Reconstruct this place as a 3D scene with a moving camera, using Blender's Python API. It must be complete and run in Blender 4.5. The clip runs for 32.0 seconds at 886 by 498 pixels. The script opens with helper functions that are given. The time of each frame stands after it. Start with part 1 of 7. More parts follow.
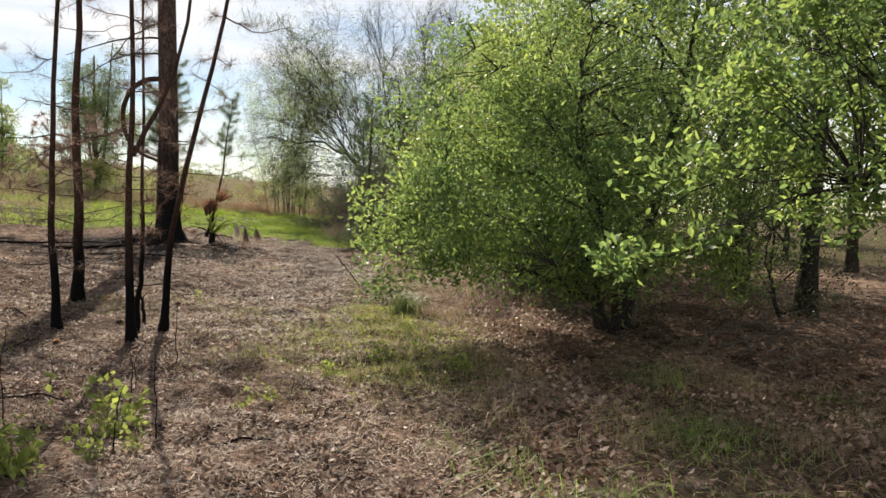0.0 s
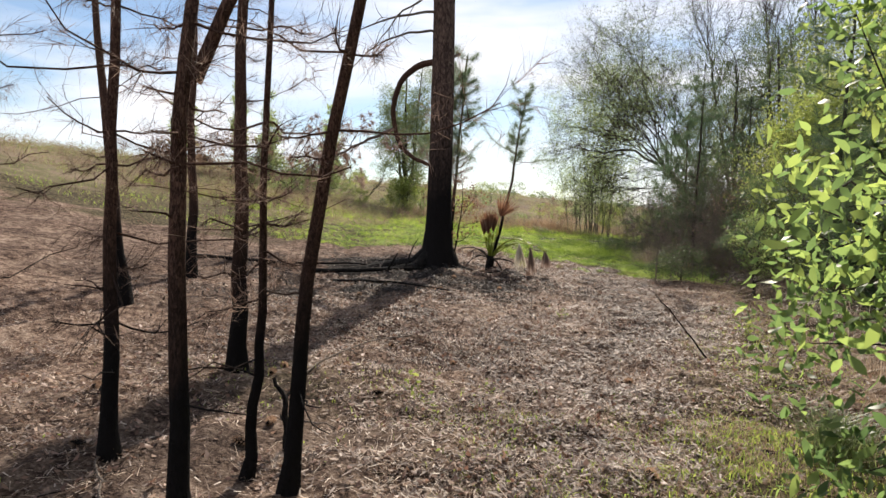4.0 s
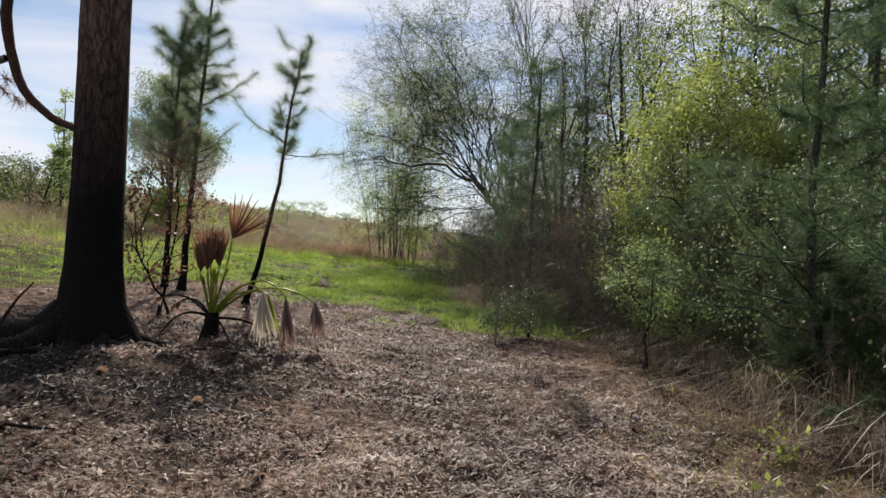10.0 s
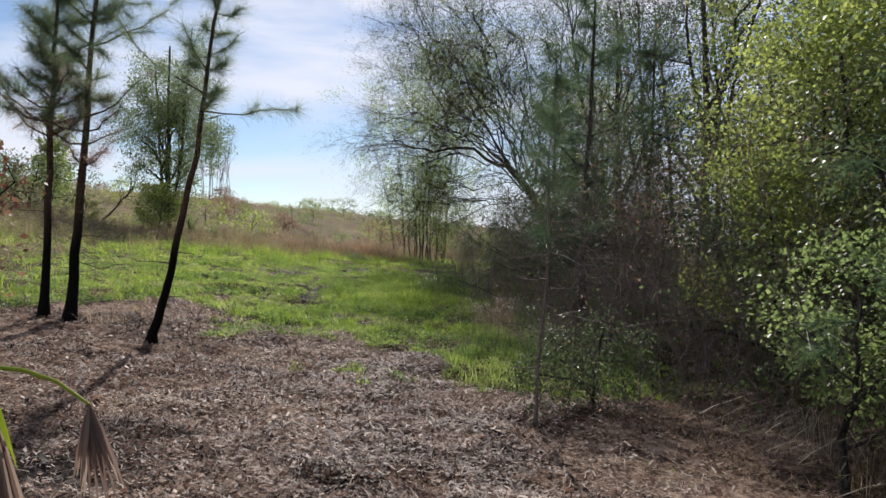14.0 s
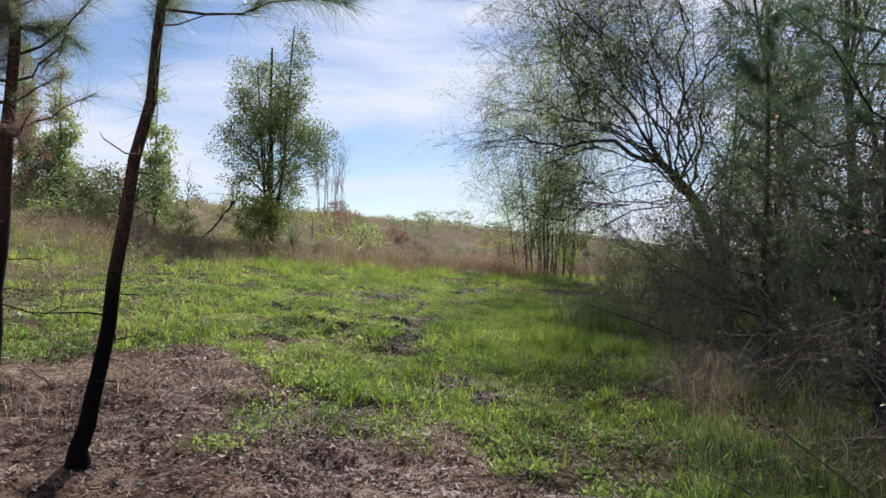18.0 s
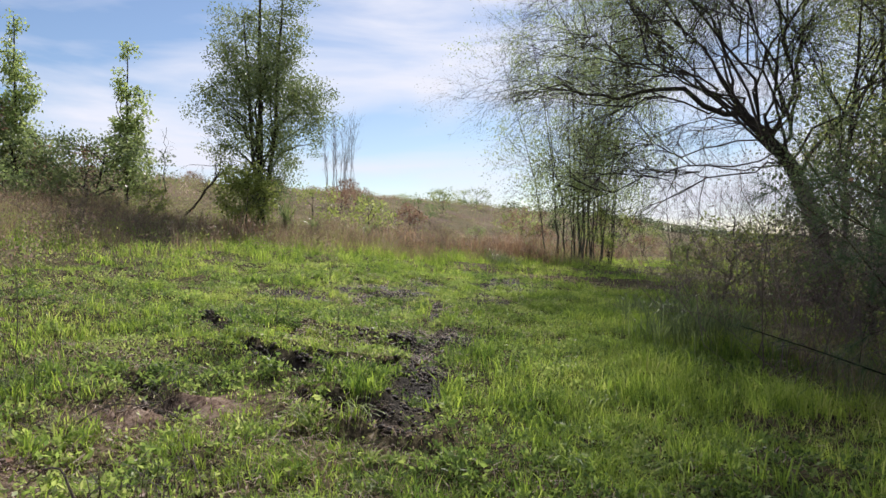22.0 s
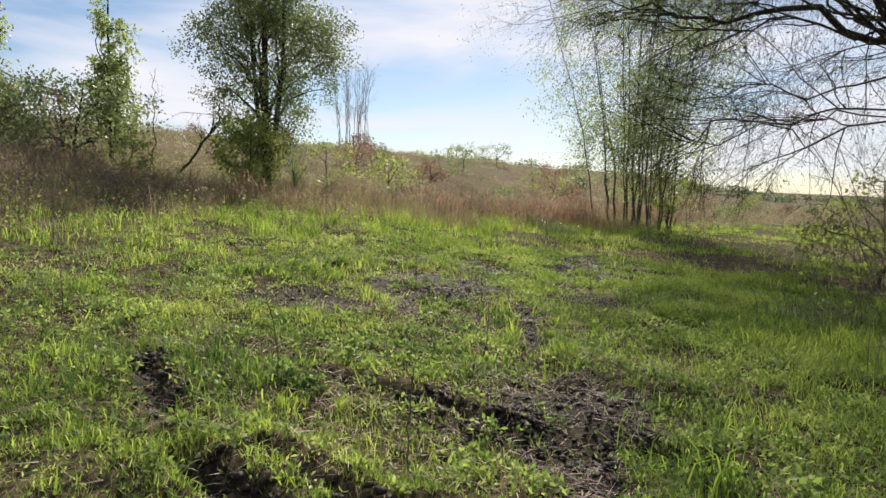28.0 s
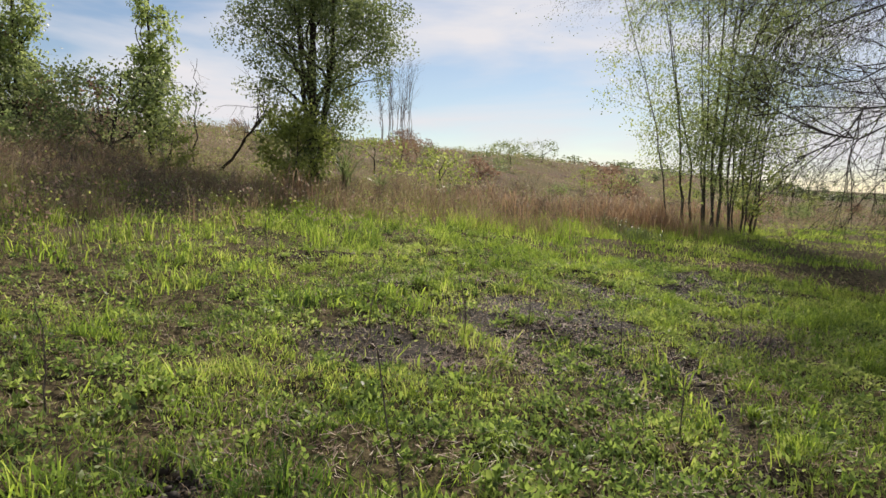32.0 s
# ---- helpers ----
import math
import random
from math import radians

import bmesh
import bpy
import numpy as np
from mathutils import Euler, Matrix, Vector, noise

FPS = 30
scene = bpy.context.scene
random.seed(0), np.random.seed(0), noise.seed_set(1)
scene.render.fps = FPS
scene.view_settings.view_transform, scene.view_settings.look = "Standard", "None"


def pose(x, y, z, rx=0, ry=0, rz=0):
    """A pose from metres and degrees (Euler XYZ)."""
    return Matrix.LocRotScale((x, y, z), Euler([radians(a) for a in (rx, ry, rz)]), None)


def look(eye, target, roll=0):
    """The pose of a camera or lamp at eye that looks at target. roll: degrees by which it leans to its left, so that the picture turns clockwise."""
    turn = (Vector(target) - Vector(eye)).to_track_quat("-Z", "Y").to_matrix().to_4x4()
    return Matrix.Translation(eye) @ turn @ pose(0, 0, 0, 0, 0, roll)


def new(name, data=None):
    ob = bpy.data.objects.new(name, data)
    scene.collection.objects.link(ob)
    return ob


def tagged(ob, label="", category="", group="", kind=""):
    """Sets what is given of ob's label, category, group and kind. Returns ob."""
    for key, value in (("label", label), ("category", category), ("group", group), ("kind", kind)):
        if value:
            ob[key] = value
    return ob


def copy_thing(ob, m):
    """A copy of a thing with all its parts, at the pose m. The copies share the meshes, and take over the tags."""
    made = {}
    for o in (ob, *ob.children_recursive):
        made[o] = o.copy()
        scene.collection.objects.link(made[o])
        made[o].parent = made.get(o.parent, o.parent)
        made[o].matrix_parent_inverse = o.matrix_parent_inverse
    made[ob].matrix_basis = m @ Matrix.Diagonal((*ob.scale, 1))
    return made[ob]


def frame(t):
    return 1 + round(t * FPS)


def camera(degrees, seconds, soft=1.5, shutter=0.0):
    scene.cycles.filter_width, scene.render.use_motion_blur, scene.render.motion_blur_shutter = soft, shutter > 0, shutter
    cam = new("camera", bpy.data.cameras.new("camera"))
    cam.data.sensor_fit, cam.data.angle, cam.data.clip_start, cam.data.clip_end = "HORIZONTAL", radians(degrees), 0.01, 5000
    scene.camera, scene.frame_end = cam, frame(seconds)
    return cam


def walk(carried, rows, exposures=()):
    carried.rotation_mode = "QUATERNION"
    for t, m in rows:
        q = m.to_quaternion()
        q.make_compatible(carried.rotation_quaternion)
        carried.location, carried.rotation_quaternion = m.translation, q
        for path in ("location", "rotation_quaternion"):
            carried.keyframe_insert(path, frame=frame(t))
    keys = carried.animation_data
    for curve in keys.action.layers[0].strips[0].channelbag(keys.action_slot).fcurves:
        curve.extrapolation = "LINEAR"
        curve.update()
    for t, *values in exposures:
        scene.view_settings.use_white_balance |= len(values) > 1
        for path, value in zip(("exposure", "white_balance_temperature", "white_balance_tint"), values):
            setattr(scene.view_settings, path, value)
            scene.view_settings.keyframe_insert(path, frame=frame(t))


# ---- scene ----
cam = camera(69.1, 32.0)
METRES, EYE, TILT, LEAN, TURN = 29.4, 1.5, 0.0, 5.0, 0.0
EXPO = [(0.0, 0.64, 7100, 10), (3.0, 0.74, 6850, 11), (6.0, 0.54, 6600, 12), (9.0, 0.31, 6500, 12), (12.0, 0.42, 6350, 12), (14.0, 0.32, 6150, 13), (19.0, 0.3, 6000, 15), (23.0, 0.36, 6350, 14), (25.0, 0.4, 6500, 13), (30.0, 0.36, 6700, 13), (32.0, 0.2, 6850, 13)]
ROWS = [
    (0.0, 0.0, 0.0, 0.0, 0.37, -3.47, -6.13),
    (0.5, -0.0012, 0.0211, -0.0005, 2.59, -3.39, -6.34),
    (1.0, -0.0044, 0.0422, -0.0011, 6.5, -3.77, -6.59),
    (1.5, -0.0072, 0.0655, -0.0002, 8.17, -4.04, -6.93),
    (2.0, -0.0118, 0.0874, -0.0012, 10.34, -4.63, -6.56),
    (2.5, -0.0153, 0.11, -0.0026, 13.9, -4.89, -5.76),
    (3.0, -0.0233, 0.1279, -0.0039, 18.86, -4.98, -5.31),
    (3.5, -0.0296, 0.1457, -0.0044, 25.39, -4.9, -5.3),
    (5.5, -0.0644, 0.2007, -0.0085, 28.05, -3.93, -6.82),
    (6.0, -0.069, 0.2174, -0.0088, 26.86, -3.28, -6.98),
    (6.5, -0.0707, 0.2337, -0.0099, 20.44, -2.61, -6.53),
    (7.0, -0.0674, 0.2528, -0.01, 15.06, -1.84, -6.61),
    (7.5, -0.0699, 0.269, -0.0101, 11.93, -2.3, -6.77),
    (8.0, -0.0724, 0.2861, -0.0097, 10.34, -2.29, -7.06),
    (8.5, -0.0743, 0.3049, -0.0081, 10.12, -1.9, -7.13),
    (9.0, -0.0784, 0.3232, -0.0069, 10.07, -1.1, -7.16),
    (9.5, -0.081, 0.343, -0.0059, 10.17, -0.7, -7.15),
    (10.0, -0.0885, 0.3593, -0.0066, 9.67, -0.57, -7.18),
    (10.5, -0.0938, 0.379, -0.008, 9.86, -0.26, -6.96),
    (11.0, -0.0987, 0.3979, -0.0075, 9.68, -0.42, -6.96),
    (11.5, -0.0988, 0.415, -0.0076, 8.63, -0.84, -6.61),
    (12.0, -0.097, 0.4309, -0.0058, 7.97, -0.8, -6.78),
    (12.5, -0.0986, 0.4483, -0.005, 7.81, -0.98, -6.6),
    (13.0, -0.0972, 0.4666, -0.0042, 8.39, -1.01, -6.5),
    (13.5, -0.0993, 0.4838, -0.0036, 9.89, -1.25, -6.47),
    (14.0, -0.1011, 0.502, -0.0036, 13.07, -1.33, -6.13),
    (14.5, -0.1063, 0.5202, -0.0038, 14.93, -1.24, -6.28),
    (16.5, -0.1296, 0.5873, -0.0034, 20.11, -1.33, -5.79),
    (17.0, -0.1378, 0.6023, -0.0031, 21.57, -1.34, -5.72),
    (17.5, -0.1431, 0.6189, -0.004, 23.05, -1.51, -5.32),
    (18.0, -0.1505, 0.634, -0.0044, 23.41, -1.28, -5.42),
    (18.5, -0.1578, 0.6511, -0.005, 23.75, -1.42, -5.46),
    (19.0, -0.1638, 0.6684, -0.0053, 23.69, -1.44, -5.44),
    (19.5, -0.172, 0.6837, -0.0063, 23.72, -1.37, -5.35),
    (20.0, -0.1787, 0.7013, -0.0077, 23.77, -1.29, -5.38),
    (20.5, -0.1859, 0.7179, -0.0081, 23.47, -1.82, -5.48),
    (21.0, -0.1921, 0.7344, -0.0086, 23.2, -1.99, -5.42),
    (21.5, -0.2008, 0.7497, -0.0089, 23.28, -2.4, -5.36),
    (22.0, -0.2115, 0.7636, -0.0093, 24.76, -3.09, -5.15),
    (22.5, -0.2218, 0.7769, -0.0097, 28.16, -3.6, -5.03),
    (23.0, -0.2324, 0.7872, -0.0098, 28.83, -4.33, -4.91),
    (23.5, -0.2385, 0.7999, -0.0099, 28.64, -4.52, -5.04),
    (24.0, -0.246, 0.8098, -0.0104, 28.53, -4.87, -5.11),
    (24.5, -0.2533, 0.8194, -0.0111, 28.27, -5.38, -5.04),
    (25.0, -0.2581, 0.8284, -0.0105, 28.12, -6.04, -5.03),
    (25.5, -0.2628, 0.8335, -0.0107, 27.71, -6.56, -4.77),
    (27.5, -0.2831, 0.851, -0.0107, 25.72, -6.83, -5.42),
    (28.0, -0.2869, 0.8595, -0.011, 25.72, -6.95, -5.39),
    (28.5, -0.2907, 0.8682, -0.0101, 24.55, -7.01, -5.48),
    (29.0, -0.2964, 0.8758, -0.0097, 18.49, -6.52, -6.09),
    (29.5, -0.2975, 0.879, -0.009, 14.4, -6.13, -6.91),
    (30.0, -0.3005, 0.8799, -0.0094, 15.91, -6.64, -6.99),
    (30.5, -0.3052, 0.8821, -0.0104, 21.53, -7.23, -5.7),
    (31.0, -0.314, 0.8878, -0.0098, 26.1, -7.59, -5.32),
    (31.5, -0.3261, 0.8975, -0.0117, 30.85, -7.53, -4.91),
    (32.0, -0.3357, 0.9035, -0.0125, 29.01, -7.55, -5.49),
]
walk(cam, [(t, pose(0, 0, EYE, TILT, LEAN, TURN) @ pose(METRES * x, METRES * y, METRES * z, 90 + pitch, roll, yaw)) for t, x, y, z, yaw, pitch, roll in ROWS], exposures=EXPO)

# ---- world and sun ----
SUN_AZ, SUN_EL = 16.0, 40.0   # degrees left of +y, and above the horizon

world = bpy.data.worlds.new("world")
scene.world = world
world.use_nodes = True
wn, wl = world.node_tree.nodes, world.node_tree.links
wn.clear()
w_out, w_bg = wn.new("ShaderNodeOutputWorld"), wn.new("ShaderNodeBackground")
sky = wn.new("ShaderNodeTexSky")
sky.sky_type, sky.sun_disc = "NISHITA", False
sky.sun_elevation, sky.sun_rotation = radians(SUN_EL), radians(-SUN_AZ)
sky.air_density, sky.dust_density, sky.ozone_density = 1.0, 0.25, 2.0
w_tc, w_map = wn.new("ShaderNodeTexCoord"), wn.new("ShaderNodeMapping")
w_map.inputs["Scale"].default_value = (1.3, 1.3, 7.0)
w_map.inputs["Rotation"].default_value = (0.05, -0.09, 0.3)
w_noise, w_ramp, w_mix = wn.new("ShaderNodeTexNoise"), wn.new("ShaderNodeValToRGB"), wn.new("ShaderNodeMixRGB")
w_noise.inputs["Scale"].default_value, w_noise.inputs["Detail"].default_value = 1.7, 7.0
w_noise.inputs["Roughness"].default_value, w_noise.inputs["Distortion"].default_value = 0.52, 0.35
w_ramp.color_ramp.elements[0].position, w_ramp.color_ramp.elements[1].position = 0.38, 0.62
w_mix.inputs["Color2"].default_value = (8.6, 8.8, 9.4, 1)
wl.new(w_tc.outputs["Generated"], w_map.inputs["Vector"])
wl.new(w_map.outputs["Vector"], w_noise.inputs["Vector"])
wl.new(w_noise.outputs["Fac"], w_ramp.inputs["Fac"])
wl.new(w_ramp.outputs["Color"], w_mix.inputs["Fac"])
wl.new(sky.outputs["Color"], w_mix.inputs["Color1"])
wl.new(w_mix.outputs["Color"], w_bg.inputs["Color"])
w_bg.inputs["Strength"].default_value = 0.08
wl.new(w_bg.outputs["Background"], w_out.inputs["Surface"])

sun = new("sun", bpy.data.lights.new("sun", "SUN"))
sun.data.energy, sun.data.angle, sun.data.color = 4.9, radians(0.6), (1.0, 0.93, 0.82)
_az, _el = radians(SUN_AZ), radians(SUN_EL)
SUN_DIR = Vector((-math.sin(_az) * math.cos(_el), math.cos(_az) * math.cos(_el), math.sin(_el)))
sun.matrix_world = look(SUN_DIR * 200, (0, 0, 0))


# ---- node materials ----
def material(name):
    m = bpy.data.materials.new(name)
    m.use_nodes = True
    n, l = m.node_tree.nodes, m.node_tree.links
    n.clear()
    out = n.new("ShaderNodeOutputMaterial")
    p = n.new("ShaderNodeBsdfPrincipled")
    l.new(p.outputs[0], out.inputs[0])
    return m, n, l, p, out


def ramp(n, stops):
    r = n.new("ShaderNodeValToRGB")
    e = r.color_ramp.elements
    while len(e) < len(stops):
        e.new(0.5)
    for k, (pos, col) in enumerate(stops):
        e[k].position, e[k].color = pos, (*col, 1)
    return r


def tex_noise(n, l, scale, detail=4, rough=0.55, coord=None):
    t = n.new("ShaderNodeTexNoise")
    t.inputs["Scale"].default_value, t.inputs["Detail"].default_value, t.inputs["Roughness"].default_value = scale, detail, rough
    if coord:
        l.new(coord, t.inputs["Vector"])
    return t


def leaf_material(name, stops, through_light=0.5, rough=0.45, patch=0.9, amp=1.1):
    """Thin leaf or blade: a colour of its own for each piece, and light that shines through."""
    m, n, l, p, out = material(name)
    geo, tc = n.new("ShaderNodeNewGeometry"), n.new("ShaderNodeTexCoord")
    r = ramp(n, stops)
    big = tex_noise(n, l, patch, 2, 0.5, tc.outputs["Object"])
    mixv = n.new("ShaderNodeMath")
    mixv.operation = "MULTIPLY_ADD"
    l.new(geo.outputs["Random Per Island"], mixv.inputs[0])
    mixv.inputs[1].default_value = 0.62
    sub = n.new("ShaderNodeMath")
    sub.operation = "MULTIPLY_ADD"
    l.new(big.outputs["Fac"], sub.inputs[0])
    sub.inputs[1].default_value, sub.inputs[2].default_value = amp, 0.19 - 0.5 * amp
    l.new(sub.outputs[0], mixv.inputs[2])
    l.new(mixv.outputs[0], r.inputs["Fac"])
    l.new(r.outputs["Color"], p.inputs["Base Color"])
    p.inputs["Roughness"].default_value = rough
    p.inputs["Specular IOR Level"].default_value = 0.28
    tr, mx, hs = n.new("ShaderNodeBsdfTranslucent"), n.new("ShaderNodeMixShader"), n.new("ShaderNodeHueSaturation")
    hs.inputs["Value"].default_value, hs.inputs["Saturation"].default_value = 1.7, 1.08
    l.new(r.outputs["Color"], hs.inputs["Color"])
    l.new(hs.outputs["Color"], tr.inputs["Color"])
    mx.inputs[0].default_value = through_light
    l.new(p.outputs[0], mx.inputs[1])
    l.new(tr.outputs[0], mx.inputs[2])
    l.new(mx.outputs[0], out.inputs[0])
    return m


def bark_material(name, stops, scale=9.0, stretch=0.25, char_top=None, bump=0.6, fade=0.8):
    """Furrowed bark; below char_top (metres above the foot) it is blackened by fire, with a ragged edge."""
    m, n, l, p, out = material(name)
    tc, mp = n.new("ShaderNodeTexCoord"), n.new("ShaderNodeMapping")
    mp.inputs["Scale"].default_value = (1, 1, stretch)
    l.new(tc.outputs["Object"], mp.inputs["Vector"])
    vor = n.new("ShaderNodeTexVoronoi")
    vor.feature = "DISTANCE_TO_EDGE"
    vor.inputs["Scale"].default_value = scale
    wob = tex_noise(n, l, scale * 0.8, 4, 0.6, mp.outputs["Vector"])
    vadd = n.new("ShaderNodeMixRGB")
    vadd.blend_type, vadd.inputs["Fac"].default_value = "ADD", 0.25
    l.new(mp.outputs["Vector"], vadd.inputs["Color1"])
    l.new(wob.outputs["Color"], vadd.inputs["Color2"])
    l.new(vadd.outputs["Color"], vor.inputs["Vector"])
    fine = tex_noise(n, l, scale * 5, 5, 0.65, mp.outputs["Vector"])
    cr = ramp(n, stops)
    l.new(fine.outputs["Fac"], cr.inputs["Fac"])
    edge = ramp(n, [(0.0, (0.25, 0.25, 0.25)), (0.12, (1, 1, 1))])
    l.new(vor.outputs["Distance"], edge.inputs["Fac"])
    mul = n.new("ShaderNodeMixRGB")
    mul.blend_type, mul.inputs["Fac"].default_value = "MULTIPLY", 0.8
    l.new(cr.outputs["Color"], mul.inputs["Color1"])
    l.new(edge.outputs["Color"], mul.inputs["Color2"])
    col = mul.outputs["Color"]
    if char_top is not None:
        sep = n.new("ShaderNodeSeparateXYZ")
        l.new(tc.outputs["Object"], sep.inputs[0])
        rag = tex_noise(n, l, 3.0, 5, 0.6, mp.outputs["Vector"])
        h = n.new("ShaderNodeMath")
        h.operation = "MULTIPLY_ADD"
        l.new(rag.outputs["Fac"], h.inputs[0])
        h.inputs[1].default_value = -1.6
        l.new(sep.outputs["Z"], h.inputs[2])
        mr = n.new("ShaderNodeMapRange")
        mr.inputs["From Min"].default_value, mr.inputs["From Max"].default_value = char_top - 0.8 - fade / 2, char_top - 0.8 + fade / 2
        l.new(h.outputs[0], mr.inputs["Value"])
        cm = n.new("ShaderNodeMixRGB")
        cm.inputs["Color1"].default_value = (0.010, 0.009, 0.009, 1)
        l.new(mr.outputs["Result"], cm.inputs["Fac"])
        l.new(col, cm.inputs["Color2"])
        col = cm.outputs["Color"]
    l.new(col, p.inputs["Base Color"])
    p.inputs["Roughness"].default_value = 0.95
    p.inputs["Specular IOR Level"].default_value = 0.08
    b = n.new("ShaderNodeBump")
    b.inputs["Strength"].default_value, b.inputs["Distance"].default_value = bump, 0.02
    mx = n.new("ShaderNodeMixRGB")
    mx.inputs["Fac"].default_value = 0.35
    l.new(edge.outputs["Color"], mx.inputs["Color1"])
    l.new(fine.outputs["Color"], mx.inputs["Color2"])
    l.new(mx.outputs["Color"], b.inputs["Height"])
    l.new(b.outputs[0], p.inputs["Normal"])
    return m


MAT = {}
MAT["pine_bark"] = bark_material("pine_bark", [(0.3, (0.045, 0.03, 0.026)), (0.55, (0.115, 0.078, 0.064)), (0.75, (0.21, 0.15, 0.122))], 9, 0.3, 2.3, 0.9, 1.6)
MAT["thin_bark"] = bark_material("thin_bark", [(0.3, (0.045, 0.026, 0.02)), (0.55, (0.12, 0.068, 0.05)), (0.75, (0.20, 0.13, 0.10))], 26, 0.3, 1.1, 0.8)
MAT["young_bark"] = bark_material("young_bark", [(0.3, (0.05, 0.032, 0.022)), (0.6, (0.13, 0.085, 0.06)), (0.8, (0.2, 0.15, 0.11))], 26, 0.3, 1.3, 0.7)
MAT["grey_bark"] = bark_material("grey_bark", [(0.3, (0.036, 0.03, 0.026)), (0.55, (0.075, 0.064, 0.056)), (0.75, (0.14, 0.122, 0.108))], 14, 0.3, None, 0.7)
MAT["pale_bark"] = bark_material("pale_bark", [(0.3, (0.07, 0.062, 0.05)), (0.55, (0.14, 0.128, 0.108)), (0.75, (0.25, 0.235, 0.205))], 12, 0.6, None, 0.4)
MAT["brush_bark"] = bark_material("brush_bark", [(0.3, (0.12, 0.09, 0.08)), (0.55, (0.24, 0.19, 0.17)), (0.75, (0.38, 0.31, 0.28))], 30, 0.3, None, 0.4)
MAT["dead_wood"] = bark_material("dead_wood", [(0.3, (0.08, 0.065, 0.055)), (0.55, (0.2, 0.165, 0.14)), (0.75, (0.34, 0.29, 0.25))], 30, 0.2, None, 0.5)
MAT["char_wood"] = bark_material("char_wood", [(0.3, (0.010, 0.009, 0.009)), (0.6, (0.022, 0.02, 0.019)), (0.85, (0.09, 0.08, 0.076))], 16, 0.4, None, 0.9)
MAT["needle"] = leaf_material("needle", [(0.0, (0.07, 0.10, 0.06)), (0.5, (0.13, 0.17, 0.10)), (1.0, (0.22, 0.26, 0.15))], 0.5, 0.4)
MAT["needle_deep"] = leaf_material("needle_deep", [(0.0, (0.03, 0.055, 0.03)), (0.5, (0.06, 0.095, 0.048)), (1.0, (0.12, 0.16, 0.075))], 0.45, 0.4)
MAT["needle_dead"] = leaf_material("needle_dead", [(0.0, (0.11, 0.075, 0.06)), (0.5, (0.21, 0.145, 0.115)), (1.0, (0.33, 0.25, 0.2))], 0.45, 0.6)
MAT["leaf_bush"] = leaf_material("leaf_bush", [(0.0, (0.045, 0.078, 0.034)), (0.5, (0.12, 0.175, 0.064)), (1.0, (0.29, 0.35, 0.105))], 0.66, 0.42, 0.5, 1.3)
MAT["leaf_yellow"] = leaf_material("leaf_yellow", [(0.0, (0.095, 0.125, 0.04)), (0.5, (0.20, 0.235, 0.07)), (1.0, (0.34, 0.365, 0.12))], 0.58, 0.45)
MAT["leaf_mid"] = leaf_material("leaf_mid", [(0.0, (0.06, 0.088, 0.04)), (0.5, (0.13, 0.165, 0.07)), (1.0, (0.23, 0.265, 0.11))], 0.5, 0.4)
MAT["leaf_dark"] = leaf_material("leaf_dark", [(0.0, (0.036, 0.052, 0.028)), (0.5, (0.068, 0.092, 0.044)), (1.0, (0.13, 0.155, 0.07))], 0.5, 0.42)
MAT["leaf_pale"] = leaf_material("leaf_pale", [(0.0, (0.10, 0.14, 0.055)), (0.5, (0.18, 0.23, 0.09)), (1.0, (0.31, 0.35, 0.15))], 0.55, 0.4)
MAT["leaf_aspen"] = leaf_material("leaf_aspen", [(0.0, (0.11, 0.15, 0.06)), (0.5, (0.21, 0.26, 0.10)), (1.0, (0.36, 0.40, 0.17))], 0.62, 0.4)
MAT["leaf_brown"] = leaf_material("leaf_brown", [(0.0, (0.085, 0.055, 0.04)), (0.5, (0.19, 0.125, 0.088)), (1.0, (0.31, 0.22, 0.155))], 0.45, 0.6)
MAT["grass"] = leaf_material("grass", [(0.0, (0.045, 0.085, 0.022)), (0.38, (0.15, 0.22, 0.046)), (0.7, (0.30, 0.38, 0.078)), (1.0, (0.40, 0.42, 0.15))], 0.55, 0.5, 0.7, 1.5)
MAT["weed"] = leaf_material("weed", [(0.0, (0.03, 0.05, 0.018)), (0.35, (0.11, 0.165, 0.05)), (0.7, (0.25, 0.325, 0.09)), (1.0, (0.38, 0.42, 0.15))], 0.5, 0.45, 0.9, 1.6)
MAT["dry_grass"] = leaf_material("dry_grass", [(0.0, (0.13, 0.085, 0.055)), (0.5, (0.29, 0.21, 0.14)), (1.0, (0.50, 0.41, 0.29))], 0.4, 0.6, 0.5)
MAT["field_grass"] = leaf_material("field_grass", [(0.0, (0.10, 0.072, 0.05)), (0.35, (0.20, 0.145, 0.10)), (0.6, (0.29, 0.225, 0.15)), (0.8, (0.19, 0.20, 0.08)), (1.0, (0.24, 0.255, 0.09))], 0.4, 0.6, 0.2, 1.7)
MAT["field_leaf"] = leaf_material("field_leaf", [(0.0, (0.09, 0.065, 0.05)), (0.35, (0.26, 0.195, 0.155)), (0.55, (0.17, 0.175, 0.08)), (0.8, (0.24, 0.265, 0.10)), (1.0, (0.42, 0.34, 0.28))], 0.45, 0.6, 0.22, 1.7)
MAT["char_grass"] = leaf_material("char_grass", [(0.0, (0.012, 0.010, 0.009)), (0.6, (0.04, 0.03, 0.024)), (1.0, (0.12, 0.085, 0.06))], 0.1, 0.7)
MAT["red_grass"] = leaf_material("red_grass", [(0.0, (0.14, 0.085, 0.055)), (0.5, (0.27, 0.18, 0.115)), (1.0, (0.40, 0.30, 0.19))], 0.4, 0.6, 0.5)
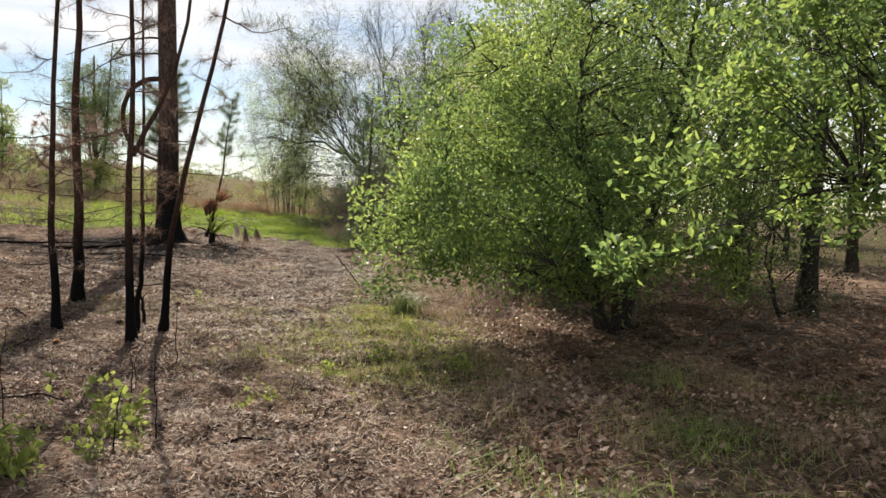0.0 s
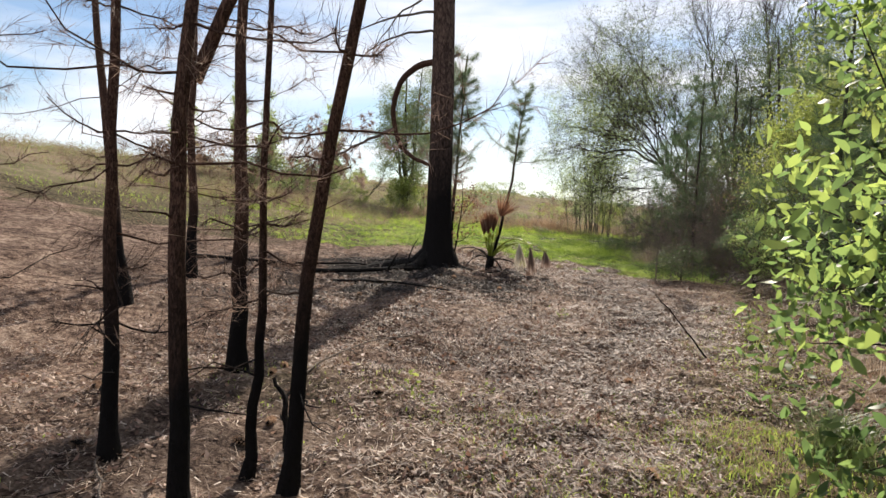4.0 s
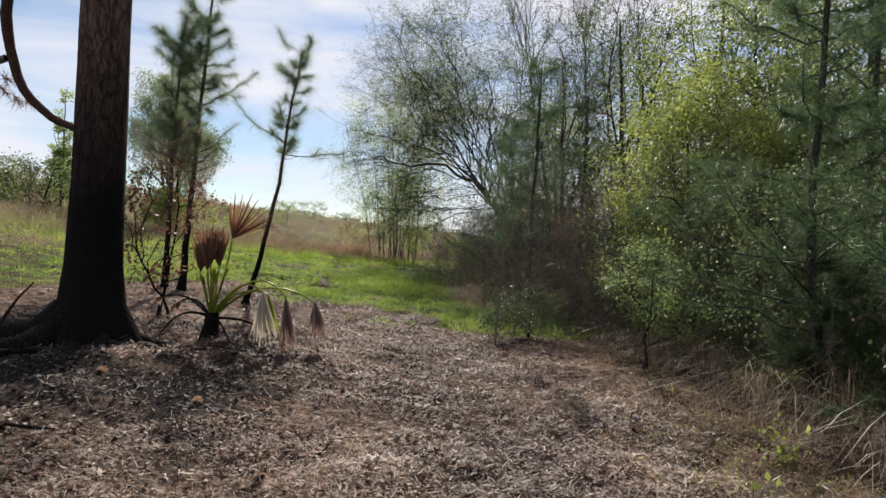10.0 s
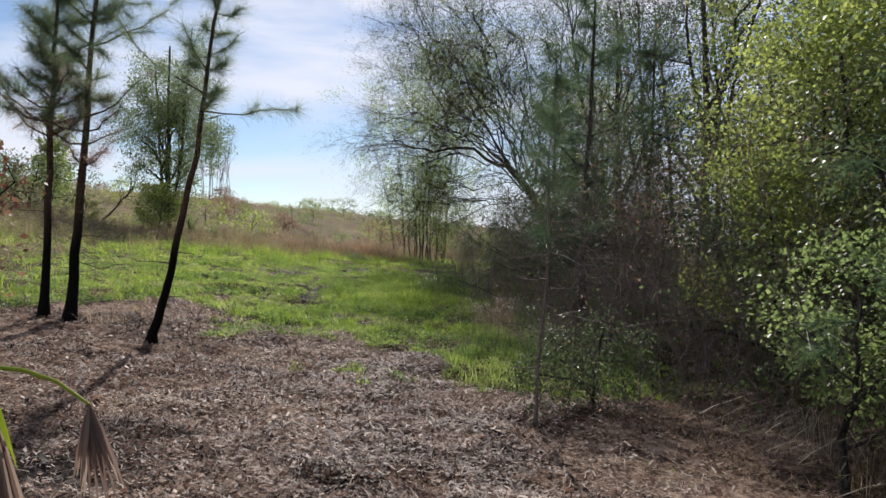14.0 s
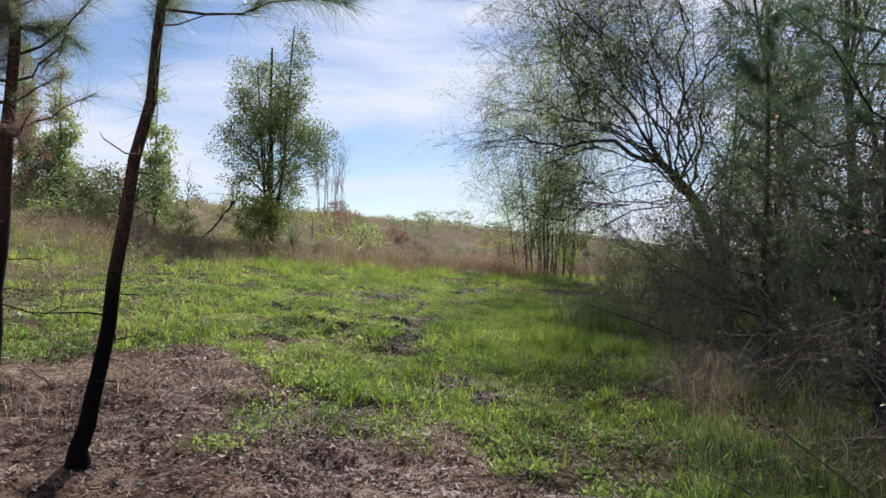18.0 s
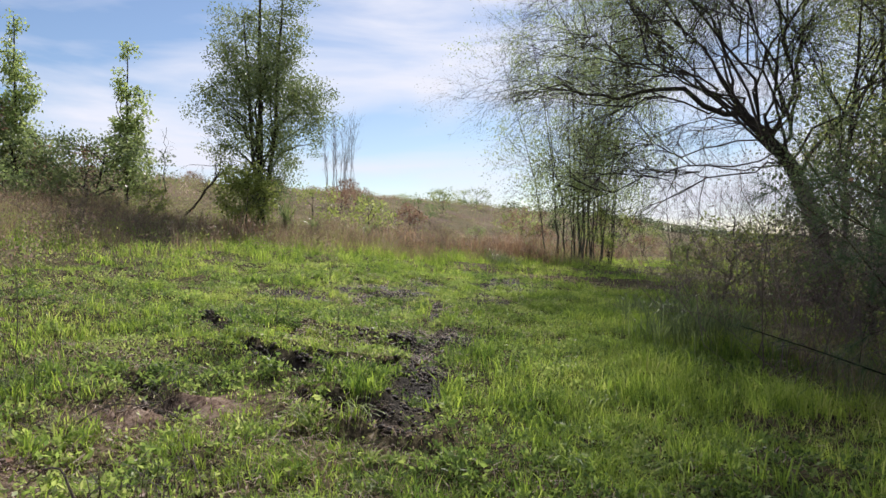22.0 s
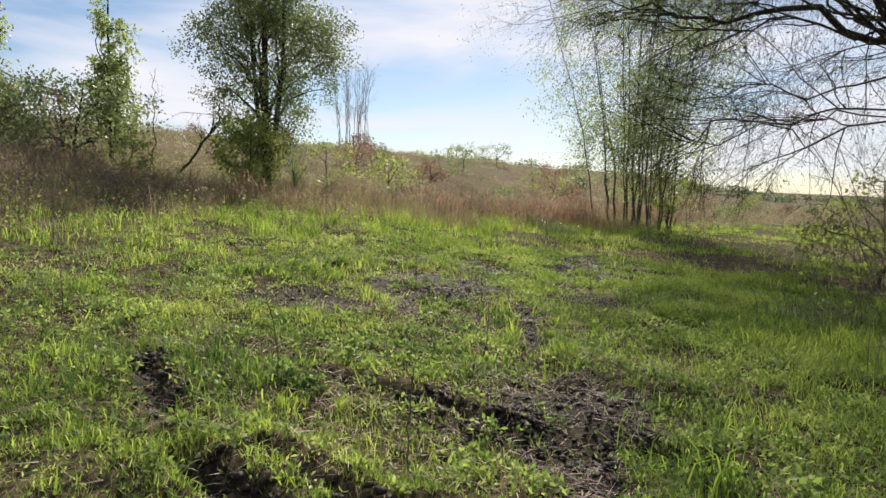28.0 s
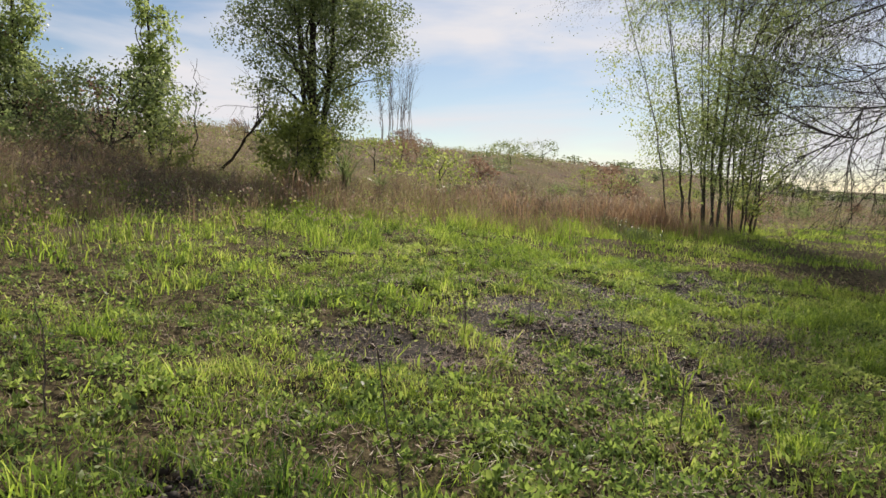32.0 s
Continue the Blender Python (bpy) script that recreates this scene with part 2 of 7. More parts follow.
MAT["dead_leaf"] = leaf_material("dead_leaf", [(0.0, (0.03, 0.018, 0.014)), (0.35, (0.10, 0.055, 0.038)), (0.65, (0.21, 0.13, 0.09)), (1.0, (0.42, 0.31, 0.235))], 0.2, 0.6, 0.9, 1.4)
MAT["fallen_leaf"] = leaf_material("fallen_leaf", [(0.0, (0.07, 0.04, 0.032)), (0.4, (0.19, 0.11, 0.082)), (0.75, (0.33, 0.22, 0.17)), (1.0, (0.5, 0.4, 0.32))], 0.25, 0.5, 0.9, 1.2)
MAT["tussock"] = leaf_material("tussock", [(0.0, (0.06, 0.04, 0.034)), (0.5, (0.16, 0.112, 0.094)), (1.0, (0.4, 0.32, 0.265))], 0.35, 0.6, 0.6)
MAT["ash"] = leaf_material("ash", [(0.0, (0.05, 0.04, 0.037)), (0.5, (0.2, 0.165, 0.145)), (1.0, (0.5, 0.44, 0.4))], 0.15, 0.7, 0.9, 1.2)
MAT["chip"] = leaf_material("chip", [(0.0, (0.03, 0.021, 0.018)), (0.45, (0.135, 0.095, 0.078)), (0.72, (0.32, 0.25, 0.205)), (1.0, (0.6, 0.52, 0.44))], 0.1, 0.6, 0.9, 0.9)
MAT["straw"] = leaf_material("straw", [(0.0, (0.05, 0.031, 0.024)), (0.25, (0.15, 0.098, 0.073)), (0.5, (0.29, 0.205, 0.15)), (0.75, (0.45, 0.35, 0.265)), (1.0, (0.62, 0.53, 0.43))], 0.15, 0.6, 0.8, 2.0)


# ---- helpers of the build ----
def mesh_of(name, V, F, mat=None, smooth=False):
    """A mesh from arrays: V (n, 3), F (m, 3 or 4)."""
    V, F = np.asarray(V, np.float32).reshape(-1, 3), np.asarray(F, np.int32)
    me = bpy.data.meshes.new(name)
    k = F.shape[1]
    me.vertices.add(len(V))
    me.vertices.foreach_set("co", V.ravel())
    me.loops.add(F.size)
    me.loops.foreach_set("vertex_index", F.ravel())
    me.polygons.add(len(F))
    me.polygons.foreach_set("loop_start", np.arange(0, F.size, k, dtype=np.int32))
    if smooth:
        me.polygons.foreach_set("use_smooth", np.ones(len(F), bool))
    me.update(calc_edges=True)
    if mat:
        me.materials.append(MAT[mat] if isinstance(mat, str) else mat)
    return me


JOINED = {"twigs", "needles", "dead_needles", "blades", "leaves"}


def part(name, me, parent=None, label="", kind=""):
    ob = new(name, me)
    if parent:
        ob.parent = parent
    if name in JOINED:
        kind = "stuff"
    return tagged(ob, label=label, kind=kind)


def thing(name, x, y, z, label, category, group="", kind=""):
    ob = new(name)
    ob.location = (x, y, z)
    ob.empty_display_size = 0.2
    return tagged(ob, label, category, group, kind)


def vnoise(x, y, scale, seed=0):
    """Smooth noise in 0..1 over the plan; scale in metres."""
    x, y = np.asarray(x, float) / scale, np.asarray(y, float) / scale
    xi, yi = np.floor(x).astype(np.int64), np.floor(y).astype(np.int64)
    fx, fy = x - xi, y - yi
    fx, fy = fx * fx * (3 - 2 * fx), fy * fy * (3 - 2 * fy)

    def h(a, b):
        v = (a * 374761393 + b * 668265263 + seed * 974634777) & 0xFFFFFFFF
        v = ((v ^ (v >> 13)) * 1274126177) & 0xFFFFFFFF
        return ((v ^ (v >> 16)) & 0xFFFF) / 65535.0
    return (h(xi, yi) * (1 - fx) + h(xi + 1, yi) * fx) * (1 - fy) + (h(xi, yi + 1) * (1 - fx) + h(xi + 1, yi + 1) * fx) * fy


def sstep(a, b, v):
    v = np.clip((np.asarray(v, float) - a) / (b - a), 0, 1)
    return v * v * (3 - 2 * v)


def seg_dist(x, y, ax, ay, bx, by):
    dx, dy = bx - ax, by - ay
    s = np.clip(((x - ax) * dx + (y - ay) * dy) / (dx * dx + dy * dy), 0, 1)
    return np.hypot(x - ax - s * dx, y - ay - s * dy)


# wheel ruts and mud hollows in the green: start, end, half width, depth
RUTS = [(-10.46, 27.24, -9.9, 27.04, 0.17, 0.11), (-9.9, 27.04, -9.46, 26.79, 0.19, 0.13), (-11.04, 28.54, -10.31, 28.69, 0.12, 0.12), (-10.31, 28.69, -9.57, 28.54, 0.14, 0.12),
        (-9.57, 28.54, -9.2, 28.2, 0.12, 0.07), (-10.7, 32.1, -9.9, 30.1, 0.15, 0.05), (-9.9, 30.1, -9.3, 28.7, 0.22, 0.07), (-9.3, 28.7, -8.7, 27.5, 0.28, 0.08), (-8.7, 27.5, -8.2, 26.2, 0.26, 0.07),
        (-8.9, 26.35, -8.15, 26.15, 0.24, 0.17), (-8.85, 28.66, -8.45, 28.7, 0.16, 0.1), (-11.7, 27.95, -11.05, 27.58, 0.14, 0.10), (-12.1, 28.2, -11.8, 28.1, 0.1, 0.06),
        (-10.3, 25.85, -9.6, 25.55, 0.17, 0.12), (-10.42, 27.56, -9.71, 27.38, 0.12, 0.13), (-9.71, 27.38, -9.34, 27.52, 0.12, 0.11), (-9.34, 27.52, -8.93, 27.62, 0.13, 0.15), (-13.65, 31.8, -12.84, 32.63, 0.14, 0.08),
        (-15.2, 32.6, -14.7, 34.0, 0.2, 0.1), (-14.6, 34.8, -12.4, 35.5, 0.22, 0.1)]
MUD = [(-11.85, 32.5, 1.25, 1.3), (-12.4, 30.4, 1.0, 0.7), (-11.3, 31.2, 0.7, 0.9), (-13.3, 32.1, 0.5, 0.3), (-9.4, 29.1, 0.7, 0.8), (-12.0, 34.4, 0.9, 0.7), (-10.7, 35.6, 0.9, 0.9), (-11.0, 36.8, 1.3, 0.8), (-10.3, 33.5, 0.6, 1.4), (-7.0, 25.0, 0.35, 0.3), (-6.4, 24.6, 0.3, 0.25), (-13.3, 33.5, 0.9, 0.4)]


def up_slope(x, y):
    return -0.94 * x + 0.34 * y


def base_height(x, y):
    x, y = np.asarray(x, float), np.asarray(y, float)
    a, b = np.clip(x, -36.8, 3), np.clip(y, -6, 56)
    z = -0.204 - 0.0514 * a + 0.0117 * b + 0.003 * a * a + 0.00107 * a * b
    z = z + 0.18 * np.exp(-((x + 7.0) ** 2 + (y - 16.8) ** 2) / 7.0)
    z = z + 0.12 * np.exp(-(x ** 2 + y ** 2) / 9.0)
    u = up_slope(x, y)
    far = np.maximum(u - 44, 0)
    z = z + 9.0 * (1 - np.exp(-far * 0.085 / 9.0))
    return z + 1.2 * (vnoise(x, y, 60, 3) - 0.5) * sstep(50, 110, np.hypot(x + 6, y - 20))


def mud_of(x, y):
    m = np.zeros(np.shape(x))
    wob = 0.7 + 0.6 * vnoise(x, y, 0.35, 21)
    for ax, ay, bx, by, w, _ in RUTS:
        m = np.maximum(m, (1 - sstep(w * 0.4, w * 1.2, seg_dist(x, y, ax, ay, bx, by) * wob)) * (0.6 + 0.4 * sstep(0.3, 0.5, vnoise(x, y, 0.55, 22))))
    for cx, cy, rx, ry in MUD:
        m = np.maximum(m, 0.95 * (1 - sstep(0.5, 1.15, np.hypot((x - cx) / rx, (y - cy) / ry) * wob)) * (0.55 + 0.45 * sstep(0.36, 0.48, 0.6 * vnoise(x, y, 0.4, 24) + 0.4 * vnoise(x, y, 0.15, 25))))
    return m


def height(x, y):
    x, y = np.asarray(x, float), np.asarray(y, float)
    z = base_height(x, y)
    near = 1 - sstep(35, 60, np.hypot(x + 6, y - 20))
    z = z + near * (0.09 * (vnoise(x, y, 1.3, 5) - 0.5) + 0.085 * (vnoise(x, y, 0.45, 6) - 0.5) + 0.055 * (vnoise(x, y, 0.2, 7) - 0.5))
    rag = 0.45 + 0.7 * vnoise(x, y, 0.3, 9) + 0.45 * vnoise(x, y, 0.13, 10)
    dip, rim = np.zeros(z.shape), np.zeros(z.shape)
    for ax, ay, bx, by, w, d in RUTS:
        r = seg_dist(x, y, ax, ay, bx, by) * rag
        dip = np.maximum(dip, d * (1 - sstep(w * 0.3, w * 0.85, r)))
        rim = np.maximum(rim, d * (sstep(w * 0.8, w * 1.2, r) * (1 - sstep(w * 1.2, w * 2.0, r))))
    return z - 0.85 * dip * (0.6 + 0.7 * vnoise(x, y, 0.4, 23)) + 0.45 * rim * (dip < 0.01)


def gz(x, y):
    return float(height(np.array([x]), np.array([y]))[0])


def litter_edge(x):
    return np.interp(x, [-40, -14, -12, -10.8, -10.3, -9.6, -8.6, -7, -4, 0, 6], [13, 16.5, 17.6, 19, 24.3, 25.2, 24, 22.4, 21.8, 21, 20])


def green_of(x, y):
    """1 where the ground is green meadow, 0 on the burnt litter."""
    d = y - litter_edge(x) + 2.6 * (vnoise(x, y, 1.3, 11) - 0.5) + 1.6 * (vnoise(x, y, 0.4, 12) - 0.5)
    g = sstep(-0.5, 0.6, d)
    patch = 1.25 * np.exp(-(((x + 0.85) / 1.15) ** 2 + ((y - 7.9) / 1.6) ** 2)) + 1.3 * np.exp(-(((x + 1.05) / 0.6) ** 2 + ((y - 12.5) / 3.8) ** 2))
    patch = patch + 0.7 * np.exp(-(((x + 3.1) / 0.5) ** 2 + ((y - 3.0) / 1.0) ** 2)) + sstep(0.6, 2.0, x) * (1 - sstep(5.5, 8.0, y)) * 0.8
    patch = patch + 0.9 * np.exp(-(((x + 0.2) / 1.0) ** 2 + ((y - 6.5) / 1.0) ** 2)) + 0.55 * np.exp(-(((x + 4.2) / 0.9) ** 2 + ((y - 8.7) / 0.5) ** 2)) + 0.5 * np.exp(-(((x + 3.0) / 0.5) ** 2 + ((y - 9.0) / 0.4) ** 2)) + 0.5 * np.exp(-(((x + 4.6) / 0.6) ** 2 + ((y - 6.1) / 0.4) ** 2))
    return np.clip(np.maximum(g, patch * (0.45 + 0.8 * vnoise(x, y, 0.5, 13))), 0, 1)


def field_of(x, y):
    """1 on the tall brown field beyond the meadow."""
    u = up_slope(x, y) + 9.0 * np.exp(-((x + 17.5) / 3.4) ** 2 - ((y - 26.5) / 3.6) ** 2)
    return sstep(-1.5, 1.5, u - 29.6 + 4 * (vnoise(x, y, 4, 15) - 0.5) + 2.5 * (vnoise(x, y, 1.2, 16) - 0.5))


def char_of(x, y):
    c = np.exp(-(((x + 7.3) / 2.2) ** 2 + ((y - 15.4) / 2.0) ** 2)) + 0.3 * np.exp(-(((x + 8.8) / 1.6) ** 2 + ((y - 21.6) / 1.2) ** 2)) + 0.3 * np.exp(-(((x + 4.2) / 1.8) ** 2 + ((y - 7.6) / 1.6) ** 2))
    c = c + 0.25 * np.exp(-(((x + 7.4) / 2.6) ** 2 + ((y - 12.3) / 2.6) ** 2))
    c = c + 0.2 * np.exp(-(((x + 5.6) / 1.6) ** 2 + ((y - 17.4) / 1.3) ** 2)) + 0.2 * np.exp(-(((x + 5.6) / 1.0) ** 2 + ((y - 15.9) / 1.2) ** 2))
    c = c + 1.0 * np.exp(-(((x + 6.9) / 1.7) ** 2 + ((y - 15.3) / 1.5) ** 2)) + 0.12 * sstep(-5.0, -7.5, x) * sstep(9, 11, y) * (1 - sstep(17, 19, y))
    return np.clip(c * (0.1 + 2.0 * sstep(0.2, 0.8, 0.55 * vnoise(x, y, 0.8, 17) + 0.45 * vnoise(x, y, 0.28, 18))), 0, 1)


# ---- ground ----
def spaced(lo, hi, step, out_lo, out_hi, grow=1.16):
    a = list(np.arange(lo, hi, step))
    s, v = step, a[-1]
    while v < out_hi:
        s *= grow
        v += s
        a.append(v)
    s, v, b = step, lo, []
    while v > out_lo:
        s *= grow
        v -= s
        b.append(v)
    return np.array(b[::-1] + a)


gxs, gys = spaced(-15.0, 2.5, 0.082, -700, 700), spaced(1.0, 37.0, 0.082, -300, 1500)
GX, GY = np.meshgrid(gxs, gys)
GZ = height(GX, GY)
nx, ny = len(gxs), len(gys)
idx = np.arange(nx * ny).reshape(ny, nx)
quads = np.stack([idx[:-1, :-1], idx[:-1, 1:], idx[1:, 1:], idx[1:, :-1]], -1).reshape(-1, 4)


def ground_material():
    m, n, l, p, out = material("ground")
    tc = n.new("ShaderNodeTexCoord")
    pos = tc.outputs["Object"]
    fine, mid, tiny = tex_noise(n, l, 14, 6, 0.65, pos), tex_noise(n, l, 0.9, 7, 0.68, pos), tex_noise(n, l, 42, 5, 0.68, pos)
    litter = ramp(n, [(0.33, (0.018, 0.011, 0.009)), (0.47, (0.075, 0.048, 0.037)), (0.58, (0.19, 0.13, 0.098)), (0.75, (0.38, 0.29, 0.225))])
    addm = n.new("ShaderNodeMath")
    addm.operation = "MULTIPLY_ADD"
    l.new(tiny.outputs["Fac"], addm.inputs[0])
    addm.inputs[1].default_value = 0.7
    clot = tex_noise(n, l, 8.0, 3, 0.6, pos)
    cl = n.new("ShaderNodeMath")
    cl.operation = "MULTIPLY_ADD"
    l.new(clot.outputs["Fac"], cl.inputs[0])
    cl.inputs[1].default_value = 0.7
    sc = n.new("ShaderNodeMath")
    sc.operation = "MULTIPLY_ADD"
    l.new(mid.outputs["Fac"], sc.inputs[0])
    sc.inputs[1].default_value, sc.inputs[2].default_value = 0.5, -0.40
    l.new(sc.outputs[0], cl.inputs[2])
    l.new(cl.outputs[0], addm.inputs[2])
    l.new(addm.outputs[0], litter.inputs["Fac"])
    green = ramp(n, [(0.32, (0.014, 0.012, 0.009)), (0.45, (0.05, 0.041, 0.026)), (0.57, (0.135, 0.112, 0.062)), (0.72, (0.25, 0.205, 0.135))])
    l.new(fine.outputs["Fac"], green.inputs["Fac"])
    field = ramp(n, [(0.3, (0.05, 0.042, 0.028)), (0.42, (0.155, 0.115, 0.085)), (0.52, (0.12, 0.113, 0.056)), (0.62, (0.21, 0.16, 0.118)), (0.75, (0.15, 0.155, 0.065))])
    big = tex_noise(n, l, 0.16, 9, 0.72, pos)
    l.new(big.outputs["Fac"], field.inputs["Fac"])
    mud = ramp(n, [(0.38, (0.007, 0.006, 0.006)), (0.5, (0.024, 0.02, 0.017)), (0.64, (0.055, 0.045, 0.037)), (0.8, (0.14, 0.115, 0.095))])
    l.new(tiny.outputs["Fac"], mud.inputs["Fac"])
    char = ramp(n, [(0.35, (0.009, 0.008, 0.008)), (0.56, (0.032, 0.027, 0.025)), (0.7, (0.085, 0.07, 0.065)), (0.82, (0.2, 0.18, 0.17))])
    l.new(tiny.outputs["Fac"], char.inputs["Fac"])
    col = litter.outputs["Color"]
    for attr, src in (("green", green), ("field", field), ("charred", char), ("mud", mud)):
        at, mx = n.new("ShaderNodeAttribute"), n.new("ShaderNodeMixRGB")
        at.attribute_name = attr
        l.new(at.outputs["Fac"], mx.inputs["Fac"])
        l.new(col, mx.inputs["Color1"])
        l.new(src.outputs["Color"], mx.inputs["Color2"])
        col = mx.outputs["Color"]
    l.new(col, p.inputs["Base Color"])
    at, rr = n.new("ShaderNodeAttribute"), n.new("ShaderNodeMapRange")
    at.attribute_name = "mud"
    l.new(at.outputs["Fac"], rr.inputs["Value"])
    rr.inputs["To Min"].default_value, rr.inputs["To Max"].default_value = 0.95, 0.68
    l.new(rr.outputs["Result"], p.inputs["Roughness"])
    wet = n.new("ShaderNodeMapRange")
    l.new(at.outputs["Fac"], wet.inputs["Value"])
    wet.inputs["To Min"].default_value, wet.inputs["To Max"].default_value = 0.03, 0.09
    l.new(wet.outputs["Result"], p.inputs["Specular IOR Level"])
    b = n.new("ShaderNodeBump")
    b.inputs["Strength"].default_value, b.inputs["Distance"].default_value = 1.0, 0.05
    hm = n.new("ShaderNodeMixRGB")
    hm.inputs["Fac"].default_value = 0.5
    l.new(fine.outputs["Fac"], hm.inputs["Color1"])
    l.new(tiny.outputs["Fac"], hm.inputs["Color2"])
    l.new(hm.outputs["Color"], b.inputs["Height"])
    l.new(b.outputs[0], p.inputs["Normal"])
    return m


MAT["ground"] = ground_material()
g_me = mesh_of("ground", np.stack([GX, GY, GZ], -1), quads, "ground", True)
for attr, val in (("green", green_of(GX, GY)), ("field", field_of(GX, GY)), ("charred", char_of(GX, GY)), ("mud", mud_of(GX, GY))):
    a = g_me.attributes.new(attr, "FLOAT", "POINT")
    a.data.foreach_set("value", np.asarray(val, np.float32).ravel())
ground = tagged(new("ground", g_me), "sloping burnt clearing of dry litter with green meadow and brown field", "ground", kind="structure")


def walk_x(y):
    """Where the trodden line runs, by y."""
    return np.interp(y, [0, 4.3, 6, 9.5, 12, 15.3, 17.3, 21.6, 24.3, 26.6, 40], [0, -0.9, -1.95, -2.3, -2.9, -3.1, -3.8, -5.65, -7.6, -9.9, -14])


# ---- plant geometry ----
def frames_of(rng, n, up_bias=0.0):
    """n random orientations, (n, 3, 3); rows are the leaf's side, length and normal."""
    d = rng.normal(size=(n, 3))
    d[:, 2] += up_bias
    d /= np.linalg.norm(d, axis=1)[:, None] + 1e-9
    r = rng.normal(size=(n, 3))
    s = np.cross(d, r)
    s /= np.linalg.norm(s, axis=1)[:, None] + 1e-9
    return np.stack([s, d, np.cross(s, d)], 1)


def flat_frames(rng, n, tilt=0.25):
    """Orientations of pieces that lie on the ground."""
    a = rng.uniform(0, 6.283, n)
    d = np.stack([np.cos(a), np.sin(a), rng.normal(0, tilt, n)], 1)
    d /= np.linalg.norm(d, axis=1)[:, None]
    s = np.stack([-np.sin(a), np.cos(a), rng.normal(0, tilt, n)], 1)
    s /= np.linalg.norm(s, axis=1)[:, None]
    return np.stack([s, d, np.cross(s, d)], 1)


LEAF = (np.array([[0, 0, 0], [-0.3, 0.45, 0.10], [0, 0.5, 0.0], [0.3, 0.45, 0.10], [0, 1.0, -0.08]]), np.array([[0, 2, 1], [0, 3, 2], [1, 2, 4], [2, 3, 4]]))
NARROW = (np.array([[0, 0, 0], [-0.16, 0.5, 0.05], [0.16, 0.5, 0.05], [0, 1.0, -0.1]]), np.array([[0, 2, 1], [1, 2, 3]]))
FLAT = (np.array([[0, 0, 0], [-0.32, 0.5, 0.07], [0.32, 0.5, 0.07], [0, 1.0, -0.06]]), np.array([[0, 2, 1], [1, 2, 3]]))

OVAL = (np.array([[0, 0, 0], [-0.2, 0.5, 0.06], [0.2, 0.5, 0.06], [0, 1.0, -0.05]]), np.array([[0, 2, 1], [1, 2, 3]]))

GLOSSY = (np.array([[0, 0, 0], [-0.15, 0.25, 0.05], [0.15, 0.25, 0.05], [-0.19, 0.6, 0.06], [0.19, 0.6, 0.06], [0, 1.0, -0.07]]), np.array([[0, 2, 1], [1, 2, 4], [1, 4, 3], [3, 4, 5]]))


def scatter(template, P, R, S):
    """Copies of a small template at P with orientation R and size S, as arrays."""
    tv, tf = template
    V = P[:, None, :] + np.einsum("kj,njm->nkm", tv, R) * np.asarray(S).reshape(-1, 1, 1)
    F = tf[None] + (np.arange(len(P)) * len(tv))[:, None, None]
    return V.reshape(-1, 3), F.reshape(-1, tf.shape[1])


def tubes(lines, sides=6):
    """Tapered tubes along polylines: lines of (points (k, 3), radii (k,))."""
    Vs, Fs, base = [], [], 0
    ang = np.arange(sides) * 2 * np.pi / sides
    ca, sa = np.cos(ang), np.sin(ang)
    for pts, rad in lines:
        pts, rad = np.asarray(pts, float), np.asarray(rad, float)
        t = np.gradient(pts, axis=0)
        t /= np.linalg.norm(t, axis=1)[:, None] + 1e-9
        ref = np.array([0.9, 0.1, 0.42]) if abs(t[:, 2]).mean() > 0.7 else np.array([0.1, 0.2, 0.97])
        a = np.cross(t, ref)
        a /= np.linalg.norm(a, axis=1)[:, None] + 1e-9
        b = np.cross(t, a)
        ring = pts[:, None] + rad[:, None, None] * (a[:, None] * ca[None, :, None] + b[:, None] * sa[None, :, None])
        k = len(pts)
        Vs.append(ring.reshape(-1, 3))
        i = base + np.arange(k - 1)[:, None] * sides + np.arange(sides)[None]
        j = base + np.arange(k - 1)[:, None] * sides + (np.arange(sides)[None] + 1) % sides
        Fs.append(np.stack([i, j, j + sides, i + sides], -1).reshape(-1, 4))
        base += k * sides
    return np.concatenate(Vs), np.concatenate(Fs)


def curve_pts(a, b, n, rng, wig=0.05, sag=0.0):
    """A wandering line from a to b; sag lifts (+) or drops (-) its middle."""
    a, b = np.asarray(a, float), np.asarray(b, float)
    s = np.linspace(0, 1, n)[:, None]
    L = np.linalg.norm(b - a)
    w = np.cumsum(rng.normal(size=(n, 3)), axis=0) * wig * L / n ** 0.5
    w -= w[0] + (w[-1] - w[0]) * s
    p = a + (b - a) * s + w
    p[:, 2] += (sag * L * 4 * s * (1 - s))[:, 0]
    return p


def along(path, n, wig, rng):
    """A polyline through given points, resampled and slightly wandering."""
    path = np.asarray(path, float)
    s0 = np.linspace(0, 1, len(path))
    s = np.linspace(0, 1, n)
    q = np.stack([np.interp(s, s0, path[:, k]) for k in range(3)], 1)
    for _ in range(2):
        q[1:-1] = 0.25 * q[:-2] + 0.5 * q[1:-1] + 0.25 * q[2:]
    w = np.cumsum(rng.normal(size=(n, 3)), axis=0) * wig / n ** 0.5
    return q + w - w[0] - (w[-1] - w[0]) * s[:, None]


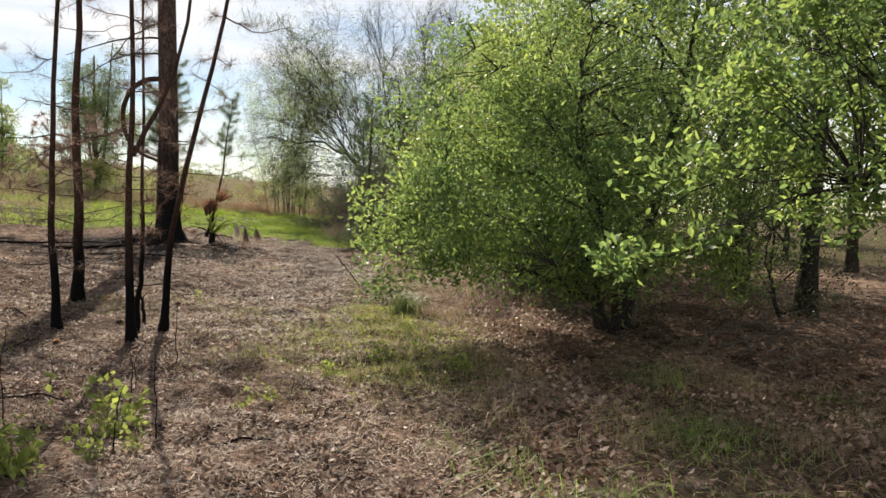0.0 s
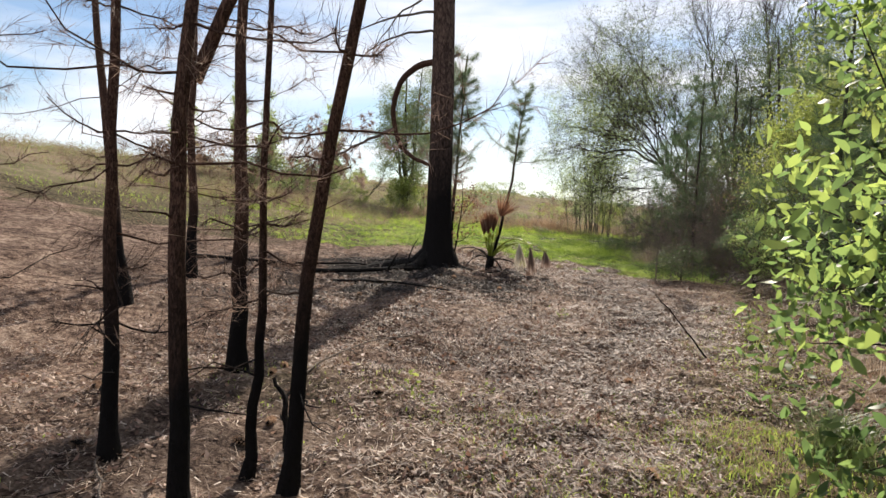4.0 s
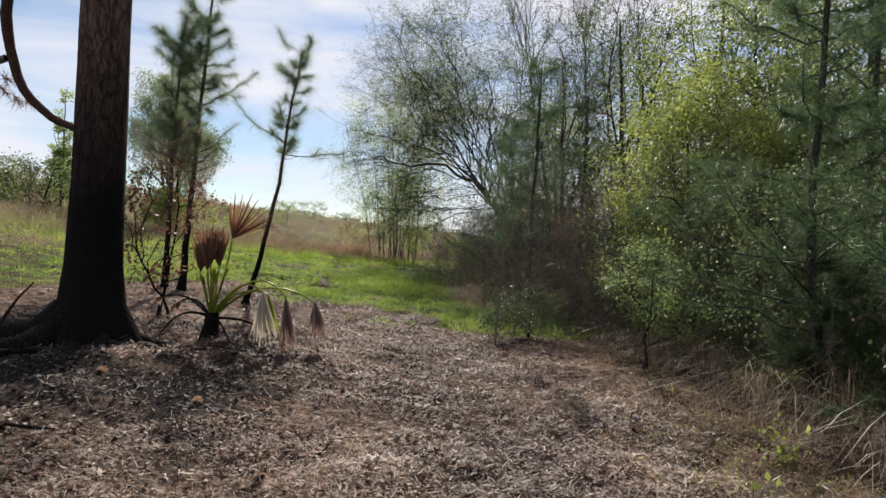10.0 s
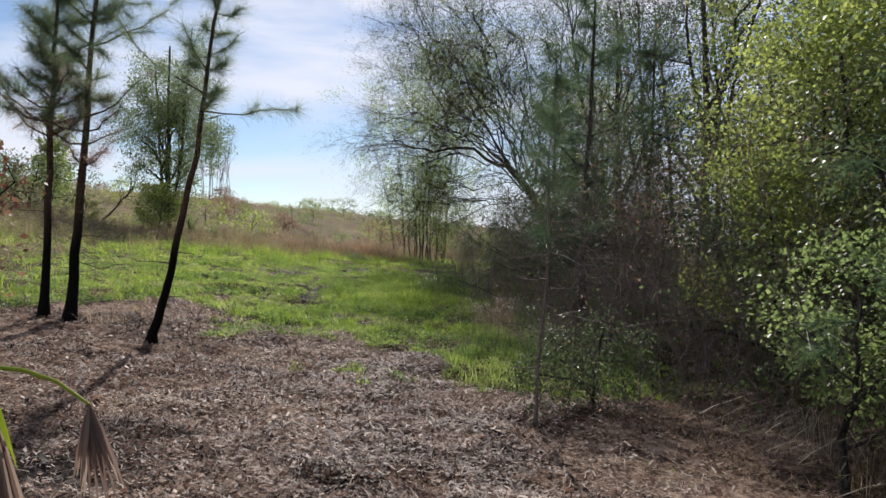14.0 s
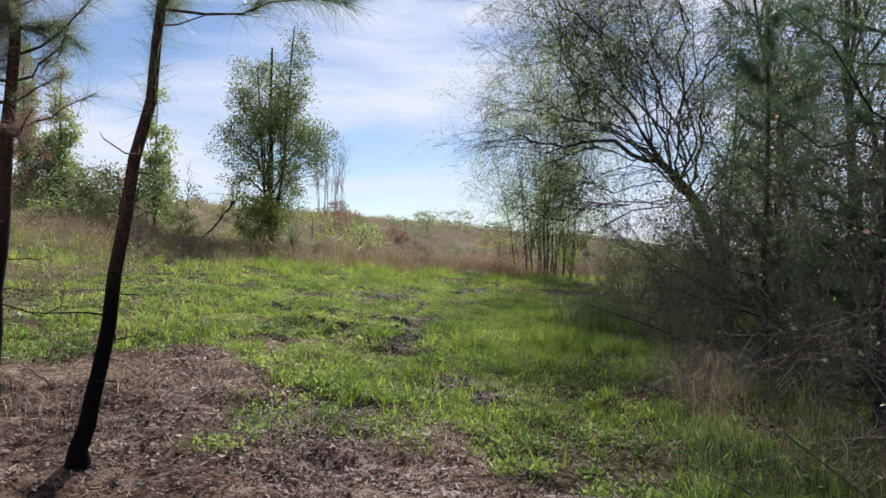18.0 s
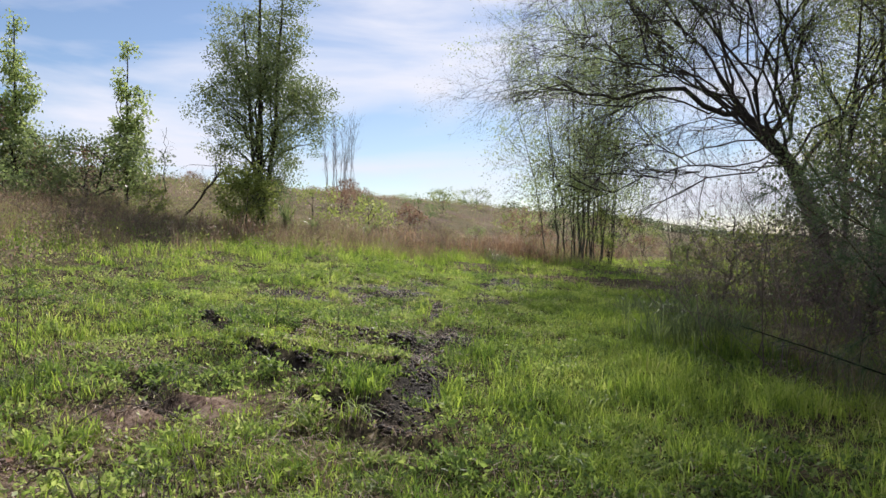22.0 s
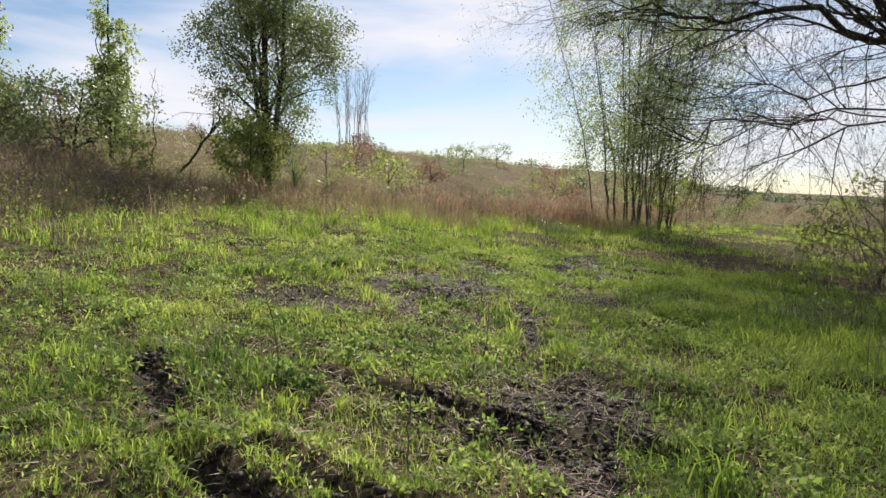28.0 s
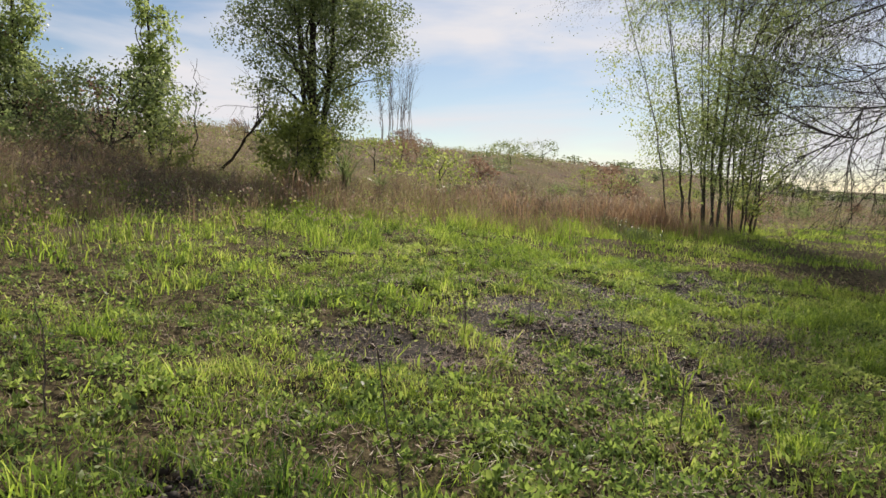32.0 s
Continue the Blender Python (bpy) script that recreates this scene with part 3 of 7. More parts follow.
def slivers(lines):
    """The finest twigs, as single thin facets bent at the middle."""
    p0, p1, p2 = (np.array([q[k] for q, _ in lines]) for k in (0, len(lines[0][0]) // 2, -1))
    r = np.array([rr[0] for _, rr in lines])[:, None]
    s = np.cross(p2 - p0, np.array([0.31, 0.52, 0.79]))
    s = s / (np.linalg.norm(s, axis=1)[:, None] + 1e-9) * r
    V = np.stack([p0 - s, p0 + s, p1 + s * 0.7, p1 - s * 0.7, p2], 1).reshape(-1, 3)
    k = (np.arange(len(lines)) * 5)[:, None]
    return V, np.concatenate([k + np.array([[0, 1, 2]]), k + np.array([[0, 2, 3]]), k + np.array([[3, 2, 4]])])


def shoots(rng, lines, per, length, spread, up, droop, rad, segs=4):
    """Side branches along parent lines."""
    out = []
    for pts, r in lines:
        pts = np.asarray(pts)
        for _ in range(per if isinstance(per, int) else rng.poisson(per)):
            s = rng.uniform(0.25, 1.0) ** 0.8 * (len(pts) - 1)
            i = min(int(s), len(pts) - 2)
            p = pts[i] + (pts[i + 1] - pts[i]) * (s - i)
            t = pts[i + 1] - pts[i]
            t = t / (np.linalg.norm(t) + 1e-9)
            d = t * (1 - spread) + rng.normal(size=3) * spread
            d[2] += up
            d /= np.linalg.norm(d) + 1e-9
            L = length * rng.uniform(0.5, 1.25)
            q = [p]
            for k in range(segs):
                d = d + rng.normal(size=3) * 0.16
                d[2] -= droop
                d /= np.linalg.norm(d)
                q.append(q[-1] + d * L / segs)
            r0 = min(rad * rng.uniform(0.7, 1.2), np.interp(s, np.arange(len(r)), r) * 0.8)
            out.append((np.array(q), np.linspace(r0, r0 * 0.3, segs + 1)))
    return out


def leafy_tree(name, x, y, trunks, crowns, clumps, per, size, mat, bark, label, category, seed, group="", spread=0.3,
               template=LEAF, limbs=7, twig=0.009, droop=0.3, shell=0.55, twigs=True, flat=0.8, low=0.12):
    """A broadleaf tree or shrub. trunks: (points from the foot, foot radius); crowns: ellipsoids (centre, radii), all from the foot."""
    rng = np.random.default_rng(seed)
    z = gz(x, y) - 0.03
    ob = thing(name, x, y, z, label, category, group)
    lines = []
    for pts, r in trunks:
        p = along(pts, 12, 0.10, rng)
        rr = np.linspace(r, r * 0.25, 12)
        rr[0] *= 1.35
        lines.append((p, rr))
        part("trunk", mesh_of("trunk", *tubes([lines[-1]], 9), bark, True), ob)
    vol = np.array([a * b * c for _, (a, b, c) in crowns]) ** 0.75
    C = []
    for (cx, cy, cz), (ra, rb, rc) in crowns:
        m = int(round(clumps * (ra * rb * rc) ** 0.75 / vol.sum()))
        d = rng.normal(size=(m, 3))
        d /= np.linalg.norm(d, axis=1)[:, None]
        r = rng.uniform(shell, 1.0, m) ** 0.6 * (0.82 + 0.36 * vnoise(d[:, 0] * 3 + cx * 7, d[:, 1] * 3 + d[:, 2] * 4, 1.0, seed))
        q = d * r[:, None] * np.array([ra, rb, rc]) + np.array([cx, cy, cz])
        C.append(q)
    C = np.concatenate(C)
    C = C[(C[:, 2] > low) & ((abs(C[:, 0] + x - walk_x(C[:, 1] + y)) > 1.0) | (C[:, 1] + y > 27))]
    main = []
    pick = rng.permutation(len(C))[:limbs]
    for k in pick:
        p, r = lines[rng.integers(len(lines))]
        tgt = C[k]
        hz = np.clip(tgt[2] * rng.uniform(0.35, 0.7), p[0, 2] + 0.1, p[-1, 2])
        i = int(np.argmin(abs(p[:, 2] - hz)))
        q = curve_pts(p[i], tgt, 8, rng, 0.10, 0.08)
        main.append((q, np.linspace(max(r[i] * 0.55, twig * 1.6), twig, 8)))
        part("limb", mesh_of("limb", *tubes([main[-1]], 6), bark, True), ob)
    if twigs:
        allp = np.concatenate([q for q, _ in main] + [p[3:] for p, _ in lines])
        tw = []
        for c in C:
            d = np.linalg.norm(allp - c, axis=1) + 0.5 * np.maximum(0, allp[:, 2] - c[2])
            a = allp[int(np.argmin(d))]
            tw.append((curve_pts(a, c, 4, rng, 0.12, 0.04), np.linspace(twig, twig * 0.3, 4)))
        part("twigs", mesh_of("twigs", *tubes(tw, 3), bark, True), ob)
    n = len(C) * per
    d = rng.normal(size=(n, 3))
    d *= (rng.random(n) ** 0.45 / (np.linalg.norm(d, axis=1) + 1e-9))[:, None]
    big = np.repeat(rng.uniform(0.55, 1.35, len(C)), per)[:, None]
    P = np.repeat(C, per, axis=0) + d * big * np.array([spread, spread, spread * flat]) * 1.75
    P = P[(P[:, 2] > 0.05) & ((abs(P[:, 0] + x - walk_x(P[:, 1] + y)) > 0.95) | (P[:, 1] + y > 27))]
    R = frames_of(rng, len(P), -droop)
    part("crown", mesh_of("crown", *scatter(template, P, R, size * rng.uniform(0.6, 1.25, len(P))), mat), ob)
    return ob


def spread_copies(makers, places, rng, lo=0.85, hi=1.2):
    """Stands copies of a few built plants at further places, turned and scaled."""
    for k, (px, py) in enumerate(places):
        ob = makers[k % len(makers)]
        copy_thing(ob, pose(px, py, gz(px, py) - 0.05, 0, 0, rng.uniform(0, 360)) @ Matrix.Scale(rng.uniform(lo, hi), 4))


def needle_tufts(rng, centres, axes, per, length, width=0.0035, spread=0.75):
    """Bottle-brush bunches of long needles round shoot tips."""
    n = len(centres) * per
    C, A = np.repeat(centres, per, 0), np.repeat(axes, per, 0)
    d = A * 0.75 + rng.normal(size=(n, 3)) * spread
    d /= np.linalg.norm(d, axis=1)[:, None]
    s = np.cross(d, rng.normal(size=(n, 3)))
    s /= np.linalg.norm(s, axis=1)[:, None]
    L = length * rng.uniform(0.6, 1.1, n)
    p0 = C - A * rng.uniform(0, 0.16, n)[:, None]
    p1 = p0 + d * (L * 0.55)[:, None]
    p2 = p1 + (d - np.array([0, 0, 0.25])) * (L * 0.45)[:, None]
    w = s * width
    V = np.stack([p0 - w, p0 + w, p2], 1).reshape(-1, 3)
    F = np.arange(3 * n).reshape(-1, 3)
    return V, F


def pine(name, x, y, foot_r, path, whorls, label, seed, bark="young_bark", needle="needle", group="", per=46, length=0.24, reach=1.0, bare_to=0.45,
         width=0.0035, stubs=6, sub=2.0, top_r=0.25, category="pine tree", thick=0.022, fuzz=0, spots=(0.86, 0.93, 1.0), arms=(), rise=(-0.15, 0.4), leader=0, dead_to=0.0, bushy=0.75):
    """A young pine: leaning pole, whorls of thin branches, needle bunches at the tips."""
    rng = np.random.default_rng(seed)
    ob = thing(name, x, y, gz(x, y) - 0.04, label, category, group)
    p = along(path, 16, 0.06, rng)
    r = np.linspace(foot_r, foot_r * top_r, 16)
    r[0] *= 1.5
    r[1] *= 1.08
    trunk = part("trunk", mesh_of("trunk", *tubes([(p, r)], 10), bark, True), ob)
    tips, axes = [p[-1], p[-2]], [np.array([0, 0, 1.0])] * 2
    for k in range(whorls):
        s = bare_to + (1 - bare_to) * (k + rng.uniform(0, 0.7)) / whorls
        a = np.array([np.interp(s, np.linspace(0, 1, 16), p[:, j]) for j in range(3)])
        rad = np.interp(s, np.linspace(0, 1, 16), r)
        phi0 = rng.uniform(0, 6.28)
        for m in range(rng.integers(2, 4)):
            phi = phi0 + m * 2.1 + rng.normal() * 0.35
            L = reach * (1.15 - 0.85 * s) * rng.uniform(0.55, 1.3)
            e = a + np.array([math.cos(phi) * L, math.sin(phi) * L, L * rng.uniform(*rise)])
            if k < len(arms) and m == 0:
                zz, ax_, ay_, az_ = arms[k]
                a = np.array([np.interp(zz, p[:, 2], p[:, j]) for j in range(3)])
                e, L = a + np.array([ax_, ay_, az_]), 0.5
            q = curve_pts(a, e, 6, rng, 0.10, -0.06)
            br = [(q, np.linspace(min(rad * 0.4, thick), 0.003, 6))]
            br += shoots(rng, br, sub, L * 0.4, 0.5, 0.2, 0.02, thick * 0.22, 3)
            part("branch", mesh_of("branch", *tubes(br, 4), bark, True), ob)
            if fuzz:
                part("twigs", mesh_of("twigs", *slivers(shoots(rng, br, fuzz, 0.2, 0.5, 0.0, 0.05, 0.0022, 2)), bark), ob)
            for pts, _ in br:
                m0 = len(pts) - 1
                for s in (spots if m0 > 3 else spots[-2:]):
                    k0 = min(int(s * m0), m0 - 1)
                    ax = pts[k0 + 1] - pts[k0]
                    tips.append(pts[k0] + ax * (s * m0 - k0))
                    axes.append(ax / (np.linalg.norm(ax) + 1e-9))
    for k in range(stubs):
        s = rng.uniform(0.15, bare_to + 0.1)
        a = np.array([np.interp(s, np.linspace(0, 1, 16), p[:, j]) for j in range(3)])
        phi = rng.uniform(0, 6.28)
        L = rng.uniform(0.15, 0.6)
        q = curve_pts(a, a + np.array([math.cos(phi) * L, math.sin(phi) * L, rng.uniform(-0.15, 0.2) * L]), 5, rng, 0.16, 0)
        part("dead_stub", mesh_of("dead_stub", *tubes([(q, np.linspace(0.006, 0.002, 5))], 4), bark, True), ob)
    for k in range(leader):
        s = 1 - 0.42 * (k / leader)
        tips.append(np.array([np.interp(s, np.linspace(0, 1, 16), p[:, j]) for j in range(3)]))
        axes.append(np.array([0, 0, 1.0]))
    if needle:
        T, A = np.array(tips), np.array(axes)
        dead = T[:, 2] < dead_to * rng.uniform(0.75, 1.15, len(T))
        if dead.any():
            part("dead_needles", mesh_of("dead_needles", *needle_tufts(rng, T[dead], A[dead] - np.array([0, 0, 0.5]), max(per // 2, 4), length * 0.8, width, bushy), "needle_dead"), ob, "scorched rust-brown needles")
        part("needles", mesh_of("needles", *needle_tufts(rng, T[~dead], A[~dead], per, length, width, bushy), needle), ob)
    return ob


def blades(rng, x, y, z, h, w, lean, segs=2):
    """Curved tapering blades standing at the given places."""
    n = len(x)
    phi, yaw = rng.uniform(0, 6.283, n), rng.uniform(0, 6.283, n)
    sx, sy = np.cos(yaw) * w, np.sin(yaw) * w
    le = lean * h * rng.uniform(0.2, 1.4, n)
    dx, dy = np.cos(phi) * le, np.sin(phi) * le
    b = np.stack([x, y, z - 0.01], 1)
    s = np.stack([sx, sy, 0 * sx], 1)
    m1 = b + np.stack([dx * 0.22, dy * 0.22, h * 0.55], 1)
    t = b + np.stack([dx, dy, h * (1 - 0.25 * np.minimum(le / h, 1.2))], 1)
    V = np.stack([b - s, b + s, m1 - s * 0.75, m1 + s * 0.75, t], 1).reshape(-1, 3)
    k = (np.arange(n) * 5)[:, None]
    F = np.concatenate([k + np.array([[0, 1, 3]]), k + np.array([[0, 3, 2]]), k + np.array([[2, 3, 4]])])
    return V, F

# ---- the large burnt pine and the palm ----
def big_pine(x, y):
    rng = np.random.default_rng(5)
    z = gz(x, y)
    ob = thing("pine_tree", x, y, z - 0.1, "tall mature pine with fire-blackened trunk base and curling dead limb", "pine tree")
    k = 40
    s = np.linspace(0, 1, k)
    H = 15.0
    rad = 0.248 - 0.10 * s + 0.16 * np.exp(-s * H / 0.32)
    p = np.stack([0.02 * np.sin(s * 9.0) - 0.05 * s, 0.15 * s, s * H], 1)
    V, F = tubes([(p, rad)], 26)
    a = np.arctan2(V[:, 1], V[:, 0])
    low = np.exp(-V[:, 2] / 0.45)
    push = 1 + low * 0.28 * np.maximum(0, np.sin(a * 4 + 0.7)) + 0.03 * np.sin(a * 11 + V[:, 2] * 2.1) * np.cos(V[:, 2] * 5.3)
    cen = np.stack([np.interp(V[:, 2], p[:, 2], p[:, 0]), np.interp(V[:, 2], p[:, 2], p[:, 1])], 1)
    V[:, :2] = cen + (V[:, :2] - cen) * push[:, None]
    part("trunk", mesh_of("trunk", V, F, "pine_bark", True), ob)
    # surface roots
    for phi, L, r in ((3.75, 2.2, 0.17), (4.35, 2.0, 0.15), (4.9, 0.8, 0.11), (5.6, 0.7, 0.1), (0.3, 0.9, 0.08), (2.9, 1.9, 0.14), (1.3, 0.8, 0.08)):
        ph = phi + np.cumsum(rng.normal(0, 0.07, 10)) + 0.2 * L * np.linspace(0, 1, 10)
        q = np.array([[math.cos(a) * (0.2 + t * L), math.sin(a) * (0.2 + t * L), 0.0] for a, t in zip(ph, np.linspace(0, 1, 10))])
        for i in range(10):
            q[i, 2] = gz(x + q[i, 0], y + q[i, 1]) - z + 0.1 + (0.2 if i == 0 else 0.05 if i == 1 else 0.0) + rng.normal(0, 0.012) - 0.05 * i / 9
        part("root", mesh_of("root", *tubes([(q, np.linspace(r, 0.035, 10) * rng.uniform(0.85, 1.15, 10))], 9), "char_wood", True), ob)
    left, back = np.array([-0.966, -0.26, 0.0]), np.array([-0.26, 0.966, 0.0])
    up = np.array([0, 0, 1.0])

    def at(l, b, h):
        return left * l + back * b + up * (h + 0.1)
    arch = along([at(0.1, 0, 4.02), at(0.55, 0.1, 4.0), at(0.95, 0.22, 3.75), at(1.14, 0.36, 3.25), at(1.12, 0.45, 2.8), at(0.95, 0.5, 2.42), at(0.66, 0.45, 2.14), at(0.3, 0.35, 2.02), at(0.1, 0.25, 1.98)], 24, 0.05, rng)
    part("dead_limb", mesh_of("dead_limb", *tubes([(arch, np.linspace(0.07, 0.03, 24))], 8), "thin_bark", True), ob)
    out = along([at(1.12, 0.45, 2.75), at(1.5, 0.7, 2.72), at(2.0, 1.0, 2.5), at(2.7, 1.4, 2.35), at(3.4, 1.7, 2.1), at(4.0, 1.9, 1.7)], 18, 0.10, rng)
    lim = [(out, np.linspace(0.04, 0.012, 18))]
    sh = shoots(rng, lim, 26, 0.9, 0.5, 0.12, 0.05, 0.012, 5)
    sh2 = shoots(rng, sh, 4, 0.32, 0.5, 0.1, 0.05, 0.006, 3)
    d_l = part("dead_limb", mesh_of("dead_limb", *tubes(lim + sh + sh2, 5), "dead_wood", True), ob)
    tips = np.array([q[-1] for q, _ in sh + sh2])
    ax = np.array([(q[-1] - q[-2]) / np.linalg.norm(q[-1] - q[-2]) for q, _ in sh + sh2]) * 0.5 - np.array([0, 0, 0.4])
    part("dead_needles", mesh_of("dead_needles", *needle_tufts(rng, tips, ax, 60, 0.17, 0.004, 0.6), "needle_dead"), d_l, "rust-brown scorched needles")
    stub = along([at(-0.2, 0, 4.1), at(-0.36, 0, 4.16)], 4, 0.01, rng)
    part("dead_stub", mesh_of("dead_stub", *tubes([(stub, [0.035, 0.034, 0.03, 0.022])], 7), "dead_wood", True), ob)
    # hanging bare twigs above the path
    for l0, h0, l1, h1 in ((0.1, 4.6, 1.7, 3.75), (0.1, 5.0, 2.1, 4.3), (0.1, 5.4, 1.2, 4.2)):
        q = along([at(l0, 0, h0), at((l0 + l1) / 2, -0.3, (h0 + h1) / 2 + 0.3), at(l1, -0.6, h1)], 10, 0.1, rng)
        ln = [(q, np.linspace(0.03, 0.008, 10))]
        part("dead_limb", mesh_of("dead_limb", *tubes(ln + shoots(rng, ln, 5, 0.5, 0.5, -0.2, 0.1, 0.01, 5), 5), "dead_wood", True), ob)
    # crown, far above the view
    lines = []
    for k in range(22):
        h = 8.5 + k * 0.3
        phi = k * 2.4
        L = 2.4 * (1.25 - k / 24)
        q = curve_pts([0.0, 0.1, h], [math.cos(phi) * L, math.sin(phi) * L, h + 0.5], 7, rng, 0.1, -0.05)
        lines.append((q, np.linspace(0.06, 0.015, 7)))
        part("branch", mesh_of("branch", *tubes([lines[-1]], 6), "pine_bark", True), ob)
    sh = shoots(rng, lines, 8, 0.8, 0.5, 0.2, 0.0, 0.012, 3)
    part("twigs", mesh_of("twigs", *tubes(sh, 4), "pine_bark", True), ob)
    tips = np.array([q[-1] for q, _ in sh])
    ax = np.array([(q[-1] - q[-2]) / np.linalg.norm(q[-1] - q[-2]) for q, _ in sh])
    part("needles", mesh_of("needles", *needle_tufts(rng, tips, ax, 50, 0.3, 0.006), "needle"), ob)


big_pine(-7.03, 16.2)

MAT["palm_green"] = leaf_material("palm_green", [(0.0, (0.10, 0.15, 0.02)), (0.5, (0.22, 0.26, 0.04)), (1.0, (0.42, 0.36, 0.09))], 0.4, 0.4)
MAT["palm_rust"] = leaf_material("palm_rust", [(0.0, (0.06, 0.03, 0.02)), (0.5, (0.15, 0.075, 0.048)), (1.0, (0.27, 0.165, 0.105))], 0.35, 0.5)
MAT["palm_straw"] = leaf_material("palm_straw", [(0.0, (0.18, 0.145, 0.10)), (0.5, (0.38, 0.33, 0.25)), (1.0, (0.58, 0.53, 0.44))], 0.3, 0.5)


def fan(rng, centre, axis, side, n, length, droop, closed=1.0):
    """A fan leaf: folded strips that spread from its hub."""
    V, F = [], []
    axis, side = np.array(axis, float), np.array(side, float)
    axis /= np.linalg.norm(axis)
    side -= axis * side.dot(axis)
    side /= np.linalg.norm(side)
    nor = np.cross(axis, side)
    for k in range(n):
        a = (k / (n - 1) - 0.5) * 2.5 * closed
        d = axis * math.cos(a) + side * math.sin(a) + nor * rng.normal() * 0.07
        w = np.cross(d, nor)
        w /= np.linalg.norm(w)
        L = length * rng.uniform(0.8, 1.1) * (1 - 0.22 * abs(a) / 1.3)
        b = len(V)
        q = np.array(centre, float)
        dd = d.copy()
        for s, wd in ((0, 0.003), (0.35, 0.013), (0.7, 0.010), (1.0, 0.002)):
            pt = q + dd * L * s - np.array([0, 0, 1.0]) * droop * L * s * s
            V += [pt - w * wd, pt + nor * wd * 0.7, pt + w * wd]
        for s in range(3):
            i = b + s * 3
            F += [[i, i + 1, i + 4, i + 3], [i + 1, i + 2, i + 5, i + 4]]
    return np.array(V), np.array(F)


def palm(x, y):
    rng = np.random.default_rng(9)
    z = gz(x, y)
    ob = thing("palm", x, y, z - 0.03, "small fan palm, scorched rust-brown, with yellow-green stalks and hanging dead fronds", "palm")
    st = along([(0, 0, 0), (0.02, 0, 0.15), (0.03, 0, 0.32)], 8, 0.01, rng)
    part("stem", mesh_of("stem", *tubes([(st, np.linspace(0.10, 0.07, 8))], 12), "char_wood", True), ob)
    R = np.array([0.985, -0.17, 0.0])
    B = np.array([0.17, 0.985, 0.0])

    def frond(l, b, h, mat, leaf, n, L, droop, ax=None, closed=1.0, label="", sag=0.06):
        e = R * l + B * b + np.array([0, 0, h])
        q = curve_pts([0.02, 0, 0.24], e, 8, rng, 0.02, sag)
        f = part("frond", mesh_of("frond", *tubes([(q, np.linspace(0.017, 0.008, 8))], 5), mat, True), ob, label)
        ax = (q[-1] - q[-2]) if ax is None else np.array(ax, float)
        part("leaf_fan", mesh_of("leaf_fan", *fan(rng, q[-1], ax, R + 0.3 * B, n, L, droop, closed), leaf), f)
    for l, b, h, L in ((-0.15, 0.0, 0.74, 0.40), (-0.09, 0.08, 0.80, 0.46), (-0.02, -0.04, 0.76, 0.44), (0.05, 0.06, 0.80, 0.42)):
        frond(l, b, h, "palm_green", "palm_rust", 24, L, 0.0, (-l * 0.9 - 0.04, 0.0, 1.0), 0.3, "closed rust-brown scorched fan on a yellow stalk", 0.0)
    frond(0.1, 0.2, 1.12, "palm_green", "palm_rust", 18, 0.52, 0.0, (0.5, 0.1, 1.0), 0.55, "dark rust-brown spiky fan", 0.0)
    for l, b, h in ((0.12, -0.1, 0.62), (0.02, -0.12, 0.58), (-0.06, 0.1, 0.66), (0.09, 0.1, 0.7)):
        frond(l, b, h, "palm_green", "palm_green", 8, 0.14, 0.02, None, 0.12, "young yellow-green spear leaf", 0.0)
    frond(0.86, -0.28, 0.6, "palm_green", "palm_straw", 20, 0.48, 0.1, (0.12, -0.1, -1.0), 0.24, "bleached dead fan hanging down", 0.2)
    frond(0.98, -0.05, 0.55, "palm_green", "tussock", 18, 0.58, 0.1, (0.05, 0.1, -1.0), 0.16, "grey-brown dead fan hanging down", 0.26)
    frond(1.12, 0.3, 0.46, "palm_green", "tussock", 16, 0.36, 0.15, (0.15, 0.0, -1.0), 0.3, "withered grey fan hanging from a bent stalk", 0.22)
    frond(0.6, 0.2, 0.52, "palm_green", "palm_green", 12, 0.36, 0.1, (0.1, 0.1, -1.0), 0.2, "half-green fan hanging down", 0.22)
    for l, b, h, sag in ((-0.5, 0.1, 0.38, 0.2), (-0.85, 0.2, 0.42, 0.12), (-0.3, -0.4, 0.1, 0.25), (0.75, 0.2, 0.05, 0.1), (0.5, -0.3, 0.05, 0.12), (0.15, -0.35, -0.02, 0.15)):
        frond(l, b, h, "char_wood", "needle_dead", 9, 0.16, 0.5, None, 0.4, "burnt stalk with a shrivelled fan", sag)


palm(-6.25, 17.05)

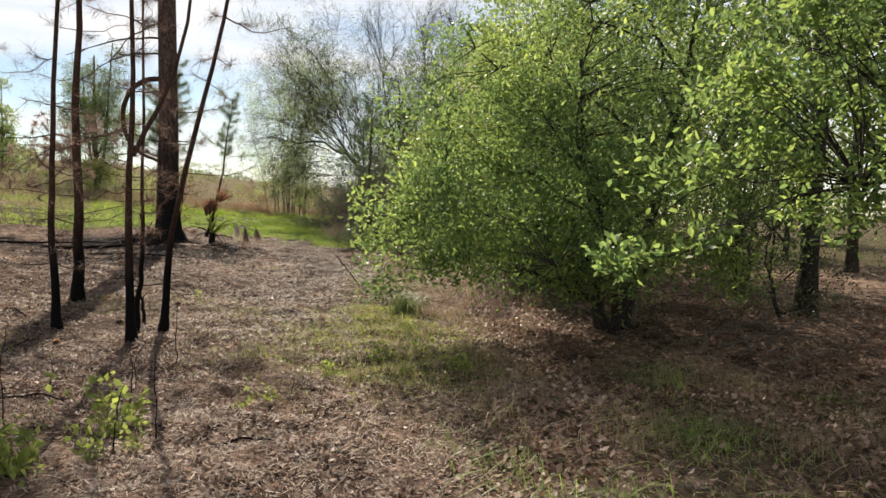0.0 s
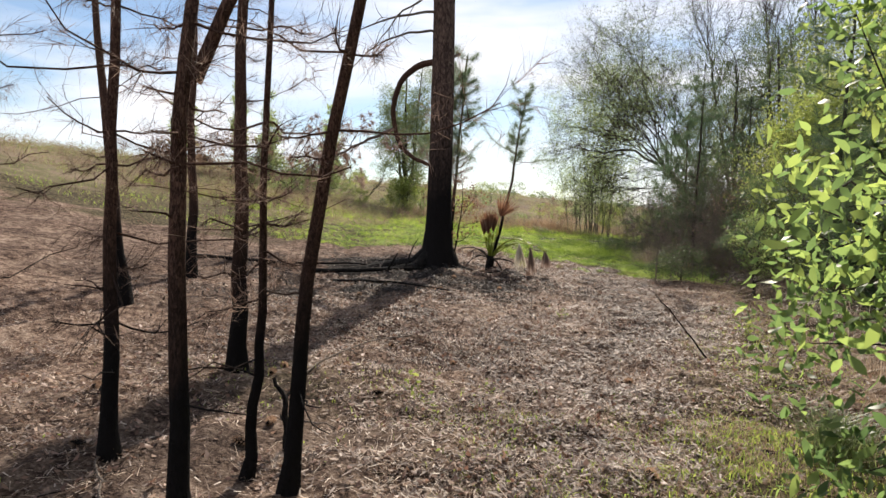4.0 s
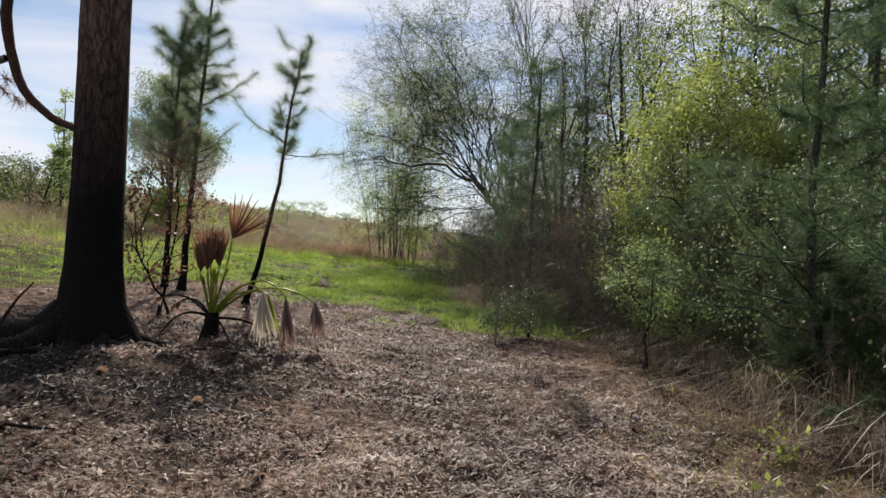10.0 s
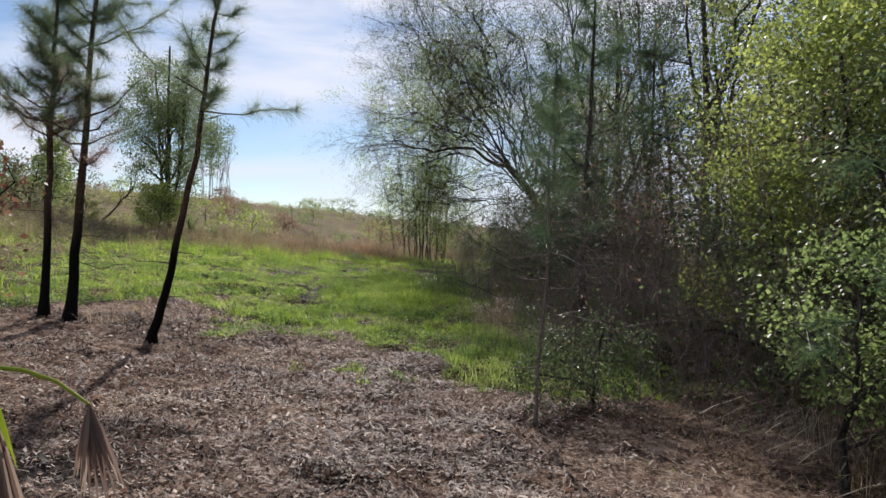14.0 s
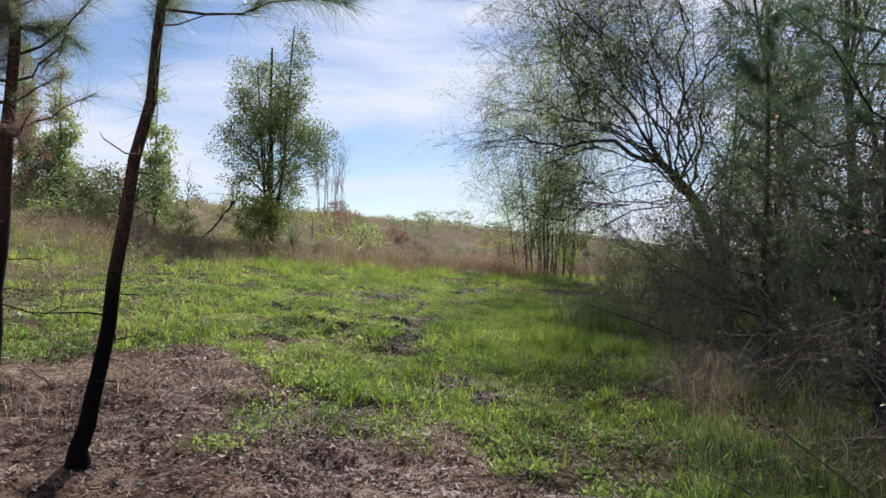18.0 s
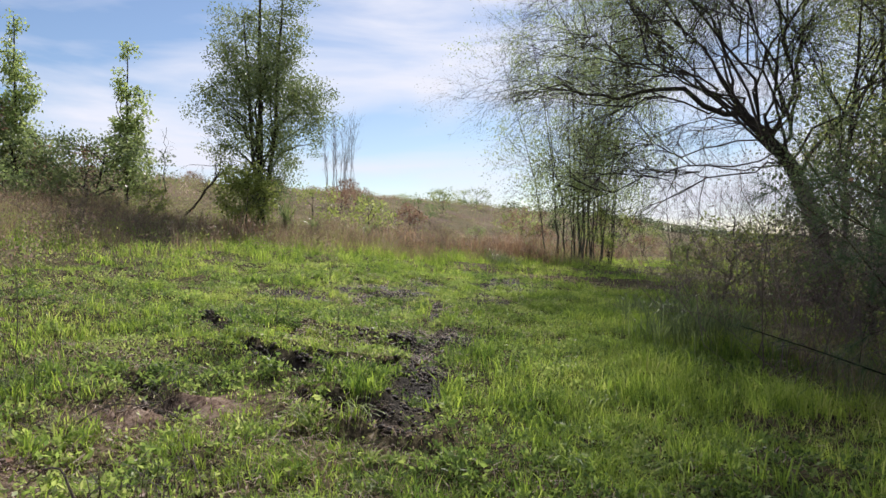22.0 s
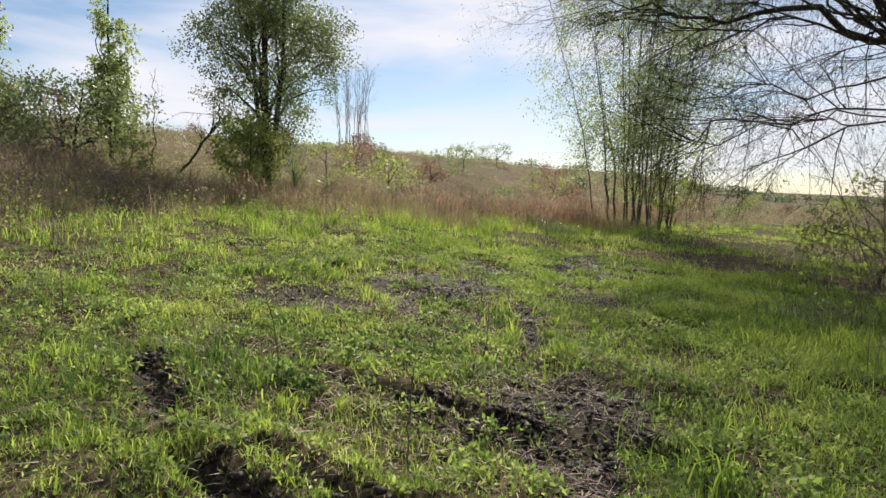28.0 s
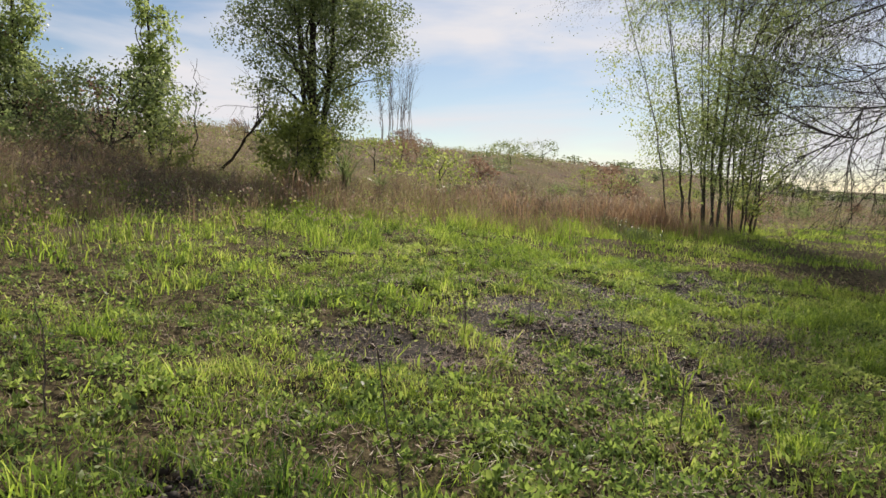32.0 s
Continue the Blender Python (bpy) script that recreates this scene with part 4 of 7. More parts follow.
# ---- thin burnt pines at the start ----
THIN = [(-4.28, 7.02, 0.048, [(0, 0, 0), (-0.08, 0, 0.9), (-0.03, 0, 2.5), (0.1, 0.1, 6.8)], 31),
        (-5.05, 8.75, 0.075, [(0, 0, 0), (0.02, 0, 1.5), (0.05, 0, 3.5), (0.1, 0, 8.5)], 32),
        (-3.26, 6.62, 0.046, [(0, 0, 0), (0.0, 0, 1.2), (0.02, 0.05, 2.6), (-0.1, 0.1, 7.0)], 33),
        (-3.2, 7.22, 0.045, [(0, 0, 0), (0.02, 0, 0.5), (0.09, -0.02, 1.1), (0.3, -0.08, 1.9), (0.58, -0.15, 2.9), (0.95, -0.25, 4.2), (1.2, -0.3, 6.0)], 34),
        (-3.56, 7.3, 0.034, [(0, 0, 0), (0.06, 0, 0.8), (0.13, 0.05, 1.8), (0.1, 0.1, 5.2)], 35),
        (-6.2, 7.2, 0.05, [(0, 0, 0), (-0.1, 0, 1.2), (-0.12, 0, 6.0)], 36),
        (-7.6, 9.6, 0.07, [(0, 0, 0), (-0.2, 0, 1.5), (-0.5, 0, 3.4), (-0.8, 0, 7.0)], 37),
        (-8.8, 11.6, 0.08, [(0, 0, 0), (0.0, 0, 2.5), (0.1, 0, 7.5)], 38),
        (-5.2, 5.6, 0.02, [(0, 0, 0), (-0.03, 0, 1.0), (0.03, 0, 3.6)], 39),
        (-9.8, 13.6, 0.06, [(0, 0, 0), (0.1, 0, 2.5), (0.0, 0, 6.5)], 40)]
for tx, ty, tr, tp, sd in THIN:
    ob = pine("burnt_pine", tx, ty, tr, tp, 12, "thin young pine with blackened foot and scorched brown needles", sd, "thin_bark", "needle_dead", "thin burnt pines",
              per=5, length=0.13, reach=0.8 if sd in (33, 34, 35) else 1.2, bare_to=0.42 if sd in (33, 34, 35) else 0.26, width=0.0014, stubs=3, sub=4.5, thick=0.0065, fuzz=12, spots=(0.5, 0.75, 0.9, 1.0), rise=(-0.25, 0.3))
    rng = np.random.default_rng(sd + 1000)
    if sd == 33:
        q = along([(0.01, 0.03, 1.95), (0.2, 0.08, 2.3), (0.42, 0.14, 2.85), (0.62, 0.2, 3.7), (0.7, 0.2, 5.2)], 12, 0.03, rng)
        part("limb", mesh_of("limb", *tubes([(q, np.linspace(0.03, 0.01, 12))], 8), "thin_bark", True), ob, "forked second stem")
    if sd == 34:
        T = []
        for z0, x0, dx, dz in ((3.5, 0.75, 0.7, -0.05), (3.9, 0.85, 0.8, 0.1), (4.3, 0.97, 0.9, 0.1)):
            q = curve_pts((x0, -0.15, z0), (x0 + dx * 0.954, -0.15 + dx * 0.3, z0 + dz), 8, rng, 0.08, -0.08)
            ln = [(q, np.linspace(0.01, 0.003, 8))]
            part("branch", mesh_of("branch", *tubes(ln + shoots(rng, ln, 4, 0.35, 0.5, 0.0, 0.05, 0.004, 3), 4), "thin_bark", True), ob)
            T += [q[0] + (q[-1] - q[0]) * u for u in np.linspace(0.3, 1.0, 9)]
        part("needles", mesh_of("needles", *needle_tufts(rng, np.array(T), np.tile(np.array([[0.2, 0.0, -0.9]]), (len(T), 1)), 26, 0.24, 0.0012, 0.35), "needle"), ob, "long grey-green needles hanging from thin branches")

# ---- young green pines by the palm ----
FOX = (0.3, 0.4, 0.5, 0.6, 0.7, 0.8, 0.9, 1.0)
pine("young_pine", -9.5, 21.75, 0.07, [(0, 0, 0), (0.08, 0, 1.5), (0.2, 0, 3.0), (0.42, 0, 5.7)], 15, "slender young pine with charred foot and green needle tufts", 51, group="young pines", reach=1.5, bare_to=0.46, per=70, length=0.27, width=0.0016, sub=2.2, spots=FOX, stubs=10, thick=0.014, rise=(0.35, 1.0), leader=22, dead_to=3.0, bushy=0.85)
pine("young_pine", -9.75, 21.6, 0.055, [(0, 0, 0), (0.02, 0, 1.5), (0.1, 0, 3.0), (0.2, 0, 4.9)], 14, "slender young pine with charred foot and green needle tufts", 52, group="young pines", reach=1.5, bare_to=0.5, per=70, length=0.27, width=0.0016, sub=2.2, spots=FOX, stubs=8, thick=0.014, rise=(0.3, 0.9), leader=18, dead_to=3.0, bushy=0.85)
pine("young_pine", -8.0, 21.38, 0.056, [(0, 0, 0), (0.14, 0, 0.5), (0.42, 0, 1.6), (0.67, 0, 3.0), (0.88, 0, 4.6)], 9, "leaning young pine with charred foot and green needle tufts", 53, group="young pines", reach=1.0, bare_to=0.7, per=60, length=0.26, width=0.0015, sub=1.2, spots=(0.5, 0.6, 0.7, 0.8, 0.9, 1.0), stubs=9, thick=0.011, rise=(0.3, 1.1), leader=20, bushy=0.6,
     arms=((2.75, 0.95, 0.5, 0.08), (2.95, -0.8, -0.45, 0.75)))
pine("young_pine", -3.85, 29.0, 0.06, [(0, 0, 0), (0.0, 0, 1.5), (0.05, 0, 5.3)], 20, "young pine at the edge of the thicket", 54, needle="needle_deep", group="young pines", reach=2.0, bare_to=0.16, per=44, length=0.26, width=0.002, sub=2.6, thick=0.012, spots=FOX, rise=(0.15, 0.8), leader=30)
pine("young_pine", -3.4, 20.25, 0.017, [(0, 0, 0), (0.04, 0, 1.2), (0.0, 0, 2.3), (0.1, 0, 3.3)], 8, "thin young pine with dark needle tufts in front of the brush", 59, "brush_bark", needle="needle_deep", group="young pines", reach=0.7, bare_to=0.45, per=26, length=0.2, width=0.0014, sub=1.0, thick=0.008, spots=(0.6, 0.7, 0.8, 0.9, 1.0), rise=(0.2, 0.8), leader=10, stubs=12)
for tx, ty, th, tw, sd in ((-0.1, 17.4, 5.2, 1.9, 55), (0.9, 18.6, 6.4, 2.0, 56), (0.5, 16.2, 3.6, 1.6, 60), (-1.9, 28.5, 5.8, 1.7, 57), (-3.1, 25.3, 5.6, 2.0, 58)):
    pine("young_pine", tx, ty, 0.07, [(0, 0, 0), (0.0, 0, th * 0.35), (0.1, 0, th)], 19, "bushy young pine dark green at the edge of the thicket", sd, "grey_bark", needle="needle_deep", group="young pines", reach=tw, bare_to=0.08, per=44, length=0.24, width=0.0019, sub=3.0, spots=FOX, thick=0.014, rise=(0.05, 0.7), leader=20)

# ---- shrubs and trees along the wooded side ----
leafy_tree("evergreen_shrub", 2.3, 9.3, [([(0, 0, 0), (-0.3, -0.2, 1.2), (-0.5, -0.3, 3.8)], 0.10), ([(0.3, 0.2, 0), (0.7, 0.1, 1.5), (1.2, 0, 4.8)], 0.11), ([(0.1, -0.2, 0), (-0.2, -1.0, 1.2), (-0.8, -1.6, 2.6)], 0.07)],
           [((0.2, 0.2, 3.2), (2.6, 2.6, 2.5)), ((-1.1, -1.0, 1.9), (1.7, 1.6, 1.5)), ((1.4, 0.6, 5.2), (2.4, 2.4, 2.2)), ((-2.5, -2.0, 1.6), (0.95, 0.9, 0.62)), ((-2.0, -0.9, 3.0), (1.1, 1.1, 1.0)), ((0.6, -0.4, 1.6), (2.0, 1.4, 0.85)), ((-0.9, -1.0, 1.1), (1.4, 1.2, 0.5)), ((0.3, -0.4, 0.85), (1.7, 1.2, 0.5)), ((-3.0, -1.6, 1.3), (1.0, 0.9, 0.62)), ((-2.4, -0.8, 2.2), (0.9, 0.9, 0.7))],
           860, 100, 0.074, "leaf_bush", "grey_bark", "large evergreen shrub with glossy bright green leaves", "shrub", 61, limbs=20, spread=0.25, shell=0.45, template=GLOSSY, low=0.75, droop=-0.35)
leafy_tree("broadleaf_tree", 5.2, 4.9, [([(0, 0, 0), (-0.1, 0.1, 1.5), (-0.2, 0.2, 4.8)], 0.14), ([(-0.1, 0, 1.7), (-0.9, -0.1, 1.95), (-1.7, -0.3, 2.1), (-2.4, -0.5, 2.0)], 0.055)],
           [((-2.6, -0.6, 2.85), (0.85, 0.7, 0.55)), ((-2.6, -0.75, 2.0), (0.8, 0.5, 0.35)), ((-1.5, -0.4, 2.4), (0.7, 0.6, 0.4)), ((-1.3, 0.0, 3.3), (1.4, 1.2, 0.8)), ((0, 0.4, 4.4), (2.2, 2.0, 1.3)), ((-4.2, -1.3, 1.55), (0.25, 0.22, 0.16)), ((-3.75, -1.1, 1.9), (0.3, 0.28, 0.22)), ((-3.35, -0.9, 2.4), (0.35, 0.3, 0.35))],
           430, 110, 0.066, "leaf_bush", "grey_bark", "low-limbed tree with fresh green leaves", "tree", 62, limbs=5, spread=0.14, template=GLOSSY, droop=-0.2)
leafy_tree("yellow_green_shrub", 0.1, 22.8, [([(0, 0, 0), (-0.2, 0, 1.5), (-0.4, 0, 4.0)], 0.07), ([(0.3, 0, 0), (0.5, 0, 1.5), (0.9, 0, 4.4)], 0.07)],
           [((0, 0, 2.6), (1.9, 1.7, 2.2)), ((0.6, 0.3, 4.2), (1.5, 1.5, 1.3)), ((-0.8, -0.3, 1.6), (1.1, 1.0, 1.2))], 340, 150, 0.058, "leaf_yellow", "grey_bark",
           "tall shrub with yellow-green spring leaves", "shrub", 63, spread=0.24, limbs=10, template=FLAT)
leafy_tree("pale_shrub", -1.35, 19.4, [([(0, 0, 0), (0.0, 0, 0.6), (0.1, 0, 1.4)], 0.03)], [((0, 0, 1.15), (0.5, 0.5, 0.58)), ((0.4, 0.1, 0.75), (0.4, 0.4, 0.35))], 70, 50, 0.045, "leaf_pale", "grey_bark",
           "small shrub with pale grey-green leaves", "shrub", 64, spread=0.13, limbs=5, twig=0.005)
leafy_tree("dark_green_shrub", -2.9, 21.0, [([(0, 0, 0), (0.0, 0, 0.4), (0.1, 0, 0.9)], 0.02)], [((0, 0, 0.5), (0.55, 0.5, 0.42)), ((-0.4, -0.4, 0.35), (0.35, 0.35, 0.28))], 60, 60, 0.045, "leaf_dark", "grey_bark",
           "low dark green shrub at the foot of the brush", "shrub", 69, spread=0.13, limbs=5, twig=0.004, template=OVAL)
leafy_tree("broadleaf_tree", 1.6, 15.2, [([(0, 0, 0), (0.1, 0, 2), (0, 0, 5.5)], 0.1)], [((0, 0, 3.6), (1.6, 1.8, 2.2)), ((0.3, 0.2, 5.6), (1.6, 1.6, 1.6))], 240, 90, 0.075, "leaf_yellow", "grey_bark",
           "broadleaf tree with bright green spring leaves", "tree", 65, spread=0.27, template=FLAT)
leafy_tree("broadleaf_tree", 1.4, 27.5, [([(0, 0, 0), (0.1, 0, 3), (0, 0, 8)], 0.14)], [((0, 0, 6.0), (2.6, 2.6, 2.8)), ((-0.6, -0.3, 4.0), (2.2, 2.0, 1.8))], 260, 80, 0.08, "leaf_yellow", "grey_bark",
           "broadleaf tree with bright green spring leaves", "tree", 66, spread=0.36, template=FLAT)

for k, (dx, dy) in enumerate(((-1.0, 27.6), (-2.4, 31.6))):
    leafy_tree("broadleaf_tree", dx, dy, [([(0, 0, 0), (0.1, 0, 3), (-0.1, 0, 7.5)], 0.11)], [((0, 0, 5.2), (1.9, 1.8, 2.6)), ((-0.5, -0.4, 3.0), (1.5, 1.5, 1.6)), ((0.3, 0, 7.6), (1.5, 1.5, 1.5))], 230, 60, 0.062, "leaf_dark", "grey_bark",
               "dense dark-leaved tree at the edge of the wood", "tree", 330 + k, template=FLAT, spread=0.28, limbs=9)

for k, (dx, dy, dh) in enumerate(((3.2, 18.6, 7.0), (4.4, 15.4, 6.5), (2.6, 22.6, 7.5), (4.6, 21.0, 8.0), (1.6, 25.2, 7.0))):
    leafy_tree("broadleaf_tree", dx, dy, [([(0, 0, 0), (0.1, 0, dh * 0.4), (-0.1, 0, dh)], 0.1)], [((0, 0, dh * 0.66), (2.0, 2.0, dh * 0.34)), ((-0.3, -0.3, dh * 0.3), (1.7, 1.6, dh * 0.26))], 190, 70, 0.085, ("leaf_mid", "leaf_yellow", "leaf_mid", "leaf_dark", "leaf_dark")[k], "grey_bark",
               "leafy tree filling the edge of the wood", "tree", 340 + k, template=FLAT, spread=0.3, limbs=8, low=0.2)


def bare_oak(x, y):
    rng = np.random.default_rng(71)
    ob = thing("oak_tree", x, y, gz(x, y) - 0.05, "spreading oak, nearly bare, with drooping fine grey twigs", "tree")
    t = along([(0, 0, 0), (0.0, 0, 1.5), (-0.4, -0.1, 2.8), (-1.1, -0.2, 3.8), (-1.8, -0.3, 4.5)], 14, 0.1, rng)
    r = np.linspace(0.24, 0.11, 14)
    r[0] = 0.34
    part("trunk", mesh_of("trunk", *tubes([(t, r)], 14), "grey_bark", True), ob)
    limbs = []
    for (ax, ay, az), i, r0, sag in (((-6.9, -1.0, 5.6), 13, 0.11, 0.05), ((-5.9, -1.6, 4.9), 12, 0.07, 0.05), ((-6.7, 0.8, 7.0), 13, 0.08, 0.06), ((-4.5, -1.0, 8.2), 13, 0.10, 0.03), ((-2.7, 0.6, 9.6), 12, 0.11, 0.0),
                                    ((1.0, 0.2, 9.4), 9, 0.12, 0.0), ((3.0, -1.0, 7.6), 7, 0.11, 0.05), ((-4.9, 2.4, 8.0), 13, 0.08, 0.04), ((-5.7, -2.2, 6.6), 13, 0.07, 0.05), ((-6.2, -1.4, 3.0), 8, 0.055, 0.05),
                                    ((-5.5, -2.6, 2.7), 8, 0.05, 0.05), ((-4.7, 1.0, 3.1), 8, 0.05, 0.05), ((-5.9, 0.2, 3.8), 10, 0.05, 0.05), ((3.6, -2.0, 5.2), 6, 0.08, 0.05), ((2.0, -3.8, 6.0), 8, 0.08, 0.05),
                                    ((-2.4, -3.6, 6.4), 10, 0.08, 0.04), ((-3.2, -3.4, 3.6), 8, 0.05, 0.05), ((0.0, 3.0, 7.6), 9, 0.09, 0.03), ((-6.2, -1.6, 9.8), 12, 0.08, 0.0), ((-4.6, -2.4, 11.4), 11, 0.09, 0.0), ((-6.9, 0.6, 8.8), 12, 0.07, 0.0), ((-5.0, 0.4, 12.0), 11, 0.09, 0.0), ((-2.6, -2.8, 11.8), 10, 0.09, 0.0),
                                    ((-5.6, 1.2, 9.6), 13, 0.07, 0.0), ((-3.4, -5.0, 7.6), 9, 0.08, 0.0), ((-2.0, -5.6, 8.8), 9, 0.08, 0.0), ((-4.6, -4.4, 8.6), 10, 0.08, 0.0), ((-0.8, -4.8, 7.2), 8, 0.08, 0.0), ((-3.0, -6.6, 9.4), 9, 0.08, 0.0), ((0.2, -2.0, 11.8), 10, 0.09, 0.0), ((-3.4, 1.8, 11.2), 13, 0.08, 0.0)):
        q = curve_pts(t[i], (ax, ay, az), 12, rng, 0.13, sag)
        limbs.append((q, np.linspace(r0 * (0.7 if len(limbs) == 0 else 0.42), 0.010, 12)))
    l2 = [shoots(rng, [lm], 13, 1.9, 0.38, 0.04, 0.03, 0.016, 5) for lm in limbs]
    l3 = [shoots(rng, a, 8, 1.1, 0.4, 0.0, 0.06, 0.011, 3) for a in l2]
    l4 = [shoots(rng, a, 11, 0.65, 0.46, -0.03, 0.07, 0.008, 2) for a in l3]
    for lm, a, b, c in zip(limbs, l2, l3, l4):
        lo = part("limb", mesh_of("limb", *tubes([lm] + a, 6), "grey_bark", True), ob)
        part("twigs", mesh_of("twigs", *tubes(b, 3), "grey_bark", True), lo)
        part("twigs", mesh_of("twigs", *slivers(c), "grey_bark"), lo)
    ends = np.array([q[-1] for g in l4 for q, _ in g])
    ends = ends[rng.random(len(ends)) < 0.55]
    P = np.repeat(ends, 3, 0) + rng.normal(size=(len(ends) * 3, 3)) * 0.08
    part("leaves", mesh_of("leaves", *scatter(FLAT, P, frames_of(rng, len(P)), np.where((P[:, 2] > 6.4) & (P[:, 0] > -5.2), 0.062, 0.034) * rng.uniform(0.6, 1.3, len(P))), "leaf_mid"), ob, "sparse small dull leaves")


bare_oak(-4.4, 39.8)
leafy_tree("broadleaf_tree", -4.3, 38.0, [([(0, 0, 0), (0.1, 0, 2.4), (0.3, 0, 6.5)], 0.07)], [((0.1, 0, 2.4), (1.2, 0.9, 1.7)), ((0.5, 0, 5.4), (1.8, 1.4, 1.9))], 230, 60, 0.055, "leaf_mid", "grey_bark", "young leafy tree standing close against the oak", "tree", 72, template=FLAT, spread=0.26, limbs=12, low=0.3)
leafy_tree("broadleaf_tree", -2.6, 44.0, [([(0, 0, 0), (0.1, 0, 3), (-0.1, 0, 8.0)], 0.13)], [((0, 0, 6.2), (2.0, 2.0, 3.0)), ((-0.7, -0.4, 3.6), (1.6, 1.6, 1.8))], 230, 70, 0.075, "leaf_yellow", "grey_bark",
           "broadleaf tree with fresh green leaves behind the oak", "tree", 351, spread=0.3, template=FLAT, limbs=9)
leafy_tree("yellow_green_shrub", -6.5, 37.8, [([(0, 0, 0), (0.1, 0, 0.8), (0.2, 0, 1.9)], 0.03)], [((0, 0, 1.1), (1.2, 1.0, 0.8)), ((0.9, 0.3, 1.5), (0.8, 0.8, 0.7))], 70, 34, 0.075, "leaf_yellow", "grey_bark", "loose yellow-green shrub under the oak", "shrub", 68, template=FLAT, spread=0.2, limbs=8, twig=0.006)


def bare_tree(x, y, H, seed, lean=0.0):
    rng = np.random.default_rng(seed)
    ob = thing("bare_tree", x, y, gz(x, y) - 0.05, "tall bare-branched tree with upswept grey twigs", "tree", "bare trees")
    p = along([(0, 0, 0), (lean * 0.2, 0, H * 0.3), (lean * 0.6, 0, H * 0.65), (lean, 0, H)], 14, 0.2, rng)
    tr = [(p, np.linspace(0.10, 0.015, 14))]
    part("trunk", mesh_of("trunk", *tubes(tr, 9), "grey_bark", True), ob)
    a = shoots(rng, tr, 30, H * 0.3, 0.3, 0.25, -0.02, 0.02, 6)
    c = shoots(rng, a, 8, H * 0.13, 0.34, 0.15, 0.0, 0.011, 4)
    e = shoots(rng, c, 9, 0.75, 0.4, 0.05, 0.02, 0.008, 2)
    for ln in a:
        part("branch", mesh_of("branch", *tubes([ln], 5), "grey_bark", True), ob)
    part("twigs", mesh_of("twigs", *tubes(c, 3), "grey_bark", True), ob)
    part("twigs", mesh_of("twigs", *slivers(e), "grey_bark"), ob)
    ends = np.array([q[-1] for q, _ in e])[::4]
    part("leaves", mesh_of("leaves", *scatter(FLAT, ends, frames_of(rng, len(ends)), 0.06 * rng.uniform(0.6, 1.2, len(ends))), "leaf_pale"), ob, "sparse new leaves")


for bx, by, bh, bl, sd in ((-2.4, 36.5, 10.5, -1.6, 74), (-0.9, 39.0, 12.0, -0.8, 75), (0.6, 43.5, 12.5, -1.2, 76), (-0.2, 48.5, 11.5, -1.6, 77), (0.8, 35.0, 10.5, -0.6, 78)):
    bare_tree(bx, by, bh, sd, bl)


def aspen_clump(x, y):
    rng = np.random.default_rng(81)
    ob = thing("multi_stem_tree", x, y, gz(x, y) - 0.05, "clump of slim upright stems with light fluttering green leaves", "tree")
    C, lines = [], []
    for k in range(17):
        a, rr = rng.uniform(0, 6.28), rng.uniform(0.1, 1.3)
        bx, by = math.cos(a) * rr * 1.35, math.sin(a) * rr * 0.7
        H = rng.uniform(7.5, 12.0)
        tx, ty = bx * rng.uniform(2.2, 3.4) + 0.4, by * 2.6
        p = along([(bx, by, gz(x + bx, y + by) - gz(x, y)), (bx * 1.2, by * 1.2, H * 0.35), (tx, ty, H)], 14, 0.15, rng)
        r = np.linspace(rng.uniform(0.025, 0.055), 0.009, 14)
        lines.append((p, r))
        part("stem", mesh_of("stem", *tubes([(p, r)], 7), "pale_bark", True), ob)
    sh = shoots(rng, lines, 24, 1.9, 0.5, 0.1, 0.0, 0.008, 4)
    sh += shoots(rng, [(p[1:7], r[1:7]) for p, r in lines], 3, 1.2, 0.5, 0.1, 0.0, 0.006, 4)
    sh2 = shoots(rng, sh, 2, 0.6, 0.5, 0.0, 0.02, 0.006, 3)
    part("twigs", mesh_of("twigs", *tubes(sh + sh2, 3), "pale_bark", True), ob)
    C = np.concatenate([q[-2:] for q, _ in sh + sh2])
    P = np.repeat(C, 18, 0) + rng.normal(size=(len(C) * 18, 3)) * 0.22
    P = P[P[:, 2] > 0.7]
    part("crown", mesh_of("crown", *scatter(FLAT, P, frames_of(rng, len(P), -0.3), 0.088 * rng.uniform(0.6, 1.2, len(P))), "leaf_aspen"), ob)


aspen_clump(-12.3, 49.8)

leafy_tree("scorched_shrub", -7.75, 18.4, [([(0, 0, 0), (0.1, 0, 0.8), (0.2, 0, 1.9)], 0.025), ([(0.1, 0.1, 0), (-0.3, 0.1, 0.8), (-0.5, 0, 1.6)], 0.02)], [((0, 0, 1.3), (0.75, 0.7, 0.9))], 60, 16, 0.06, "palm_rust", "char_wood",
           "fire-scorched shrub with rust-brown dead leaves", "shrub", 67, spread=0.16, limbs=8, twig=0.005, template=FLAT)

